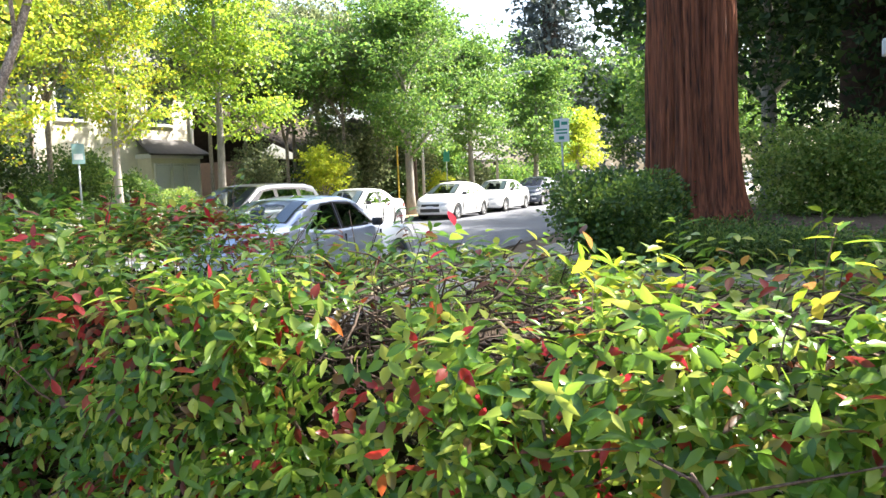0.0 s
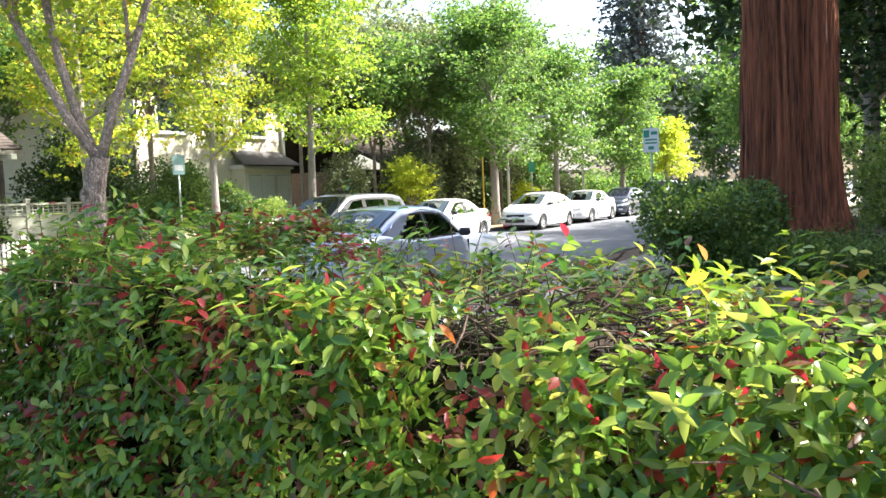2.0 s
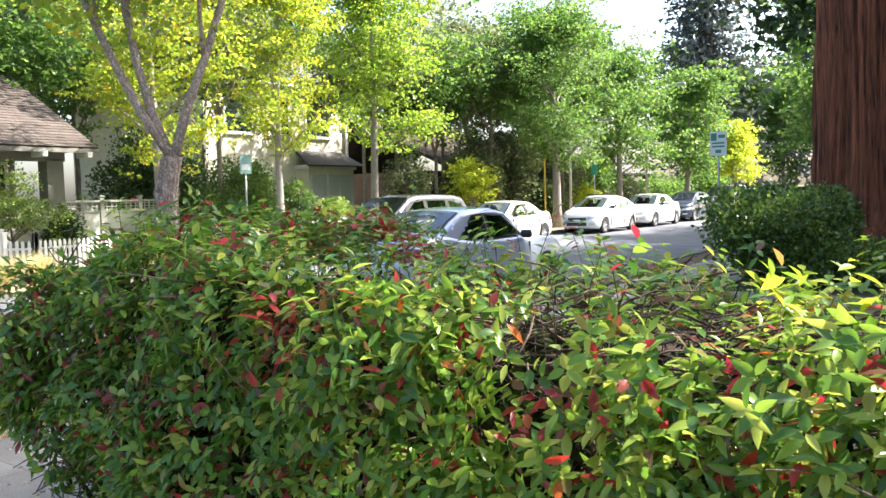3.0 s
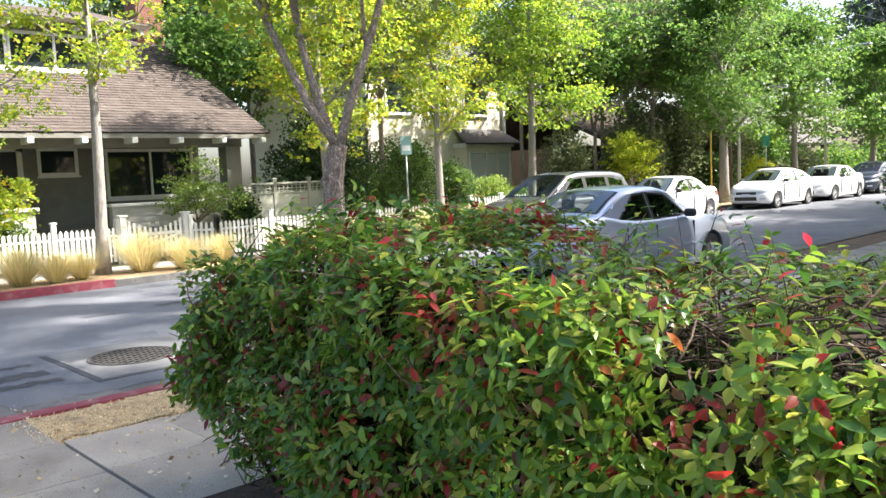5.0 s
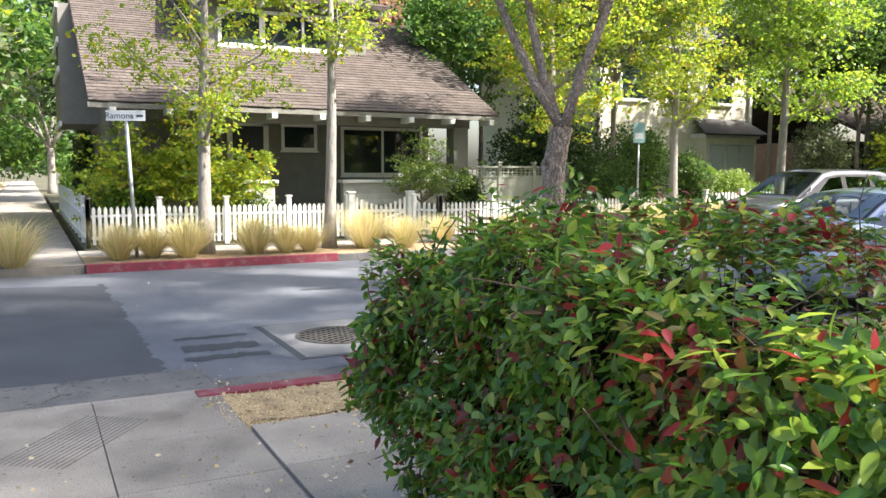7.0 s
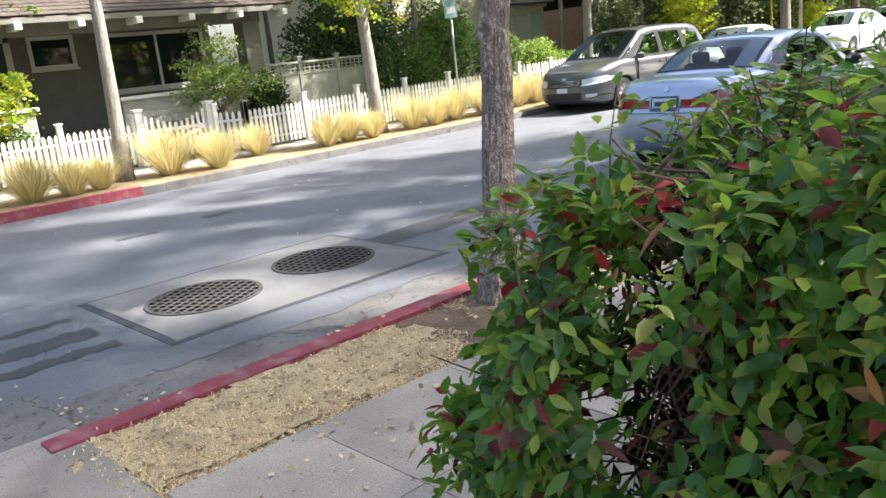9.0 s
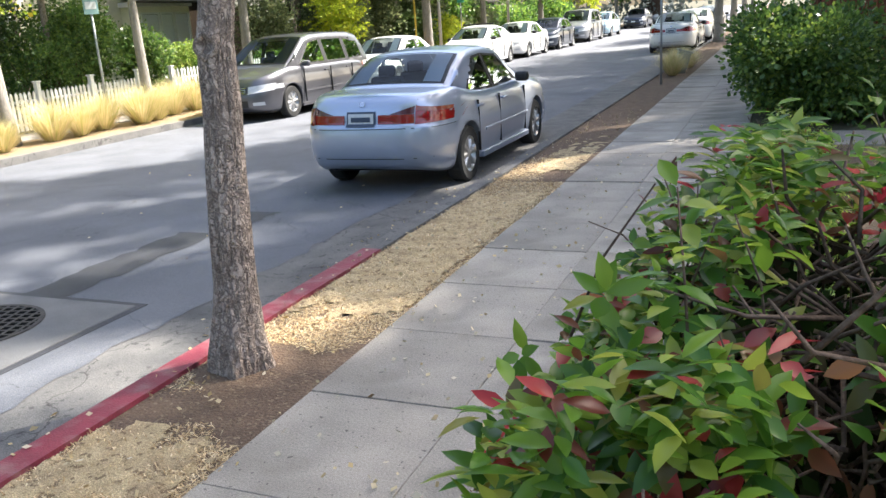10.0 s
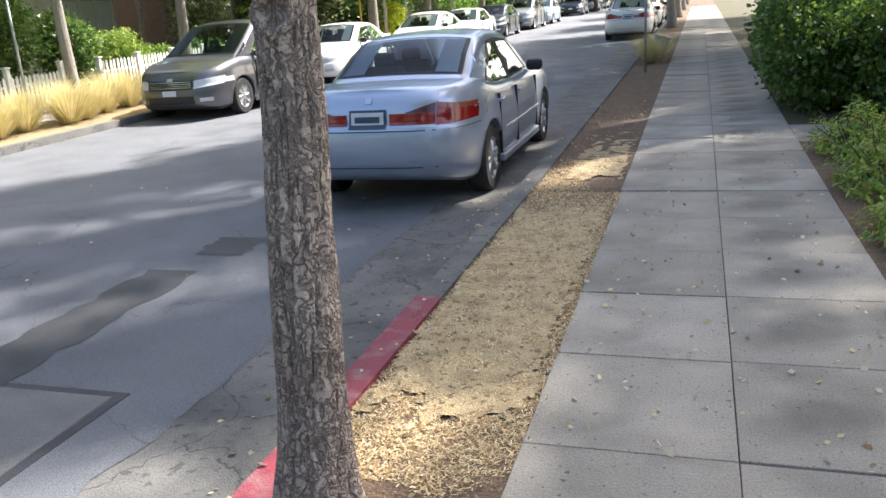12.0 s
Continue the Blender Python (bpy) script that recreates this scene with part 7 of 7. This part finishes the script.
def word(text, at, rz, size, m, parent):
    c = bpy.data.curves.new("word", "FONT")
    c.body, c.size, c.align_x, c.align_y, c.extrude = text, size, "CENTER", "CENTER", 0.0015
    c.materials.append(m)
    o = new("lettering", c)
    o.parent = parent
    o.location = at
    o.rotation_euler = (math.pi / 2, 0, 0)
    return o


word("Ramona", (-0.23, -0.041, 2.62), 0, 0.16, M_INK, ns)
pl = empty("utility_pole", (-18.0, 34.0, gz(34)), "dark wooden utility pole with wires", "pole")
v, f = tube([(0, 0, 0), (0, 0, 10.5)], [0.16, 0.12], 12)
mesh_ob("post", [tuple(x) for x in v], f, M_POLE, pl, smooth=True)
part("crossarm", box(-1.1, 1.1, -0.06, 0.06, 9.4, 9.55, 0.01), M_POLE, pl)
for k, (dx, z) in enumerate(((-1.0, 9.65), (1.0, 9.65), (0.1, 7.8))):
    pts = [(dx, -60 + 12 * i, z - 0.5 + 0.5 * ((i - 5) / 5) ** 2) for i in range(11)]
    v, f = tube(pts, [0.012] * 11, 4)
    mesh_ob("wire", [tuple(x) for x in v], f, M_WIRE, pl)
pts = [(0, 0, 7.2), (8, 5, 7.0), (22, 8, 7.6)]
v, f = tube(pts, [0.012] * 3, 4)
mesh_ob("wire", [tuple(x) for x in v], f, M_WIRE, pl)
# street lamps on curved arms
for x, y, z, s in ((-16.6, 41, 6.5, 1), (-17.0, 33.0, 4.3, -1)):
    lp = empty("street_lamp", (x, y, gz(y)), "grey street lamp with slim arm over street", "street lamp")
    v, f = tube([(0, 0, 0), (0, 0, z), (0.5, 0, z + 0.25), (1.6, 0, z + 0.35)], [0.07, 0.05, 0.04, 0.03], 8)
    mesh_ob("post", [tuple(q) for q in v], f, M_STEEL, lp, smooth=True)
    part("lamp_head", box(1.4, 2.1, -0.12, 0.12, z + 0.25, z + 0.4, 0.05), M_STEEL, lp)
yp = empty("guy_guard", (-17.2, 31.0, gz(31)), "yellow plastic guy wire guard beside pole", "guard")
v, f = tube([(0, 0, 0), (0, 0, 3.0)], [0.035, 0.035], 8)
mesh_ob("post", [tuple(q) for q in v], f, M_YELLOW, yp)


# ---- drain apron with two round grates ----
def grate(at, r, label):
    g0 = empty("drain_grate", at, label, "grate", "drain grates")
    bm = bmesh.new()
    n = 48
    rings = []
    for rr, z in ((r, 0.0), (r, 0.007), (r * 0.93, 0.007), (r * 0.93, -0.03)):
        rings.append([bm.verts.new((rr * math.cos(6.283185 * k / n), rr * math.sin(6.283185 * k / n), z)) for k in range(n)])
    for a, b in zip(rings, rings[1:]):
        for k in range(n):
            bm.faces.new((a[k], a[(k + 1) % n], b[(k + 1) % n], b[k]))
    part("rim", bm, M_IRON, g0)
    bm = bmesh.new()
    bmesh.ops.create_circle(bm, cap_ends=True, segments=40, radius=r * 0.93, matrix=Matrix.Translation((0, 0, -0.0)))
    part("pit", bm, M_VOID, g0)
    m = 11
    for k in range(m):
        q = -r * 0.93 + 2 * r * 0.93 * (k + 0.5) / m
        half = math.sqrt(max(0, (r * 0.94) ** 2 - q * q))
        part("bar", box(q - 0.010, q + 0.010, -half, half, 0.002, 0.006), M_IRON, g0)
        part("bar", box(-half, half, q - 0.010, q + 0.010, 0.0025, 0.0055), M_IRON, g0)
    return g0


ap = tagged(part("drain_apron", box(-9.78, -8.1, 2.74, 5.24, ROAD_Z - 0.1, ROAD_Z + 0.012, 0.008), M_APRON), "pale concrete apron set into the asphalt", "drain apron", kind="structure")
part("apron_joint", box(-9.84, -8.04, 2.68, 5.3, ROAD_Z - 0.1, ROAD_Z + 0.004), M_TAR, ap)
grate((-8.93, 3.38, ROAD_Z + 0.014), 0.47, "round cast iron drain grate with square holes").rotation_euler = (0, 0, 0.5)
grate((-8.96, 4.58, ROAD_Z + 0.014), 0.47, "round cast iron drain grate with square holes").rotation_euler = (0, 0, 0.3)
# ragged edge of the asphalt lapping over the gutter
rp = random.Random(8)
n = 130
lap = [(NEAR_KERB - 0.96, 2.4 + 0.12 * i, ROAD_Z + 0.009) for i in range(n + 1)]
lap += [(NEAR_KERB - 0.84 + 0.07 * noise.noise((i * 0.13, 2.2, 0)) + 0.07 * noise.noise((i * 0.41, 7.2, 0)) + rp.uniform(-0.015, 0.015), 2.4 + 0.12 * i, ROAD_Z + 0.0085) for i in range(n + 1)]
tagged(mesh_ob("asphalt_edge", lap, [(i, n + 1 + i, n + 2 + i, i + 1) for i in range(n)], M_ASPHALT), "ragged asphalt edge lapping over the gutter", "road", kind="structure")
# tar patches and worn bars on the road
rp = random.Random(5)
for x0, x1, y0, y1 in ((-9.3, -8.85, 5.3, 7.2), (-9.2, -8.75, 7.6, 8.1), (-9.55, -9.4, 1.75, 2.5), (-9.1, -8.8, 1.75, 2.5), (-8.6, -8.42, 1.7, 2.5), (-12.4, -12.25, 4.0, 4.5), (-12.6, -12.4, 5.2, 5.6)):
    n = 14
    top_e, bot_e = [], []
    for i in range(n + 1):
        y = y0 + (y1 - y0) * i / n
        top_e.append((x1 + rp.uniform(-0.04, 0.04), y, ROAD_Z + 0.004))
        bot_e.append((x0 + rp.uniform(-0.04, 0.04), y, ROAD_Z + 0.004))
    vv = bot_e + top_e
    ff = [(i, n + 1 + i, n + 2 + i, i + 1) for i in range(n)]
    tagged(mesh_ob("road_patch", vv, ff, M_TAR), "dark tar patch on worn asphalt", "road patch", kind="structure")

ub = empty("utility_box", (-6.3, 22.6, gz(22.6) - 0.02), "small grey green utility box leaning beside pavement", "utility box")
part("cabinet", box(-0.16, 0.16, -0.12, 0.12, 0, 0.55, 0.02), M_GATE, ub)
part("lid", box(-0.19, 0.19, -0.15, 0.15, 0.55, 0.6, 0.015), M_GATE, ub)
ub.rotation_euler = (0, 0.3, 0.3)
# grooves run slantwise over the kerb ramp
for k in range(13):
    o = tagged(part("ramp_groove", box(-0.46, 0.46, -0.004, 0.004, -0.01, 0.0025), M_GUTTER), "thin worn groove cut in ramp", "groove", kind="structure")
    o.matrix_basis = pose(-6.1 - 0.59 * 0.036 * (k - 6), 0.66 - 0.8 * 0.036 * (k - 6), 0, 0, 0, 143.5)
# ragged seam where the fresh asphalt meets the old
n = 96
seam = [(-14.3 + 6.4 * i / n, 1.36, ROAD_Z + 0.003) for i in range(n + 1)]
seam += [(-14.3 + 6.4 * i / n, 1.46 + 0.1 * noise.noise((i * 0.11, 3.2, 0)) + 0.07 * noise.noise((i * 0.5, 1.7, 0)), ROAD_Z + 0.003) for i in range(n + 1)]
tagged(mesh_ob("asphalt_seam", seam, [(i, i + 1, n + 2 + i, n + 1 + i) for i in range(n)], M_ASPHALT_NEW), "ragged seam of the fresh asphalt", "road", kind="structure")
M_LAWNBLADE = leaf_mat("lawn blades", [(0, (0.10, 0.15, 0.035)), (0.5, (0.2, 0.22, 0.06)), (1, (0.42, 0.34, 0.16))], 0.6, 0.3)
# ---- dry grass on the strip, litter ----
def grass_mat(y0, y1, x0, x1, seed):
    """A matted patch with a ragged edge, a little proud of the soil."""
    nx, ny = 26, int((y1 - y0) / 0.032)
    v, f, q = [], [], {}
    for i in range(ny + 1):
        for j in range(nx + 1):
            x, y = x0 + (x1 - x0) * j / nx, y0 + (y1 - y0) * i / ny
            q[i, j] = len(v)
            jx, jy = noise.noise((x * 40, y * 40, 1.0)), noise.noise((x * 40, y * 40, 5.0))
            v.append((x + 0.03 * jx, y + 0.03 * jy, -0.012 + 0.016 * noise.noise((x * 9, y * 9, seed)) + 0.008))
    for i in range(ny):
        for j in range(nx):
            x, y = x0 + (x1 - x0) * (j + 0.5) / nx, y0 + (y1 - y0) * (i + 0.5) / ny
            wob = 0.35 * noise.noise((x * 2.1, seed, 0.4)) + 0.2 * noise.noise((x * 7.0, y * 3.0, seed))
            e = min(y - y0 + wob, y1 - y + wob, (x - x0) * 3 + 0.1, (x1 - x) * 3 + 0.05) / 0.4
            if 0.3 * noise.noise((x * 5.5, y * 3.2, seed + 4)) + 0.12 * noise.noise((x * 19, y * 15, seed)) + 0.6 * min(1, e) > 0.25:
                f.append((q[i, j], q[i, j + 1], q[i + 1, j + 1], q[i + 1, j]))
    o = mesh_ob("dry_grass_mat", v, f, M_STRIP, smooth=True)
    return tagged(o, "matted straw coloured dry grass on strip", "grass", kind="stuff")


grass_mat(1.50, 3.6, NEAR_KERB + 0.06, WALK_L - 0.02, 1)
grass_mat(4.9, 9.0, NEAR_KERB + 0.06, WALK_L - 0.02, 2)
grass_mat(9.7, 13.5, NEAR_KERB + 0.25, WALK_L - 0.02, 3)
rs = np.random.RandomState(21)
n = 210000
gy = 1.55 + 17 * rs.rand(n) ** 1.3
gx = rs.uniform(NEAR_KERB + 0.07, WALK_L + 0.03, n)
dens = np.array([noise.noise((float(a) * 1.6, float(b) * 0.9, 3.1)) for a, b in zip(gx, gy)])
trunk_gap = (gx + 6.4) ** 2 + (gy - 4.3) ** 2 < 0.33 ** 2
thin = np.where(gy > 9.3, 0.22, np.where((gy > 3.5) & (gy < 4.95), -0.12, -0.55))
ok = (dens > thin + 0.2 * rs.rand(n)) & ~trunk_gap
ps = np.stack([gx, gy, -0.015 + 0 * gx], 1)[ok]
nm = rs.normal(0, 1, (len(ps), 3)) * np.array([1, 1, 0.1]) + np.array([0, 0, 0.1])
dg = quad_cloud("dry_grass", ps, nm, 0.034, M_DRYGRASS, None, 4, aspect=0.14, flat=3.0, corners=3)
tagged(dg, "flattened straw coloured dry grass on strip", "grass", kind="stuff")
# patchy lawn blades behind the shrubs
n = 22000
ax, ay = rs.uniform(-3.6, 0.8, n), rs.uniform(3.3, 11.9, n)
bare = np.array([noise.noise((float(a) * 1.1, float(b) * 1.1, 8.0)) for a, b in zip(ax, ay)])
pl_ok = bare > -0.15 + 0.25 * rs.rand(n)
lw = quad_cloud("lawn_grass", np.stack([ax, ay, np.full(n, 0.0)], 1)[pl_ok], rs.normal(0, 0.5, (int(pl_ok.sum()), 3)) + np.array([0, 0, 1.0]), 0.05, M_LAWNBLADE, None, 14, aspect=0.16)
tagged(lw, "patchy dry green and straw lawn", "grass", kind="stuff")
n = 1380
lx = np.concatenate([rs.uniform(WALK_L, WALK_R, 500), rs.uniform(NEAR_KERB - 0.5, WALK_L, 630), rs.uniform(-15.6, -7, 100), rs.uniform(-7, -4.4, 60), rs.normal(-7.3, 0.28, 90)])
ly = np.concatenate([1.8 + 12 * rs.rand(500) ** 1.5, rs.uniform(1.6, 20, 630), rs.uniform(1.5, 16, 100), rs.uniform(-0.5, 1.7, 60), rs.normal(1.7, 0.16, 90)])
lz = np.concatenate([np.full(500, 0.012), np.where(lx[500:1130] < NEAR_KERB - 0.1, ROAD_Z + 0.012, 0.02), np.full(100, ROAD_Z + 0.008), np.full(60, 0.012), np.full(90, ROAD_Z + 0.014)])
fl = quad_cloud("fallen_leaves", np.stack([lx, ly, lz], 1), np.stack([rs.normal(0, 1, n), rs.normal(0, 1, n), rs.uniform(0.0, 0.15, n)], 1) * np.array([3, 3, 0.3]), 0.034, M_FALLEN, None, 9, aspect=0.7)
tagged(fl, "small yellow fallen leaves on pavement and road", "leaves", kind="stuff")

# ---- slabs of the pavement ----
paving = tagged(new("paving"), "worn grey concrete slabs laid in two rows", "pavement", kind="structure")
JX = (WALK_L + WALK_R) / 2 - 0.03
rsl = random.Random(31)
PITCH = 0.868


def paving_slab(x0, x1, y0, y1, z=0.0, m=None):
    o = part("slab", box(x0 + 0.002, x1 - 0.002, y0 + 0.003, y1 - 0.003, z - 0.06, z, 0.004), m or M_CONC, paving)
    return o


SL = {}
for k in range(-3, 70):
    y0 = 4.97 + PITCH * k
    for c, (x0, x1) in enumerate(((WALK_L, JX), (JX, WALK_R))):
        if k < -3:
            continue
        if c not in SL:
            SL[c] = paving_slab(x0, x1, 0, PITCH).data
            o = paving.children[-1]
        else:
            o = new("slab", SL[c])
            o.parent = paving
        o.location = (0, y0, gz(y0 + 0.4) + rsl.uniform(-0.002, 0.002))
        o.rotation_euler = (0.006 if y0 > 10 else rsl.uniform(-0.001, 0.001), rsl.uniform(-0.001, 0.001), 0)
# corner slabs
XS = [-5.92, -5.08, -4.24, -3.4, -2.56, -1.72, -0.88, -0.04, 0.8, 1.64, 2.5]
YS = [1.66, 0.8, -0.06, -0.92, -1.78]
for xa, xb in zip(XS, XS[1:]):
    for yb, ya in zip(YS, YS[1:]):
        paving_slab(xa, xb, ya, yb, 0.0 + rsl.uniform(-0.002, 0.002))
for xb, xa in zip([-5.92, -6.86], [-6.86, -7.7]):
    for yb, ya in zip(YS, YS[1:]):
        o = paving_slab(xa, xb, ya, yb, 0.0)
        if xb < -6:
            for vt in o.data.vertices:
                vt.co.z -= 0.11 * max(0, (-6.86 - vt.co.x)) / 0.84
for k, y0 in enumerate([1.68]):
    paving_slab(WALK_L, JX, 1.68, 4.97 - 3 * PITCH)
    paving_slab(JX, WALK_R, 1.68, 4.97 - 3 * PITCH)
